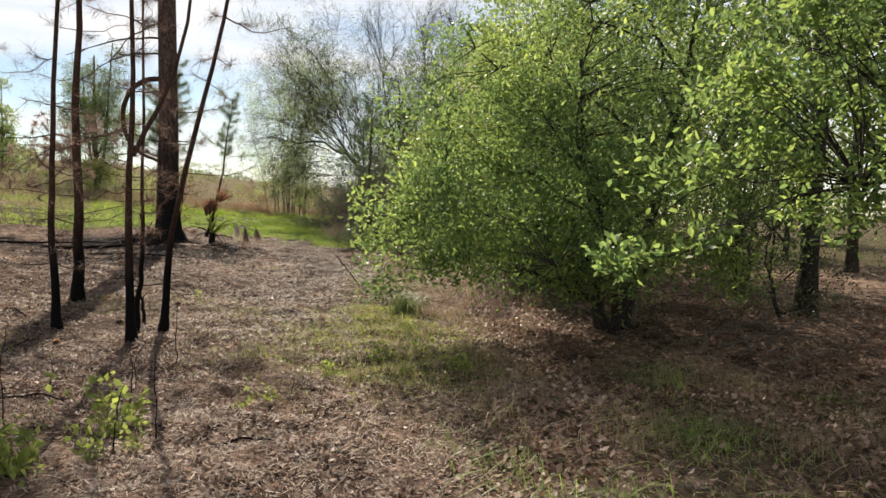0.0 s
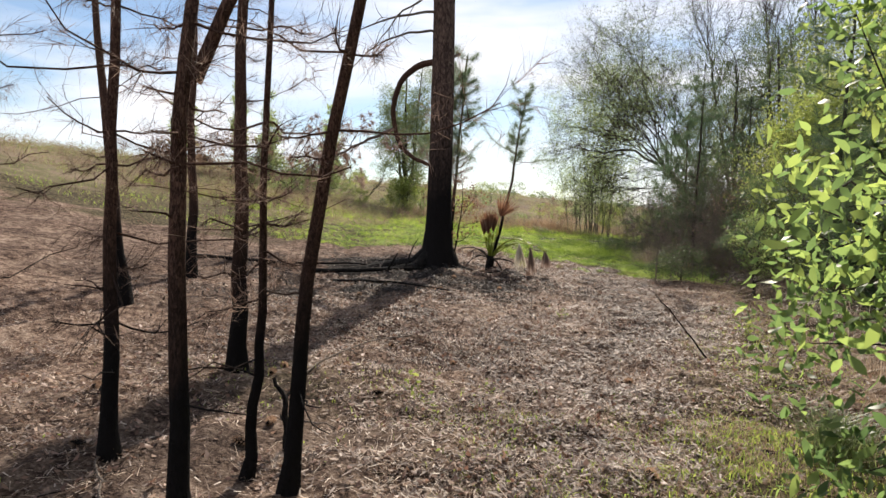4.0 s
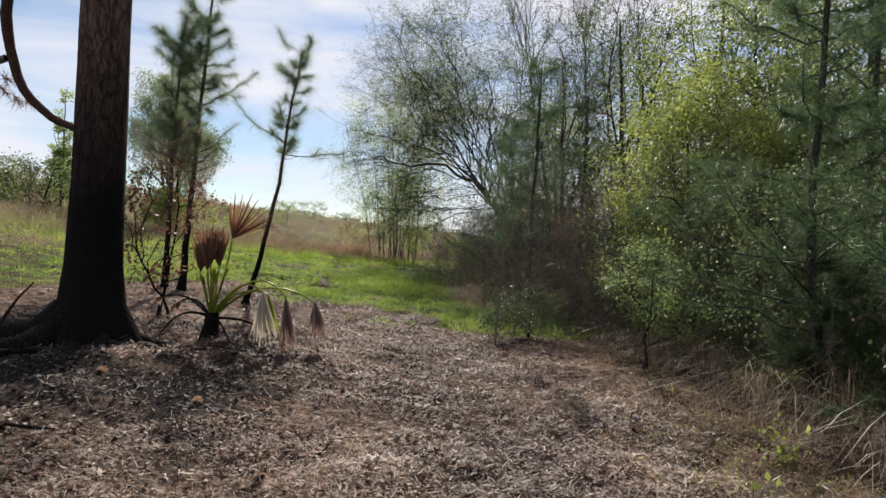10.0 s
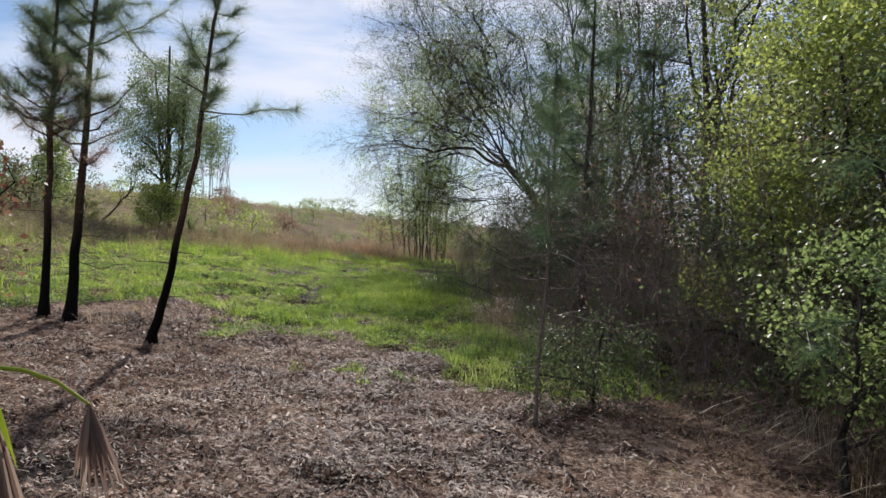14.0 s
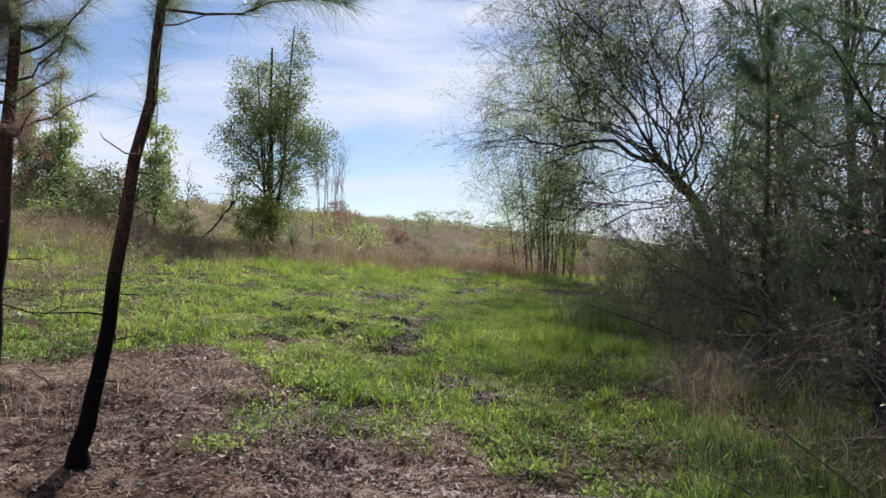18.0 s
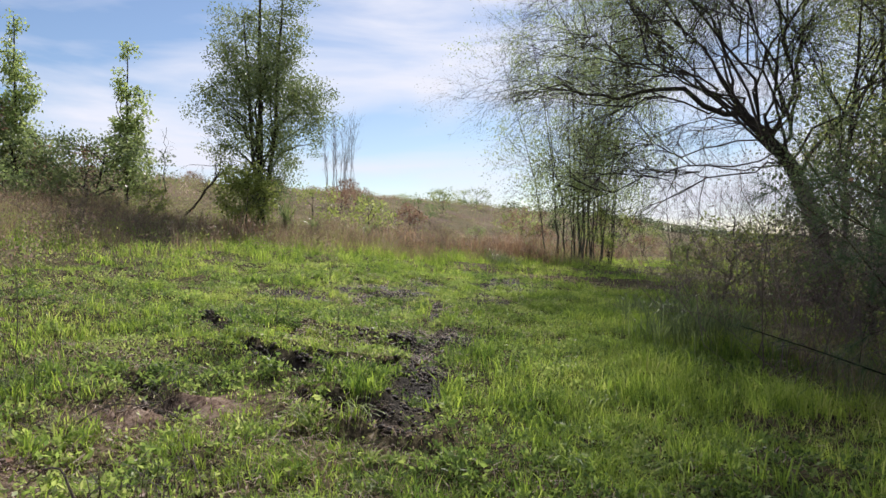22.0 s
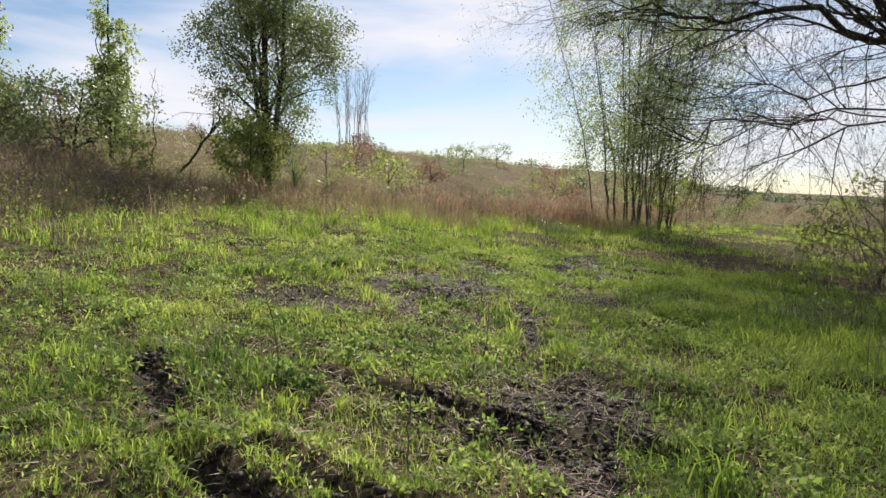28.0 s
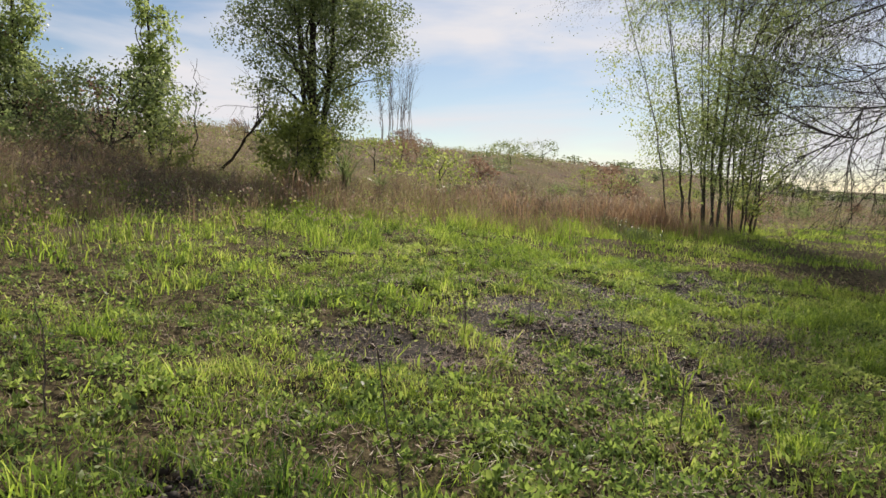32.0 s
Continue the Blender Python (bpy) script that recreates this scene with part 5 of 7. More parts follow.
# ---- trees of the open field ----
leafy_tree("field_tree", -22.8, 41.9, [([(0, 0, 0), (0.0, 0, 3), (-0.1, 0, 9.0)], 0.16), ([(0.1, 0, 0.8), (0.7, 0, 4.0), (1.1, 0, 9.8)], 0.10), ([(-0.1, 0, 1.0), (-0.7, 0.2, 4.0), (-0.9, 0, 8.2)], 0.09)],
           [((0, 0, 4.3), (2.6, 2.4, 2.5)), ((-0.6, 0, 6.6), (1.7, 1.6, 2.3)), ((1.1, 0, 7.6), (0.9, 0.9, 2.3)), ((2.0, 0, 4.6), (1.3, 1.2, 1.0)), ((0.2, 0, 1.5), (1.2, 1.0, 1.0))],
           560, 84, 0.085, "leaf_mid", "grey_bark", "upright field tree with dense green leaves", "tree", 91, template=FLAT, spread=0.3, limbs=22, shell=0.22)
for k, (fx, fy, fh, fw, sd) in enumerate(((-27.5, 39.8, 6.0, 0.95, 92), (-30.8, 37.6, 6.4, 0.9, 93), (-34.2, 38.3, 7.6, 0.55, 94), (-37.0, 36.0, 5.5, 1.0, 95))):
    leafy_tree("slim_tree", fx, fy, [([(0, 0, 0), (0.1, 0, fh * 0.5), (0.0, 0, fh)], 0.07)], [((0.1, 0, fh * 0.3), (fw, fw, fh * 0.2)), ((-0.25 * fw, 0, fh * 0.46), (fw * 0.8, fw * 0.8, fh * 0.15)), ((0.3 * fw, 0.1, fh * 0.6), (fw * 0.6, fw * 0.6, fh * 0.15)), ((-0.1, 0, fh * 0.76), (fw * 0.5, fw * 0.5, fh * 0.13)), ((0.05, 0, fh * 0.93), (fw * 0.22, fw * 0.22, fh * 0.12))],
               120, 54, 0.12, "leaf_aspen", "grey_bark", "slim upright young tree with fresh leaves", "tree", sd, "slim field trees", template=FLAT, spread=0.2, limbs=12, shell=0.2)
leafy_tree("thicket_shrub", -27.0, 38.2, [([(0, 0, 0), (0.1, 0, 1.0), (0.4, 0, 2.2)], 0.07)], [((0, 0, 1.3), (3.0, 1.8, 1.3)), ((-3.2, -0.8, 1.5), (2.4, 1.8, 1.5))], 230, 40, 0.11, "leaf_mid", "grey_bark",
           "wide tangled thicket, dull green", "shrub", 96, template=FLAT, spread=0.3)
leafy_tree("thicket_shrub", -32.0, 35.5, [([(0, 0, 0), (0.1, 0, 1.0), (0.4, 0, 2.2)], 0.07)], [((0, 0, 1.5), (3.0, 1.8, 1.6)), ((-3.2, -1.5, 1.5), (2.4, 1.8, 1.5))], 210, 40, 0.11, "leaf_brown", "grey_bark",
           "wide tangled thicket, dry red-brown", "shrub", 97, template=FLAT, spread=0.3)


def bare_small(x, y, name, label, path, r0, n1, n2, sd, L1=1.0, bark="grey_bark", up=0.15):
    rng = np.random.default_rng(sd)
    ob = thing(name, x, y, gz(x, y) - 0.04, label, "tree")
    ln = [(along(path, 12, 0.2, rng), np.linspace(r0, r0 * 0.25, 12))]
    part("trunk", mesh_of("trunk", *tubes(ln, 7), bark, True), ob)
    a = shoots(rng, ln, n1, L1, 0.5 - up * 0.4, up, 0.02, r0 * 0.4, 5)
    b = shoots(rng, a, n2, L1 * 0.5, 0.5, 0.1, 0.02, r0 * 0.18, 4)
    part("twigs", mesh_of("twigs", *tubes(a + b, 3), bark, True), ob)


bare_small(-25.9, 41.0, "dead_tree", "small leaning dead tree with crooked bare branches", [(0, 0, 0), (0.5, 0, 0.6), (1.2, 0, 1.0), (1.7, 0, 1.5), (2.0, 0, 2.4)], 0.05, 16, 6, 101, 1.2)
bare_small(-26.2, 40.4, "dead_sapling", "dead straight sapling pole", [(0, 0, 0), (0.0, 0, 2.0), (0.1, 0, 3.4)], 0.025, 8, 3, 102, 0.6)
_rng = np.random.default_rng(110)
for k in range(17):
    bx, by = -41.8 + _rng.uniform(-1.9, 1.9), 75.2 + _rng.uniform(-1.5, 1.5)
    bare_small(bx, by, "bare_sapling", "straight slim bare tree in a far clump", [(0, 0, 0), (0, 0, 3), ((bx + 41.8) * 0.35, 0, _rng.uniform(6.0, 7.8))], 0.03, 16, 3, 111 + k, 1.3, "dead_wood", 0.5)

# ---- the wood behind the wooded side ----
_rng = np.random.default_rng(200)
WOOD = [(x0 + _rng.uniform(-1, 1), y0 + _rng.uniform(-1.2, 1.2)) for y0 in range(-2, 48, 4) for x0 in (6, 11, 17)]
WOOD = [(wx + (2.0 if wx < 7.5 and wy < 8 else 0), wy) for wx, wy in WOOD]
made = []
for k, (wx, wy) in enumerate(WOOD[:7]):
    H = _rng.uniform(5, 10)
    made.append(leafy_tree("wood_tree", wx, wy, [([(0, 0, 0), (_rng.uniform(-0.4, 0.4), 0, H * 0.5), (_rng.uniform(-0.8, 0.8), 0, H)], _rng.uniform(0.07, 0.16))],
                [((0, 0, H * 0.72), (2.0, 2.0, H * 0.28)), ((_rng.uniform(-1, 1), 0, H * 0.45), (1.5, 1.5, H * 0.16))], 70, 26, 0.18, ("leaf_mid", "leaf_pale", "leaf_dark", "leaf_mid")[k % 4], "grey_bark",
                "woodland tree behind the clearing", "tree", 300 + k, "woodland trees", template=FLAT, spread=0.4, limbs=5, twigs=False))
spread_copies(made, WOOD[7:], _rng)
UNDER = [(1.6, 13.9), (1.2, 16.0), (0.6, 19.4), (1.9, 17.4), (-2.0, 25.6), (-2.9, 27.6), (-3.6, 29.9), (-4.2, 31.9), (-4.3, 34.2), (2.6, 12.5), (3.2, 15.5), (0.9, 20.3), (2.4, 21.5), (-0.9, 25.0), (-1.6, 31.5), (-2.6, 33.5), (0.6, 30.5), (-1.2, 36.5), (-2.2, 41.0), (0.5, 44.0), (5.5, 10.5), (6.3, 13.5), (8.0, 3.0), (4.2, 18.5), (7.5, 7.0)] + [(_rng.uniform(7, 17), _rng.uniform(2, 26)) for _ in range(6)] + [(_rng.uniform(-0.5, 4), _rng.uniform(24, 40)) for _ in range(10)]
made = []
for k, (wx, wy) in enumerate(UNDER[:5]):
    made.append(leafy_tree("thicket_shrub", wx, wy, [([(0, 0, 0), (0.1, 0, 0.8), (0.2, 0, 2.2)], 0.04)], [((0, 0, 1.2), (1.3, 1.3, 1.2)), ((0.4, 0.2, 2.2), (1.0, 1.0, 0.9))], 80, 62, 0.048,
               ("leaf_dark", "leaf_dark", "leaf_mid", "leaf_dark", "leaf_brown")[k], "grey_bark", "shaded understorey shrub at the edge of the wood", "shrub", 400 + k, "understorey shrubs", template=FLAT, spread=0.24, limbs=5, twigs=False))
UNDER += [(2.3, 13.2), (2.1, 14.8), (1.5, 16.8), (2.6, 16.6), (-0.3, 21.0), (-0.9, 22.6), (0.9, 21.4)]
spread_copies(made, UNDER[5:], _rng, 0.8, 1.25)
spread_copies(made[:2], [(1.5, 12.6), (1.3, 14.4), (1.0, 16.4), (1.7, 15.4), (0.4, 18.2), (1.9, 13.6), (2.2, 11.4)], _rng, 0.7, 0.95)

# ---- grasses and litter ----
RNG = np.random.default_rng(500)
STRAW = (np.array([[-0.03, 0, 0], [0.03, 0, 0], [0.0, 1.0, 0.05]]), np.array([[0, 1, 2]]))


def plant(n, x0, x1, y0, y1, keep):
    x, y = RNG.uniform(x0, x1, n), RNG.uniform(y0, y1, n)
    k = RNG.random(n) < keep(x, y)
    return x[k], y[k]


def stuff(name, V, F, mat, label, category="grass"):
    return tagged(new(name, mesh_of(name, V, F, mat)), label, category, kind="stuff")


def meadow(n, wide, y0=18.5, y1=37.0):
    """Places on the green beside and ahead of the line walked."""
    y = RNG.uniform(y0, y1, n)
    x = np.interp(y, [18, 24, 28, 37], [-6.5, -8.0, -9.5, -11.5]) + RNG.normal(0, wide, n)
    return x, y


def short_blades(rng, x, y, z, h, w, lean=1.1):
    """Short single-facet blades."""
    n = len(x)
    a, p = rng.uniform(0, 6.283, n), rng.uniform(0, 6.283, n)
    b = np.stack([x, y, z - 0.005], 1)
    s = np.stack([np.cos(a), np.sin(a), 0 * a], 1) * w[:, None]
    le = h * rng.uniform(0.1, lean, n)
    V = np.stack([b - s, b + s, b + np.stack([np.cos(p) * le, np.sin(p) * le, h], 1)], 1).reshape(-1, 3)
    return V, np.arange(3 * n).reshape(-1, 3)


def sward(x, y):
    """How thick the green grows, in patches."""
    return green_of(x, y) * (1 - 0.9 * mud_of(x, y)) * (1 - 0.6 * field_of(x, y)) * (0.02 + 0.3 * sstep(-10.2, -11.2, x) + 1.0 * sstep(0.45, 0.55, 0.5 * vnoise(x, y, 1.0, 31) + 0.3 * vnoise(x, y, 0.4, 32) + 0.2 * vnoise(x, y, 0.17, 36)))


x, y = meadow(270000, 3.4)
k = RNG.random(len(x)) < sward(x, y)
x, y = x[k], y[k]
h = RNG.uniform(0.02, 0.055, len(x)) * (0.3 + 1.1 * vnoise(x, y, 0.9, 33))
stuff("meadow_grass", *short_blades(RNG, x, y, height(x, y), h, RNG.uniform(0.002, 0.0048, len(x))), "grass", "short fresh green meadow grass")


def tufts(x, y, m, spread, h0, h1, w0, w1, lean, mat, label):
    """Clumps of m blades each."""
    X, Y = np.repeat(x, m), np.repeat(y, m)
    s = np.repeat(RNG.uniform(0.5, 1.4, len(x)), m)
    X, Y = X + RNG.normal(0, spread, len(X)) * s, Y + RNG.normal(0, spread, len(X)) * s
    H = np.repeat(RNG.uniform(h0, h1, len(x)), m) * RNG.uniform(0.5, 1.2, len(X))
    k = RNG.random(len(X)) > 0.95 * mud_of(X, Y)
    X, Y, H = X[k], Y[k], H[k]
    stuff("grass_tufts", *blades(RNG, X, Y, height(X, Y), H, RNG.uniform(w0, w1, len(X)), lean), mat, label)


x, y = meadow(8000, 3.6)
k = RNG.random(len(x)) < sward(x, y) * (0.15 + sstep(0.35, 0.65, vnoise(x, y, 0.9, 34)))
tufts(x[k], y[k], 26, 0.045, 0.05, 0.15, 0.002, 0.004, 1.1, "grass", "bright green grass tufts among the weeds")
x, y = meadow(9000, 3.0, 20.5, 38)
k = RNG.random(len(x)) < green_of(x, y) * (1 - 0.9 * mud_of(x, y)) * (0.1 + sstep(0.4, 0.6, 0.5 * vnoise(x, y, 1.1, 71) + 0.5 * vnoise(x, y, 0.4, 72)))
x, y = np.repeat(x[k], 30), np.repeat(y[k], 30)
rr = np.repeat(RNG.uniform(0.03, 0.125, len(x) // 30), 30)
d = RNG.normal(size=(len(x), 3))
d /= np.linalg.norm(d, axis=1)[:, None]
P = np.stack([x, y, height(x, y)], 1) + np.stack([d[:, 0], d[:, 1], abs(d[:, 2]) * 0.9], 1) * (rr * RNG.uniform(0.5, 1.0, len(x)))[:, None]
stuff("meadow_weeds", *scatter(OVAL, P, frames_of(RNG, len(P), 0.5), RNG.uniform(0.024, 0.06, len(P))), "weed", "rounded clumps of broad-leaved weeds in the meadow", "weeds")
x, y = meadow(4200, 2.8, 22, 38)
k = RNG.random(len(x)) < green_of(x, y) * (1 - mud_of(x, y)) * sstep(0.48, 0.62, vnoise(x, y, 1.0, 73))
tufts(x[k], y[k], 22, 0.045, 0.07, 0.21, 0.003, 0.006, 0.9, "grass", "taller bright grass clumps in the meadow")
x, y = meadow(110000, 3.2, 20, 36)
k = RNG.random(len(x)) < green_of(x, y) * (0.06 + 0.9 * sstep(0.5, 0.64, 0.6 * vnoise(x, y, 0.8, 78) + 0.4 * vnoise(x, y, 0.3, 79)))
x, y = x[k], y[k]
P = np.stack([x, y, height(x, y) + RNG.uniform(0.01, 0.05, len(x))], 1)
stuff("straw_litter", *scatter(STRAW, P, flat_frames(RNG, len(P), 0.4), RNG.uniform(0.04, 0.12, len(P))), "straw", "flattened straw in patches of the meadow", "litter")
x, y = meadow(2200, 1.3, 27, 38)
x = x + 3.0
k = RNG.random(len(x)) < green_of(x, y) * (1 - mud_of(x, y)) * sstep(0.2, 0.5, vnoise(x, y, 1.2, 61))
tufts(x[k], y[k], 26, 0.08, 0.06, 0.2, 0.002, 0.004, 1.1, "grass", "taller grass at the shaded side of the meadow")
x, y = plant(1500, -8.9, -4.8, 26.5, 36, lambda x, y: (1 - mud_of(x, y)) * sstep(0.42, 0.56, 0.6 * vnoise(x, y, 1.3, 65) + 0.4 * vnoise(x, y, 0.4, 66)))
tufts(x, y, 30, 0.075, 0.13, 0.34, 0.003, 0.006, 0.8, "grass", "tall rank green grass beside the ruts")
x, y = plant(420, -4.6, -2.4, 21.5, 25.5, lambda x, y: sstep(0.3, 0.6, vnoise(x, y, 0.8, 63)))
tufts(x, y, 30, 0.08, 0.10, 0.28, 0.0025, 0.005, 0.9, "weed", "dark green grass at the foot of the brush")
x, y = plant(9000, -30, 2, 30, 62, lambda x, y: np.clip(green_of(x, y) * (1 - 0.7 * field_of(x, y)) * (1 - mud_of(x, y)) * sstep(0.35, 0.6, vnoise(x, y, 1.3, 62)), 0, 1))
tufts(x, y, 14, 0.13, 0.07, 0.22, 0.006, 0.011, 0.8, "grass", "clumps of grass towards the field")
x, y = meadow(190000, 3.6)
k = RNG.random(len(x)) < green_of(x, y) * (1 - 0.9 * mud_of(x, y)) * (0.2 + sstep(0.35, 0.6, vnoise(x, y, 0.6, 35)))
x, y = x[k], y[k]
P = np.stack([x, y, height(x, y) + RNG.uniform(0.0, 0.06, len(x))], 1)
stuff("meadow_weeds", *scatter(OVAL, P, frames_of(RNG, len(P), 0.6), RNG.uniform(0.018, 0.042, len(P))), "weed", "low broad-leaved weeds among the grass", "weeds")
x, y = plant(130000, -45, 6, 17, 70, lambda x, y: np.clip(green_of(x, y) * (1 - 0.8 * field_of(x, y)) * (0.15 + 0.85 * sstep(0.3, 0.7, vnoise(x, y, 1.2, 39))) * (1 - 0.93 * np.exp(-((x + 8.8) / 4.5) ** 2 - (np.maximum(0, abs(y - 27) - 6) / 3.0) ** 2)), 0, 1))
stuff("meadow_grass", *short_blades(RNG, x, y, height(x, y), RNG.uniform(0.04, 0.14, len(x)) * (0.5 + vnoise(x, y, 1.6, 37)), RNG.uniform(0.005, 0.011, len(x))), "grass", "fresh green meadow grass farther off")
x, y = meadow(80000, 4.2, 19, 40)
k = RNG.random(len(x)) < green_of(x, y) * np.clip(sstep(0.4, 0.7, vnoise(x, y, 1.4, 38)) + 0.5 * sstep(-10.5, -13, x), 0, 1)
x, y = x[k], y[k]
stuff("dead_grass", *blades(RNG, x, y, height(x, y), RNG.uniform(0.02, 0.09, len(x)), RNG.uniform(0.0015, 0.003, len(x)), 3.0), "dry_grass", "thin dead grass among the green")
x, y = plant(85000, -6, 8, 0, 20, lambda x, y: np.clip(green_of(x, y), 0, 1) * (1 - sstep(-1.5, 0, y - litter_edge(x))))
x, y = x[::2], y[::2]
stuff("verge_grass", *blades(RNG, x, y, height(x, y), RNG.uniform(0.02, 0.08, len(x)), RNG.uniform(0.002, 0.004, len(x)), 0.7), "grass", "thin yellow-green grass in the litter")
x, y = plant(60000, -2.8, 0.6, 5.6, 10.4, lambda x, y: np.clip(green_of(x, y), 0, 1) * (0.25 + sstep(0.35, 0.6, vnoise(x, y, 0.4, 67))))
q = len(x) * 3 // 5
stuff("verge_grass", *blades(RNG, x[:q], y[:q], height(x[:q], y[:q]), RNG.uniform(0.02, 0.1, q), RNG.uniform(0.0015, 0.003, q), 1.4), "dry_grass", "thin straw-coloured grass before the shrub")
stuff("verge_grass", *blades(RNG, x[q:], y[q:], height(x[q:], y[q:]), RNG.uniform(0.02, 0.09, len(x) - q), RNG.uniform(0.002, 0.004, len(x) - q), 0.9), "grass", "thin yellow-green grass before the shrub")
x, y = plant(95000, -6, 2.5, 4, 20, lambda x, y: np.clip(green_of(x, y), 0, 1) * (0.1 + sstep(0.4, 0.6, vnoise(x, y, 0.35, 77))))
P = np.stack([x, y, height(x, y) + RNG.uniform(0.0, 0.05, len(x))], 1)
stuff("verge_weeds", *scatter(OVAL, P, frames_of(RNG, len(P), 0.6), RNG.uniform(0.015, 0.036, len(P))), "leaf_yellow", "low yellow-green weeds in the litter", "weeds")
x, y = plant(210000, -70, 10, 20, 130, lambda x, y: field_of(x, y) * (1 - 0.7 * sstep(60, 110, y)) * (0.25 + vnoise(x, y, 2.2, 41)))
h = RNG.uniform(0.10, 0.5, len(x)) * (0.3 + 1.2 * vnoise(x, y, 1.6, 42))
stuff("field_grass", *short_blades(RNG, x, y, height(x, y), h, RNG.uniform(0.004, 0.011, len(x))), "field_grass", "tall dry brown field grass and weeds")


def margin(n, lo, hi):
    x, y = RNG.uniform(-27, -8, n), RNG.uniform(24, 52, n)
    u = up_slope(x, y) + 5.0 * (vnoise(x, y, 2.0, 75) - 0.5)
    k = (u > lo) & (u < hi) & (RNG.random(n) < sstep(0.3, 0.6, vnoise(x, y, 1.1, 76)))
    return x[k], y[k]


tufts(*margin(9000, 26.5, 33), 18, 0.07, 0.15, 0.45, 0.003, 0.006, 0.7, "grass", "tall green grass along the edge of the field")
tufts(*margin(9000, 28.5, 38), 18, 0.09, 0.25, 0.75, 0.003, 0.006, 0.6, "field_grass", "tall dry grass at the edge of the field")


def weed_clouds(n, x0, x1, y0, y1, m, wide, hi, s0, s1, mat, label, keep):
    x, y = plant(n, x0, x1, y0, y1, keep)
    X, Y = np.repeat(x, m), np.repeat(y, m)
    HH = np.repeat(RNG.uniform(0.25, 1.0, len(x)) * hi * (0.35 + 1.1 * vnoise(x, y, 2.5, 45)), m)
    X, Y = X + RNG.normal(0, wide, len(X)), Y + RNG.normal(0, wide, len(X))
    P = np.stack([X, Y, height(X, Y) + HH * RNG.uniform(0.05, 1.0, len(X))], 1)
    stuff("field_weeds", *scatter(FLAT, P, frames_of(RNG, len(P)), RNG.uniform(s0, s1, len(P))), mat, label, "weeds")


weed_clouds(9000, -42, -8, 22, 56, 22, 0.13, 0.75, 0.03, 0.075, "field_leaf", "leafy brown and olive weeds in the field", lambda x, y: field_of(x, y) * sstep(0.3, 0.6, vnoise(x, y, 2.4, 44)))
weed_clouds(4000, -75, 6, 40, 120, 18, 0.3, 0.6, 0.08, 0.18, "field_leaf", "leafy brown and olive weeds on the hill", lambda x, y: field_of(x, y) * sstep(0.4, 0.65, vnoise(x, y, 5.0, 46)))
weed_clouds(2600, -32, -9, 23, 50, 20, 0.16, 0.5, 0.025, 0.06, "leaf_yellow", "yellow-green weeds along the edge of the field", lambda x, y: sstep(0.05, 0.5, field_of(x, y)) * (1 - sstep(30, 36, up_slope(x, y))) * sstep(0.45, 0.62, vnoise(x, y, 1.7, 47)))
weed_clouds(2600, -40, -12, 22, 52, 22, 0.16, 0.9, 0.02, 0.05, "leaf_brown", "brown seed heads of last year's weeds", lambda x, y: field_of(x, y) * sstep(0.45, 0.65, vnoise(x, y, 2.1, 48)))

def strew(n, wide):
    """Places on the litter beside the line walked."""
    y = RNG.uniform(0.5, 25.5, n)
    x = walk_x(y) + RNG.normal(-0.9, wide, n)
    k = RNG.random(n) < np.clip((1 - 0.85 * sstep(-0.6, 0.8, y - litter_edge(x))) * (1 - 0.93 * char_of(x, y)) * (0.2 + 0.9 * sstep(0.38, 0.62, 0.5 * vnoise(x, y, 0.9, 51) + 0.5 * vnoise(x, y, 0.3, 52))), 0, 1)
    return x[k], y[k]


CHIP = (np.array([[-0.1, 0, 0], [0.1, 0, 0.02], [0.07, 1.0, 0.12], [-0.05, 1.0, 0.08]]), np.array([[0, 1, 2, 3]]))
x, y = strew(200000, 1.9)
P = np.stack([x, y, height(x, y) + RNG.uniform(0.006, 0.03, len(x))], 1)
stuff("litter_chips", *scatter(CHIP, P, flat_frames(RNG, len(P), 0.4), RNG.uniform(0.015, 0.05, len(P))), "chip", "broken pale bits of straw, bark and twig", "litter")
x, y = strew(260000, 2.1)
P = np.stack([x, y, height(x, y) + RNG.uniform(0.003, 0.022, len(x))], 1)
stuff("straw_litter", *scatter(STRAW, P, flat_frames(RNG, len(P), 0.28), RNG.uniform(0.03, 0.12, len(P))), "straw", "trampled straw and dead grass litter", "litter")
y = RNG.uniform(7, 23, 90000)
x = walk_x(y) + RNG.normal(0.7, 0.75, len(y))
k = RNG.random(len(x)) < (1 - green_of(x, y)) * (0.15 + sstep(0.4, 0.6, vnoise(x, y, 0.5, 83)))
x, y = x[k], y[k]
P = np.stack([x, y, height(x, y) + RNG.uniform(0.005, 0.03, len(x))], 1)
stuff("straw_litter", *scatter(CHIP, P, flat_frames(RNG, len(P), 0.35), RNG.uniform(0.025, 0.08, len(P))), "chip", "pale flattened straw on the trodden line", "litter")
x, y = strew(150000, 2.8)
P = np.stack([x, y, height(x, y) + RNG.uniform(0.004, 0.025, len(x))], 1)
stuff("leaf_litter", *scatter(FLAT, P, flat_frames(RNG, len(P), 0.4), RNG.uniform(0.02, 0.055, len(P))), "dead_leaf", "small curled dead leaves", "litter")

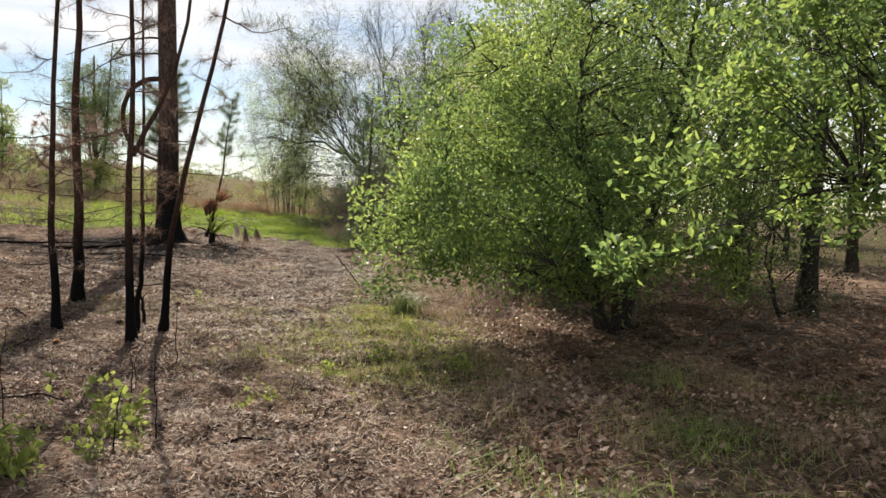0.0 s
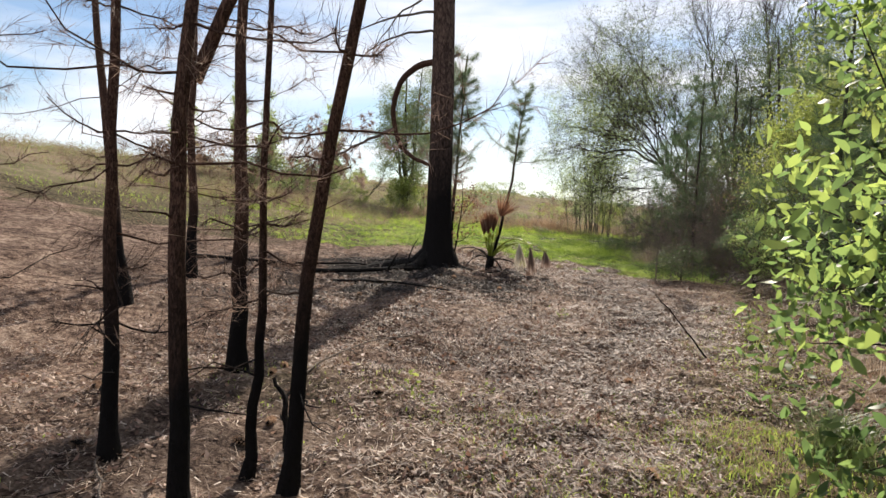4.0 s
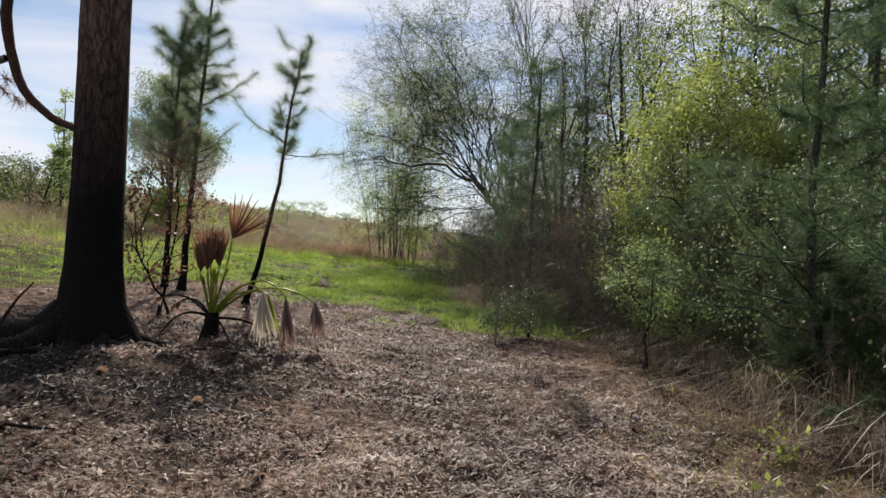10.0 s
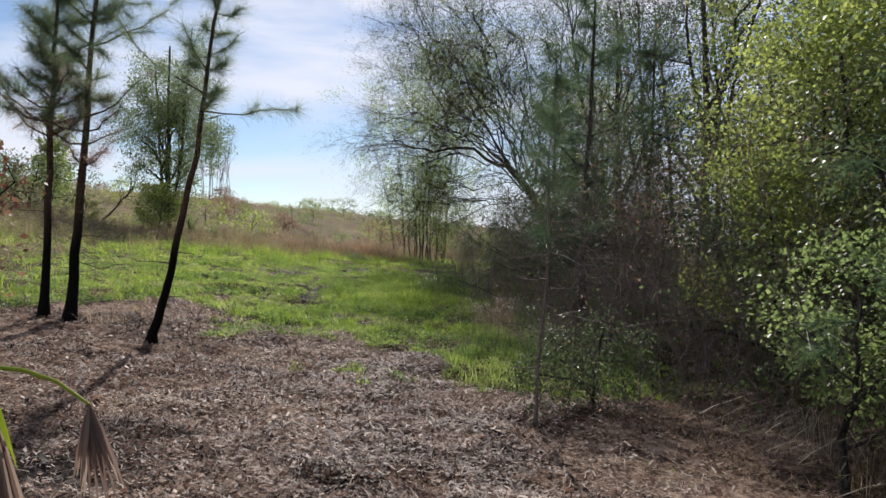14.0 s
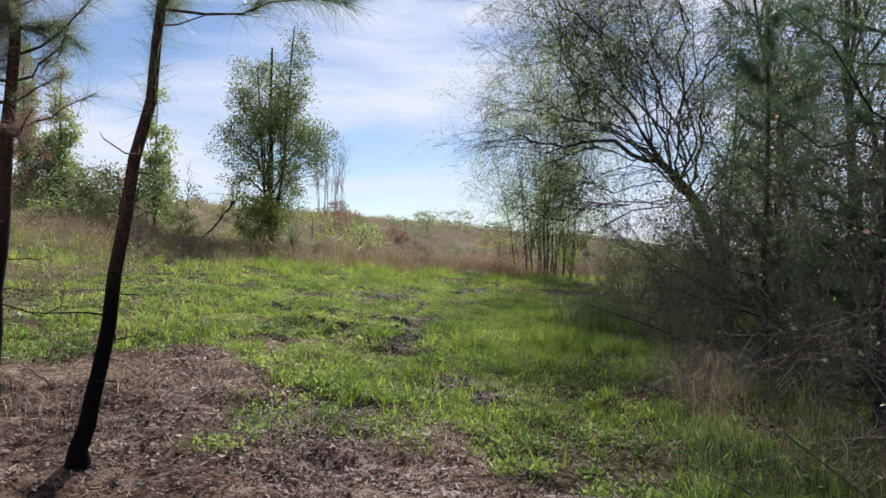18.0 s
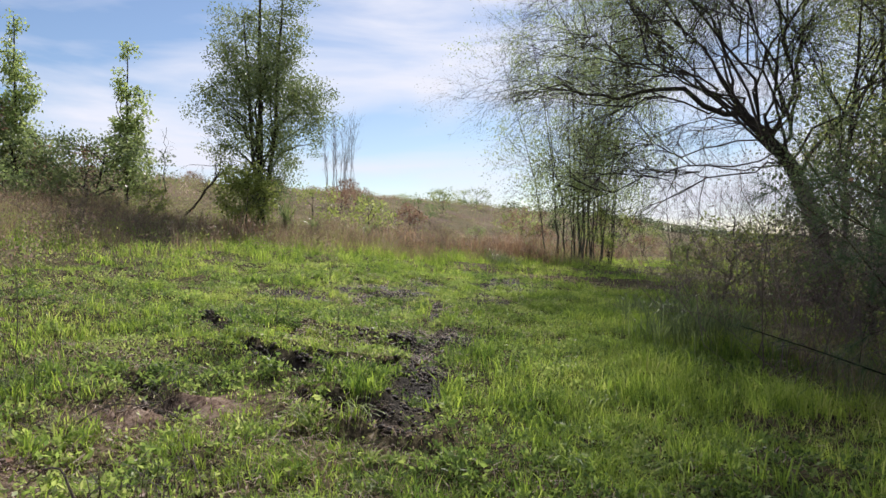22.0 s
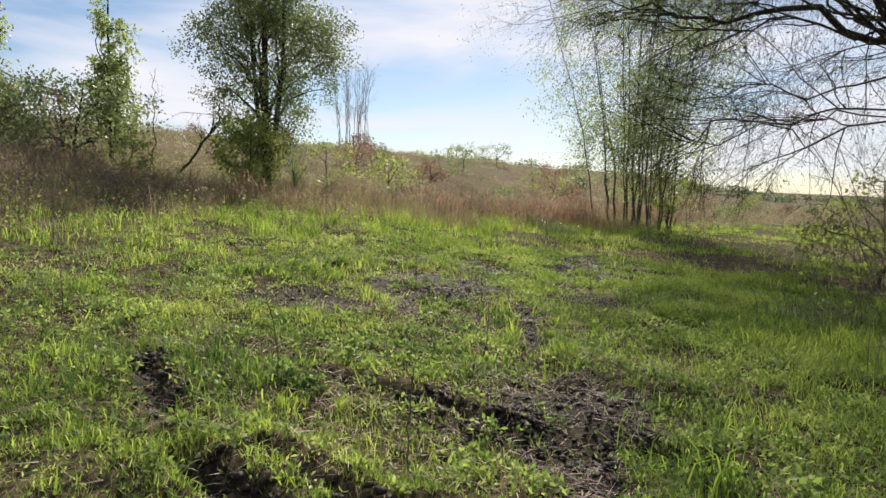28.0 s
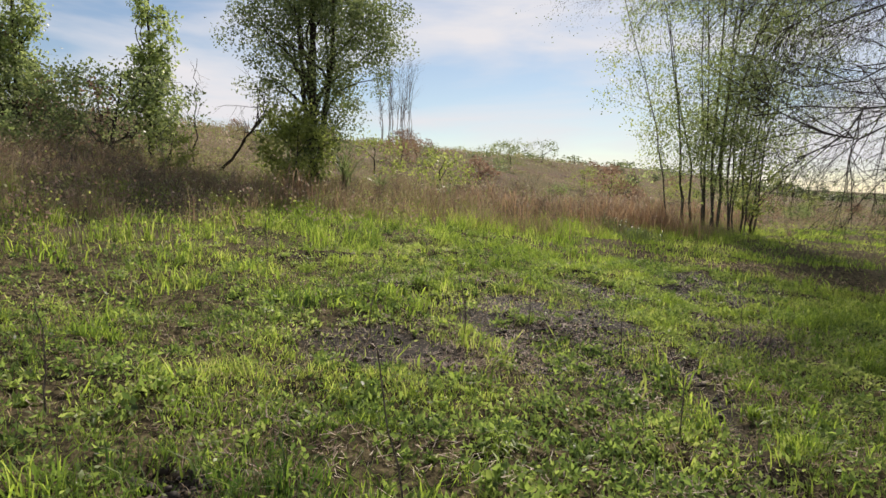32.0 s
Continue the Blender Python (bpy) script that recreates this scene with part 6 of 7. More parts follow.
y = RNG.uniform(2, 24, 70000)
x = walk_x(y) + RNG.normal(-1.0, 2.2, len(y))
k = RNG.random(len(x)) < (1 - green_of(x, y)) * sstep(0.5, 0.62, 0.5 * vnoise(x, y, 0.7, 81) + 0.5 * vnoise(x, y, 0.25, 82))
x, y = x[k], y[k]
stuff("burnt_stubble", *short_blades(RNG, x, y, height(x, y), RNG.uniform(0.02, 0.075, len(x)), RNG.uniform(0.0015, 0.004, len(x)), 1.4), "char_grass", "dark burnt stubble in patches on the litter", "stubble")
x, y = strew(22000, 2.0)
P = np.stack([x, y, height(x, y) + RNG.uniform(0.01, 0.035, len(x))], 1)
stuff("leaf_litter", *scatter(LEAF, P, flat_frames(RNG, len(P), 0.6), RNG.uniform(0.03, 0.065, len(P))), "fallen_leaf", "curled reddish dead leaves on the litter", "litter")
x, y = RNG.uniform(0.3, 8, 40000), RNG.uniform(1.5, 12, 40000)
k = RNG.random(len(x)) < 0.25 + 0.9 * sstep(0.35, 0.65, vnoise(x, y, 0.7, 66))
x, y = x[k], y[k]
P = np.stack([x, y, height(x, y) + RNG.uniform(0.004, 0.05, len(x))], 1)
stuff("leaf_litter", *scatter(FLAT, P, flat_frames(RNG, len(P), 0.5), RNG.uniform(0.03, 0.085, len(P))), "fallen_leaf", "reddish-brown fallen leaves under the large shrub", "litter")

y = RNG.uniform(9, 24, 90000)
x = walk_x(y) + RNG.normal(-2.5, 2.0, len(y))
k = RNG.random(len(x)) < 0.6 * char_of(x, y)
x, y = x[k], y[k]
P = np.stack([x, y, height(x, y) + RNG.uniform(0.003, 0.03, len(x))], 1)
q = RNG.random(len(x)) < 0.5
stuff("ash_litter", *scatter(STRAW, P[q], flat_frames(RNG, int(q.sum()), 0.35), RNG.uniform(0.03, 0.14, int(q.sum()))), "ash", "pale ash and scorched stems on the burnt ground", "litter")
stuff("char_litter", *scatter(FLAT, P[~q], flat_frames(RNG, int((~q).sum()), 0.5), RNG.uniform(0.02, 0.07, int((~q).sum()))), "char_grass", "black charred chips and needles", "litter")


# arching dry grass along the edge of the wood
def dry_clump(x, y, n, h, seed, mat="dry_grass", label="arching tussock of pale dry grass", lean=0.9, spread=0.16, bias=(-0.5, -0.3), w=0.0028, arch=0.0):
    rng = np.random.default_rng(seed)
    ob = thing("grass_tussock", x, y, gz(x, y), label, "grass tussock", "dry grass tussocks")
    phi = rng.uniform(0, 6.28, n)
    V, F = [], []
    sides = np.stack([np.cos(phi + 1.57), np.sin(phi + 1.57), 0 * phi], 1)
    dirs = np.stack([np.cos(phi) + bias[0], np.sin(phi) + bias[1], 0 * phi], 1)
    hh = h * rng.uniform(0.45, 1.15, n)
    le = lean * rng.uniform(0.3, 1.2, n) * hh
    bx = np.stack([rng.normal(0, spread, n), rng.normal(0, spread, n), np.zeros(n)], 1)
    bx[:, 2] = height(x + bx[:, 0], y + bx[:, 1]) - gz(x, y) - 0.02
    rings = []
    for s in (0, 0.35, 0.65, 0.85, 1.0):
        z = hh * ((1.55 + 0.7 * arch) * s - (0.75 + 1.1 * arch) * s * s)
        rings.append(bx + dirs * (le * s * s)[:, None] + np.stack([0 * z, 0 * z, z], 1))
    wd = (1.0, 0.9, 0.8, 1.1, 0.2)
    V = np.stack([q for p, k in zip(rings, wd) for q in (p - sides * w * k, p + sides * w * k)], 1).reshape(-1, 3)
    b = (np.arange(n) * 10)[:, None]
    F = np.concatenate([b + np.array([[2 * i, 2 * i + 1, 2 * i + 3, 2 * i + 2]]) for i in range(4)])
    part("blades", mesh_of("blades", V, F, mat), ob)


_rng = np.random.default_rng(600)
VERGE = ([6, 9, 12, 16, 20, 23], [0.9, 0.5, -0.1, -0.8, -1.5, -2.6])
for k in range(20):
    cy = 9.5 + k * 0.68
    cx = np.interp(cy, *VERGE) + _rng.uniform(-0.2, 1.0)
    dry_clump(cx + 0.25, cy + _rng.uniform(-0.3, 0.3), 55, _rng.uniform(0.2, 0.5), 601 + k, ("tussock", "dry_grass")[k % 2], lean=1.3, spread=0.11, w=0.002, arch=0.9, bias=(0, 0))
y = RNG.uniform(8.5, 22.5, 9000)
x = np.interp(y, *VERGE) + RNG.normal(-0.1, 0.42, len(y))
k = (x > walk_x(y) + 0.5) & (RNG.random(len(y)) < 0.25 + sstep(0.35, 0.65, vnoise(x, y, 0.7, 64)))
x, y = x[k], y[k]
stuff("matted_grass", *short_blades(RNG, x, y, height(x, y), RNG.uniform(0.02, 0.12, len(x)), RNG.uniform(0.002, 0.004, len(x)), 3.0), "dry_grass", "matted pale dry grass along the wood's edge", "grass")
for k in range(30):
    cx, cy = _rng.uniform(0.2, 4.0), _rng.uniform(1.8, 7.0)
    dry_clump(cx, cy, 100, _rng.uniform(0.15, 0.35), 681 + k, "field_grass" if k % 2 else "weed", "low tangled tussock of half-dry grass", 1.7, 0.25, arch=0.9)
for k in range(50):
    cx, cy = _rng.uniform(-19, -11), 0
    cy = (29.6 + _rng.uniform(0, 4.0) + 0.94 * cx) / 0.34
    if 30 < cy < 60:
        dry_clump(cx, cy, 120, _rng.uniform(0.6, 1.2), 721 + k, "red_grass" if _rng.random() < 0.45 else "field_grass", "upright clump of reddish dry grass", 0.4, 0.35, (0, 0), 0.006)
for k, (cx, cy, ch) in enumerate(((-14.3, 45.2, 1.0), (-13.6, 46.2, 1.2), (-14.9, 46.6, 0.9), (-13.0, 45.4, 0.8))):
    dry_clump(cx, cy, 260, ch, 775 + k, "red_grass", "upright clump of reddish dry grass", 0.45, 0.4, (0, 0), 0.007)
dry_clump(-0.6, 9.8, 700, 0.36, 780, "leaf_mid", "round bright green grass tuft", 0.9, 0.13, (0, 0), 0.0022)
dry_clump(-0.2, 9.75, 160, 0.26, 781, "red_grass", "rust-brown dead grass beside the green tuft", 1.4, 0.16, (0, 0), 0.0022, 0.8)
for k, (cx, cy, ch) in enumerate(((-6.9, 30.9, 0.6), (-6.6, 31.5, 0.8), (-14.2, 44.5, 0.5), (-13.2, 42.5, 0.4), (-7.6, 33.5, 0.45))):
    dry_clump(cx, cy, 260, ch, 790 + k, "leaf_mid", "dense dark green sedge clump", 0.6, 0.28, (0, 0), 0.005)
for k in range(16):
    cy = 10.0 + k * 0.72
    cx = np.interp(cy, *VERGE) + _rng.uniform(0.1, 1.1)
    dry_clump(cx + 0.2, cy + _rng.uniform(-0.3, 0.3), 120, _rng.uniform(0.6, 1.05), 2000 + k, ("tussock", "dry_grass")[k % 2], "large arching tussock of purplish-brown dry grass", 1.3, 0.07, (_rng.uniform(-0.8, 0.2), _rng.uniform(-0.5, 0.4)), 0.002, 1.0)
# tall straw and green grass in front of the brush beside the meadow
for k in range(34):
    cy = 23.5 + k * 0.3
    cx = np.interp(cy, [23, 25, 27, 29, 31.5, 35], [-3.3, -4.2, -4.7, -5.2, -6.1, -6.4]) + _rng.uniform(-0.25, 0.7)
    dry_clump(cx, cy, 90, _rng.uniform(0.3, 0.75), 2100 + k, ("tussock", "dry_grass", "leaf_mid", "field_grass")[k % 4], ("matted tussock of grey-brown dry grass", "matted tussock of pale dry grass", "tall dark green grass clump before the brush", "matted tussock of half-dry grass")[k % 4], 1.0, 0.16, (_rng.uniform(-0.6, 0.2), _rng.uniform(-0.5, 0.4)), 0.0024, 0.6)
# pale seed stalks arching over the edge
for k in range(24):
    cy = _rng.uniform(10, 21)
    cx = np.interp(cy, *VERGE) + _rng.uniform(0.2, 0.9)
    dry_clump(cx, cy, 9, _rng.uniform(0.5, 1.0), 800 + k, "palm_straw", "few pale arching seed stalks of dry grass", 1.25, 0.12, (-0.4, -0.2), 0.0028, 0.9)


# ---- brush, piles, sticks and weeds ----
def brush(x, y, h, n, seed, leaf="leaf_brown", leaves=500, label="leafless tangled brush with grey-brown twigs", wide=0.5, bark="brush_bark"):
    rng = np.random.default_rng(seed)
    ob = thing("brush", x, y, gz(x, y) - 0.05, label, "shrub", "brush at the wood's edge")
    st = []
    for k in range(n):
        bx, by = rng.normal(0, wide, 2)
        L = h * rng.uniform(0.5, 1.15)
        st.append((curve_pts((bx, by, -0.08), (bx * 1.5 + rng.normal(0, 0.25 * h), by * 1.5 + rng.normal(0, 0.25 * h), L), 6, rng, 0.22, 0), np.linspace(rng.uniform(0.004, 0.009), 0.002, 6)))
        part("stem", mesh_of("stem", *tubes([st[-1]], 5), bark, True), ob)
    a = shoots(rng, st, 8, h * 0.34, 0.55, 0.1, 0.03, 0.004, 3)
    b2 = shoots(rng, a, 10, h * 0.19, 0.6, 0.0, 0.04, 0.004, 2)
    part("twigs", mesh_of("twigs", *tubes(a, 3), bark, True), ob)
    part("twigs", mesh_of("twigs", *slivers(b2), bark), ob)
    C = np.concatenate([q[-2:] for q, _ in a + b2])
    P = C[rng.integers(len(C), size=leaves)] + rng.normal(size=(leaves, 3)) * 0.07
    part("leaves", mesh_of("leaves", *scatter(FLAT, P, frames_of(rng, leaves), 0.027 * rng.uniform(0.6, 1.4, leaves)), leaf), ob)
    return ob


EDGE = ([12, 16, 18, 20, 22.5, 25, 27, 29, 31.5, 35, 39, 42], [0.7, 0.2, -0.8, -1.8, -2.6, -3.0, -3.5, -4.3, -5.4, -6.5, -6.4, -5.4])
places = [(np.interp(12 + k * 0.62, *EDGE) + abs(_rng.normal(0, 0.9)) + (1.5 if k < 18 else 0.0), 12 + k * 0.56) for k in range(52)]
made = [brush(*places[k], (1.1, 2.4, 1.6, 1.3, 2.0)[k], 10, 900 + k, ("leaf_brown", "leaf_mid", "leaf_mid", "leaf_brown", "leaf_brown")[k], 170) for k in range(5)]
spread_copies(made, places[5:], _rng, 0.8, 1.2)
places = []
for k in range(34):
    cy = _rng.uniform(21, 42)
    places.append((np.interp(cy, *EDGE) + _rng.uniform(0.6, 3.8), cy))
made = [brush(*places[k], (2.4, 3.2, 2.8, 3.5)[k], 10, 980 + k, ("leaf_dark", "leaf_brown", "leaf_mid", "leaf_brown")[k], 230, "tall twiggy brush with sparse dark leaves", 0.7) for k in range(4)]
spread_copies(made, places[4:], _rng)
spread_copies(made, [(-5.5, 35.6), (-5.1, 36.9), (-5.9, 34.4), (-5.3, 33.0), (-2.9, 23.2), (-2.6, 21.9), (-2.0, 20.9), (-1.7, 22.0)], _rng, 0.75, 1.0)


def stick(name, pts, r, mat, label, seed, category="stick", side=0):
    rng = np.random.default_rng(seed)
    p = along(pts, 10, 0.03, rng)
    ln = [(p, np.linspace(r, r * 0.45, 10))]
    o = np.array(p[0])
    ob = thing(name, *o, label, category)
    part("shaft", mesh_of("shaft", *tubes([(p - o, ln[0][1])], 7), mat, True), ob)
    if side:
        for q, rr in shoots(rng, [(p - o, ln[0][1])], side, np.linalg.norm(p[-1] - p[0]) * 0.3, 0.5, 0.1, 0.02, r * 0.5, 4):
            part("side_shoot", mesh_of("side_shoot", *tubes([(q, rr)], 5), mat, True), ob)


def lie(x, y, up=0.02):
    return (x, y, gz(x, y) + up)


stick("dead_stalk", [lie(-1.6, 12.1, -0.02), (-1.86, 11.83, gz(-1.6, 12.1) + 0.36), (-2.11, 11.56, gz(-1.6, 12.1) + 0.72)], 0.011, "char_wood", "thin charred stalk slanting out of the ground", 1)
stick("fallen_log", [lie(-10.2, 12.9, 0.04), lie(-9.3, 13.9, 0.06), lie(-8.15, 15.35, 0.04)], 0.038, "char_wood", "charred fallen pole beside the big pine", 2, "log")
stick("fallen_branch", [lie(-4.35, 8.6, 0.03), lie(-4.5, 9.4, 0.12), lie(-4.6, 10.3, 0.14), lie(-4.4, 11.3, 0.03)], 0.009, "dead_wood", "long pale fallen branch arching over the litter", 3, "branch", 4)
stick("fallen_branch", [lie(-8.3, 13.6, 0.03), lie(-7.6, 14.4, 0.05), lie(-6.9, 15.4, 0.05)], 0.05, "char_wood", "half-burnt black branch by the pine's roots", 4, "branch", 2)
stick("fallen_branch", [lie(-7.4, 13.2, 0.02), lie(-6.6, 13.9, 0.04), lie(-5.6, 14.1, 0.02)], 0.025, "char_wood", "charred branch on the ash", 5, "branch", 3)
stick("burnt_stub", [lie(-3.66, 7.75, -0.02), lie(-3.7, 7.75, 0.25), lie(-3.76, 7.74, 0.42)], 0.025, "char_wood", "short forked charred stub", 6, "stub", 2)
for k in range(40):
    cy = _rng.uniform(2, 24)
    cx = walk_x(cy) + _rng.normal(-0.8, 2.2)
    a, L = _rng.uniform(0, 3.14), _rng.uniform(0.2, 0.7)
    stick("twig_on_ground", [lie(cx, cy, 0.012), lie(cx + math.cos(a) * L / 2, cy + math.sin(a) * L / 2, 0.03), lie(cx + math.cos(a) * L, cy + math.sin(a) * L, 0.012)], _rng.uniform(0.004, 0.011),
          ("char_wood", "dead_wood")[k % 2], "dead twig lying on the litter", 20 + k, "twig", k % 3)
for k in range(16):
    cy = _rng.uniform(2.0, 6.5)
    cx = -2.2 + _rng.normal(-0.8, 0.9)
    stick("charred_stalk", [lie(cx, cy, -0.02), lie(cx + 0.01, cy, 0.2), lie(cx + _rng.normal(0, 0.05), cy, _rng.uniform(0.3, 0.7))], 0.005, "char_wood", "thin upright charred stalk", 70 + k, "stalk")
for k, (cx, cy) in enumerate(((3.0, 9.5), (4.2, 9.0), (3.6, 8.2))):
    for m in range(9):
        a, L = _rng.uniform(0, 3.14), _rng.uniform(0.8, 1.8)
        qx, qy = cx + _rng.normal(0, 0.4), cy + _rng.normal(0, 0.3)
        stick("fallen_branch", [lie(qx, qy, 0.05), lie(qx + math.cos(a) * L / 2, qy + math.sin(a) * L / 2, _rng.uniform(0.1, 0.5)), lie(qx + math.cos(a) * L, qy + math.sin(a) * L, 0.05)], _rng.uniform(0.008, 0.02),
              "dead_wood", "dead branch in a low brush pile", 100 + k * 10 + m, "branch", 3)


def weed_plant(x, y, n, h, size, mat, seed, label):
    rng = np.random.default_rng(seed)
    ob = thing("weed", x, y, gz(x, y), label, "weed", "weeds in the litter")
    st = [(curve_pts((rng.normal(0, 0.05), rng.normal(0, 0.05), -0.02), (rng.normal(0, h * 0.4), rng.normal(0, h * 0.4), h * rng.uniform(0.5, 1.1)), 5, rng, 0.05), np.linspace(0.003, 0.0012, 5)) for _ in range(max(3, n // 12))]
    part("stems", mesh_of("stems", *tubes(st, 4), "leaf_mid", True), ob, kind="stuff")
    C = np.concatenate([q[1:] for q, _ in st])
    P = C[rng.integers(len(C), size=n)] + rng.normal(size=(n, 3)) * 0.03
    part("leaves", mesh_of("leaves", *scatter(LEAF, P, frames_of(rng, n, 0.1), size * rng.uniform(0.6, 1.3, n)), mat), ob)


for k, (cx, cy, n, hh, s) in enumerate(((-2.2, 4.2, 160, 0.38, 0.07), (-2.35, 3.5, 130, 0.3, 0.07), (-2.05, 3.7, 70, 0.2, 0.05), (-1.4, 5.1, 40, 0.16, 0.045), (-1.55, 4.9, 40, 0.15, 0.045), (-1.9, 3.9, 50, 0.15, 0.04), (-1.0, 7.4, 40, 0.18, 0.04),
                                        (-3.4, 9.0, 40, 0.25, 0.04), (-3.67, 13.6, 30, 0.14, 0.03), (-1.3, 14.0, 60, 0.3, 0.05), (-0.9, 15.6, 80, 0.35, 0.05), (-3.1, 9.6, 25, 0.12, 0.03), (-5.9, 20.8, 60, 0.12, 0.03), (-0.2, 17.9, 120, 0.5, 0.08), (-0.7, 6.6, 90, 0.16, 0.05), (-0.3, 7.2, 90, 0.18, 0.05), (-1.1, 6.0, 70, 0.14, 0.045), (-0.5, 8.2, 80, 0.16, 0.045), (0.2, 6.3, 80, 0.18, 0.05), (-2.55, 3.1, 140, 0.3, 0.07))):
    weed_plant(cx, cy, n, hh, s, "leaf_yellow", 1100 + k, "leafy bright green weed growing from the litter")
for k in range(46):
    cx, cy = _rng.uniform(-19, -9.5), _rng.uniform(19, 33)
    if green_of(np.array([cx]), np.array([cy]))[0] > 0.3:
        stick("dry_weed_stalk", [lie(cx, cy, -0.02), lie(cx + 0.02, cy, 0.3), lie(cx + _rng.normal(0, 0.08), cy, _rng.uniform(0.4, 0.8))], 0.005, "dead_wood", "thin dry weed stalk standing in the grass", 1200 + k, "stalk", 2)

for k in range(30):
    cx, cy = _rng.uniform(-10.6, -8.0), _rng.uniform(21.6, 25.2)
    a, L = _rng.uniform(0, 6.28), _rng.uniform(0.25, 0.7)
    stick("dry_weed_stalk", [lie(cx, cy, 0.0), lie(cx + math.cos(a) * L * 0.4, cy + math.sin(a) * L * 0.4, _rng.uniform(0.05, 0.3)), lie(cx + math.cos(a) * L, cy + math.sin(a) * L, _rng.uniform(0.01, 0.12))], _rng.uniform(0.003, 0.007), "dead_wood", "bleached dead stem leaning over the ground", 2100 + k, "stalk", k % 3)

# ---- single clumps in the meadow ----
for k in range(70):
    cy = _rng.uniform(24.5, 34)
    cx = np.interp(cy, [24, 28, 37], [-8.4, -10.0, -12.0]) + _rng.normal(0, 1.9)
    if mud_of(np.array([cx]), np.array([cy]))[0] < 0.2 and green_of(np.array([cx]), np.array([cy]))[0] > 0.5:
        if k % 5 < 3:
            dry_clump(cx, cy, 46, _rng.uniform(0.10, 0.24), 2200 + k, "grass", "bright green clump of arching grass", 1.1, 0.05, (0, 0), 0.0035, 0.6)
        else:
            weed_plant(cx, cy, 60, _rng.uniform(0.06, 0.13), 0.05, "weed", 2300 + k, "low dark green weed in the meadow")

# ---- weedy clumps along the edge of the field ----
made = [brush(px, py, ph, 8, 1650 + k, pl, 420, "low clump of leafy brown weeds at the edge of the field", 0.3, "dead_wood") for k, (px, py, ph, pl) in enumerate(((-17.5, 38.0, 0.9, "field_leaf"), (-15.2, 41.0, 0.7, "leaf_brown"), (-19.8, 33.4, 0.8, "field_leaf"), (-21.0, 31.2, 1.0, "leaf_brown")))]
places = []
for k in range(60):
    cx = _rng.uniform(-25, -11)
    cy = (_rng.uniform(30.0, 37.5) + 0.94 * cx) / 0.34
    if 24 < cy < 60:
        places.append((cx, cy))
spread_copies(made, places, _rng, 0.6, 1.2)

# ---- shrubs scattered over the field, and the far trees ----
places = []
for k in range(95):
    a, d = _rng.uniform(-0.25, 1.15), _rng.uniform(20, 110)
    cx, cy = -8 - math.sin(a) * d, 26 + math.cos(a) * d
    if up_slope(cx, cy) > 31 and math.hypot(cx + 22.8, cy - 41.9) > 3.5 and not (-18 < cx < -13 and cy < 56):
        places.append((cx, cy))
made = []
for k in range(8):
    s = _rng.uniform(0.6, 1.7)
    made.append(leafy_tree("field_shrub", *places[k], [([(0, 0, 0), (0.05, 0, s * 0.5), (0.1, 0, s)], 0.03)], [((0, 0, s * 0.55), (s * 0.9, s * 0.8, s * 0.55)), ((s * 0.4, 0, s * 0.7), (s * 0.5, s * 0.5, s * 0.5))], 40, 22, 0.10,
                ("leaf_yellow", "leaf_brown", "leaf_mid", "leaf_brown", "leaf_pale", "leaf_dark", "leaf_brown", "leaf_yellow")[k], "grey_bark", "low rounded shrub in the brown field", "shrub", 1300 + k, "field shrubs", template=FLAT, spread=0.2, limbs=2, twigs=False))
spread_copies(made, places[8:], _rng, 0.7, 1.5)
places = []
for k in range(170):
    a = -0.75 + k * 0.0113 + _rng.uniform(-0.02, 0.02)
    d = _rng.uniform(140, 210)
    places.append((-8 - math.sin(a) * d, 26 + math.cos(a) * d))
made = [leafy_tree("far_tree", *places[k], [([(0, 0, 0), (0.1, 0, 2.5), (0.2, 0, 5.0)], 0.15)], [((0, 0, 2.4), (3.6, 3.2, 2.4))], 36, 8, 0.65, ("leaf_dark", "leaf_mid", "leaf_dark", "leaf_mid")[k], "grey_bark",
                   "distant tree on the skyline", "tree", 1400 + k, "far trees", template=FLAT, spread=0.6, limbs=0, twigs=False) for k in range(4)]
for k, (px, py) in enumerate(places[4:]):
    s = _rng.uniform(0.4, 0.8)
    copy_thing(made[k % 4], pose(px, py, gz(px, py) - 0.3, 0, 0, _rng.uniform(0, 360)) @ Matrix.Diagonal((s * 1.7, s * 1.7, s * _rng.uniform(0.35, 0.75), 1)))


# ---- dead tufts by the litter's edge ----
for k in range(26):
    cx, cy = _rng.uniform(-11.5, -8.2), _rng.uniform(21.5, 26.5)
    dry_clump(cx, cy, 60, _rng.uniform(0.12, 0.3), 850 + k, "dry_grass" if k % 3 else "char_grass", "small flattened tuft of dead grass", 1.3, 0.14, (0, 0), 0.002)
for k in range(34):
    cy = _rng.uniform(4, 21)
    cx = walk_x(cy) + _rng.normal(-1.0, 2.0)
    dry_clump(cx, cy, 46, _rng.uniform(0.05, 0.14), 1500 + k, ("char_grass", "dry_grass", "char_grass")[k % 3], "low singed grass tuft in the litter", 1.0, 0.06, (0, 0), 0.002)

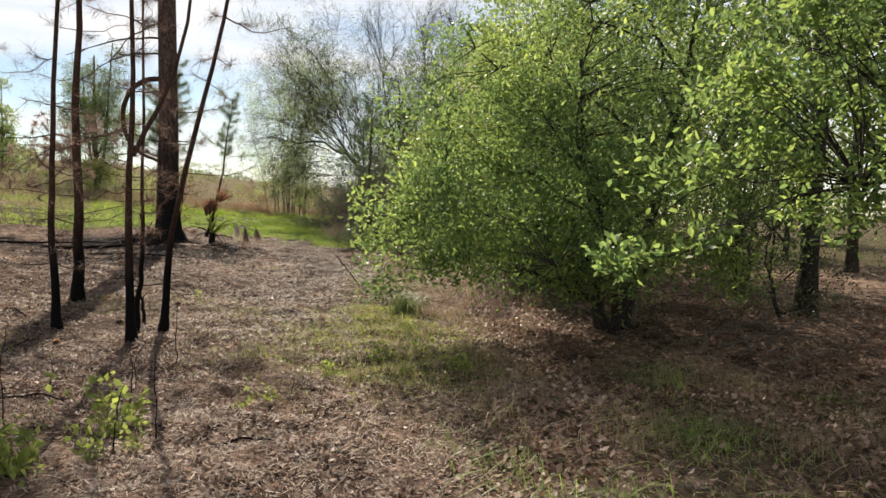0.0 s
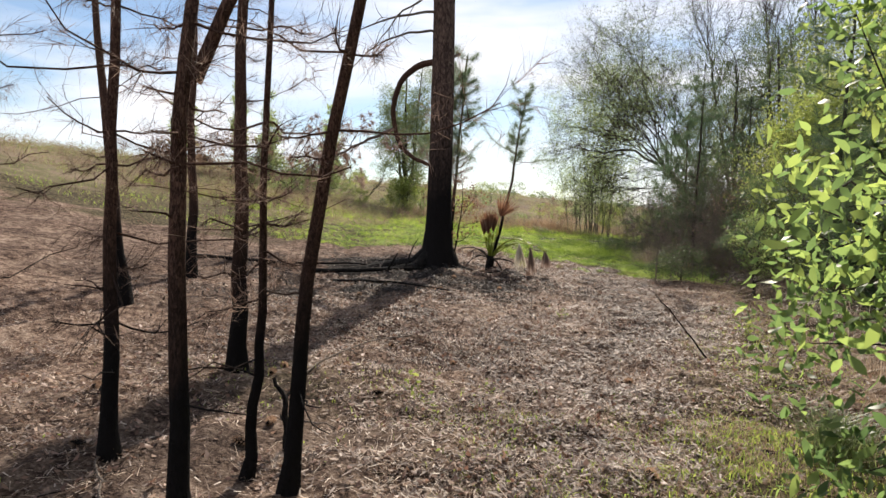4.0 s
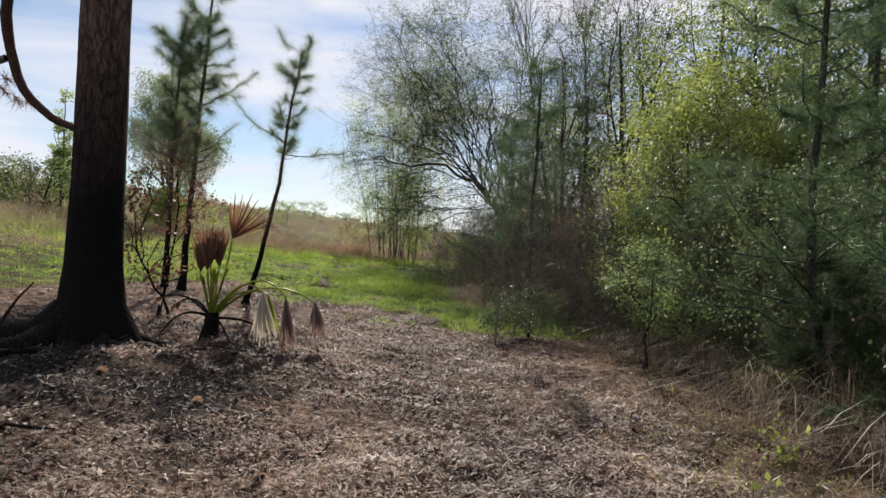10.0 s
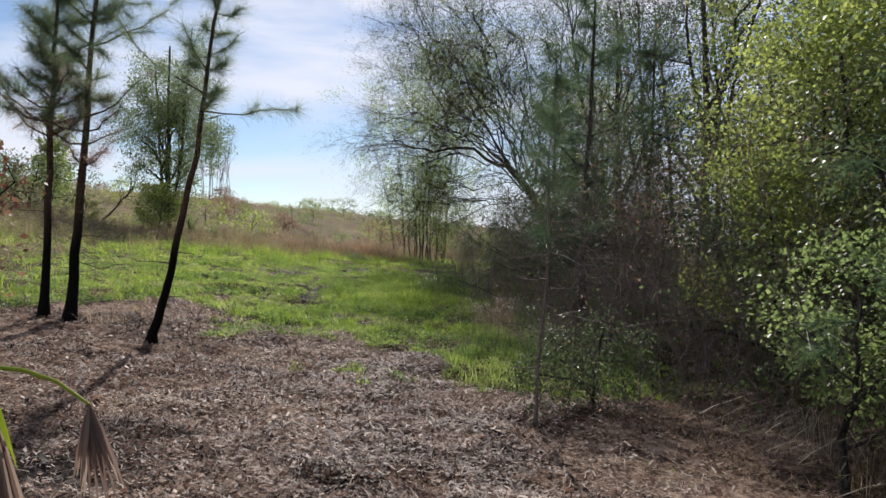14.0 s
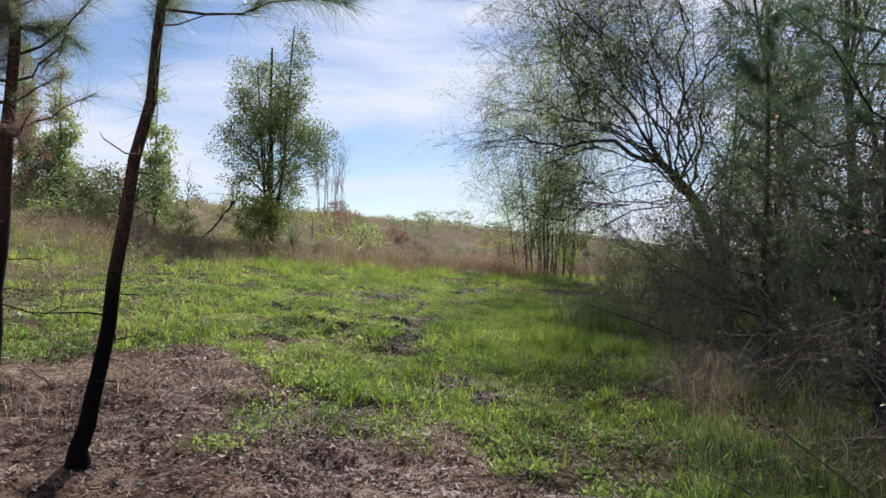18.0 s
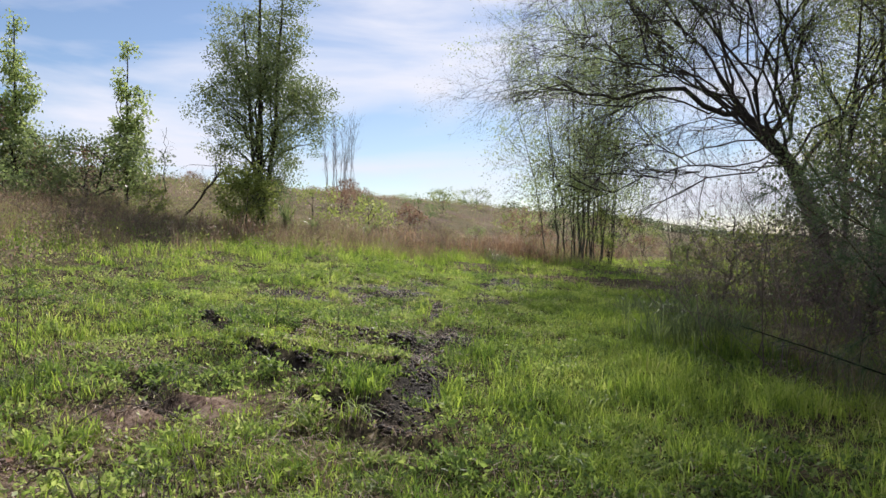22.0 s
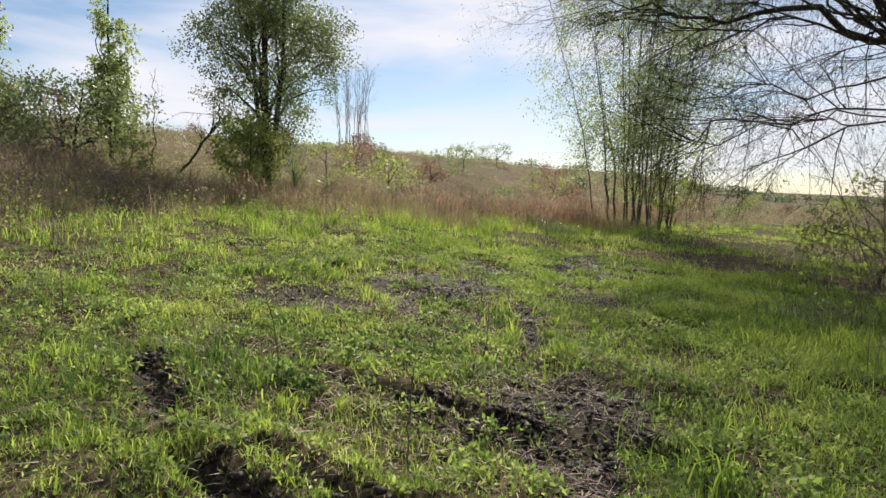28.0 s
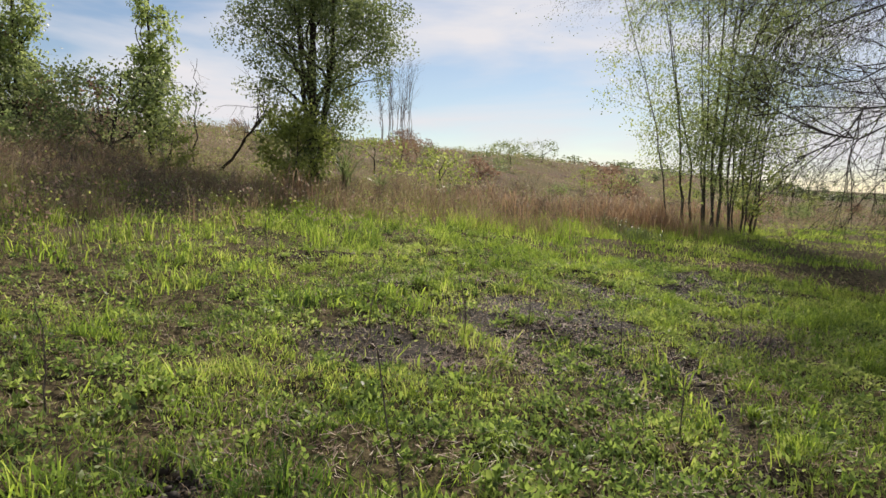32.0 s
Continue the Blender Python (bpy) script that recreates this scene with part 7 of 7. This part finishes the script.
for k, (cx, cy, hh) in enumerate(((-23.6, 36.8, 1.3), (-22.2, 36.2, 0.9), (-25.4, 36.0, 1.1), (-20.5, 35.0, 0.8))):
    brush(cx, cy, hh, 18, 1600 + k, "leaf_brown", 160, "bare pinkish-grey brush in the field", 0.6, "dead_wood")
leafy_tree("yellow_green_shrub", -23.1, 37.0, [([(0, 0, 0), (0.02, 0, 0.5), (0.05, 0, 1.1)], 0.02)], [((0, 0, 0.8), (0.5, 0.5, 0.5))], 30, 30, 0.08, "leaf_yellow", "grey_bark", "small yellow-green shrub in the brown field", "shrub", 1610, template=FLAT, spread=0.13, limbs=4, twig=0.005)
leafy_tree("yellow_green_shrub", -21.9, 40.1, [([(0, 0, 0), (0.02, 0, 0.7), (0.05, 0, 1.9)], 0.03)], [((0, 0, 1.2), (1.1, 0.9, 0.9)), ((-0.2, 0, 2.0), (0.7, 0.7, 0.6))], 100, 40, 0.10, "leaf_yellow", "grey_bark", "bright green shrub at the foot of the field tree", "shrub", 1611, template=FLAT, spread=0.2, limbs=5, twig=0.006)
leafy_tree("sapling", -11.2, 50.2, [([(0, 0, 0), (0.05, 0, 1.0), (0.2, 0, 2.6)], 0.03)], [((0.1, 0, 1.6), (0.9, 0.8, 1.1))], 46, 26, 0.11, "leaf_yellow", "grey_bark", "small leafy sapling beside the clump", "tree", 1612, template=FLAT, spread=0.2, limbs=6, twig=0.006)
for k, (cx, cy, ch) in enumerate(((-21.4, 41.6, 1.5), (-20.6, 42.2, 0.9), (-19.2, 43.8, 0.8))):
    dry_clump(cx, cy, 70, ch, 1620 + k, "leaf_mid", "spiky yucca with stiff sword leaves", 0.75, 0.05, (0, 0), 0.016)


# ---- pine cones ----
def pine_cone(x, y):
    ob = thing("pine_cone", x, y, gz(x, y) + 0.025, "open brown pine cone lying on the litter", "pine cone", "pine cones")
    rng = np.random.default_rng(1700)
    s = np.linspace(0, 1, 7)
    core = np.stack([s * 0.085 - 0.042, 0 * s, 0 * s], 1)
    part("core", mesh_of("core", *tubes([(core, 0.016 * np.sin(0.4 + s * 2.5) + 0.002)], 7), "char_wood", True), ob)
    P, R = [], []
    for k in range(46):
        a, q = k * 2.4, k / 45
        rad = 0.013 * math.sin(0.5 + q * 2.3)
        P.append((q * 0.08 - 0.04, math.cos(a) * rad, math.sin(a) * rad))
        d = np.array([0.35, math.cos(a), math.sin(a)])
        d /= np.linalg.norm(d)
        sd = np.array([0, -math.sin(a), math.cos(a)])
        R.append([sd, d, np.cross(sd, d)])
    part("scales", mesh_of("scales", *scatter(LEAF, np.array(P), np.array(R), np.full(46, 0.026)), "leaf_brown"), ob, kind="stuff")
    return ob


cone = pine_cone(-3.1, 12.6)
for k in range(34):
    cy = _rng.uniform(6, 19)
    cx = walk_x(cy) + _rng.normal(-1.6, 1.5)
    copy_thing(cone, pose(cx, cy, gz(cx, cy) + 0.022, _rng.uniform(0, 360), _rng.uniform(-20, 20), _rng.uniform(0, 360)) @ Matrix.Scale(_rng.uniform(0.8, 1.3), 4))


# ---- clods and trampled straw on the mud ----
def on_mud(n, ruts=True):
    c = [(ax + (bx - ax) * 0.5, ay + (by - ay) * 0.5, abs(bx - ax) * 0.5 + w * 1.5, abs(by - ay) * 0.5 + w * 1.5) for ax, ay, bx, by, w, _ in RUTS if ruts] + [(cx, cy, rx * 1.2, ry * 1.2) for cx, cy, rx, ry in MUD]
    k = RNG.integers(len(c), size=n)
    c = np.array(c)[k]
    x, y = c[:, 0] + RNG.uniform(-1, 1, n) * c[:, 2], c[:, 1] + RNG.uniform(-1, 1, n) * c[:, 3]
    q = RNG.random(n) < mud_of(x, y)
    return x[q], y[q]


OCTA = (np.array([[1, 0, 0], [-0.9, 0.1, 0], [0, 1, 0.1], [0.1, -0.8, 0], [0, 0.1, 0.7], [0, 0, -0.6]]), np.array([[0, 2, 4], [2, 1, 4], [1, 3, 4], [3, 0, 4], [2, 0, 5], [1, 2, 5], [3, 1, 5], [0, 3, 5]]))
x, y = on_mud(16000)
P = np.stack([x, y, height(x, y) + 0.004], 1)
stuff("mud_clods", *scatter(OCTA, P, flat_frames(RNG, len(P), 0.4), RNG.uniform(0.008, 0.05, len(P)) * RNG.uniform(0.4, 1.0, len(P))), "char_grass", "dark crumbled clods of churned mud", "clods")
x, y = on_mud(42000, False)
P = np.stack([x, y, height(x, y) + RNG.uniform(0.003, 0.02, len(x))], 1)
stuff("straw_litter", *scatter(STRAW, P, flat_frames(RNG, len(P), 0.3), RNG.uniform(0.02, 0.08, len(P))), "straw", "trampled straw on the mud", "litter")
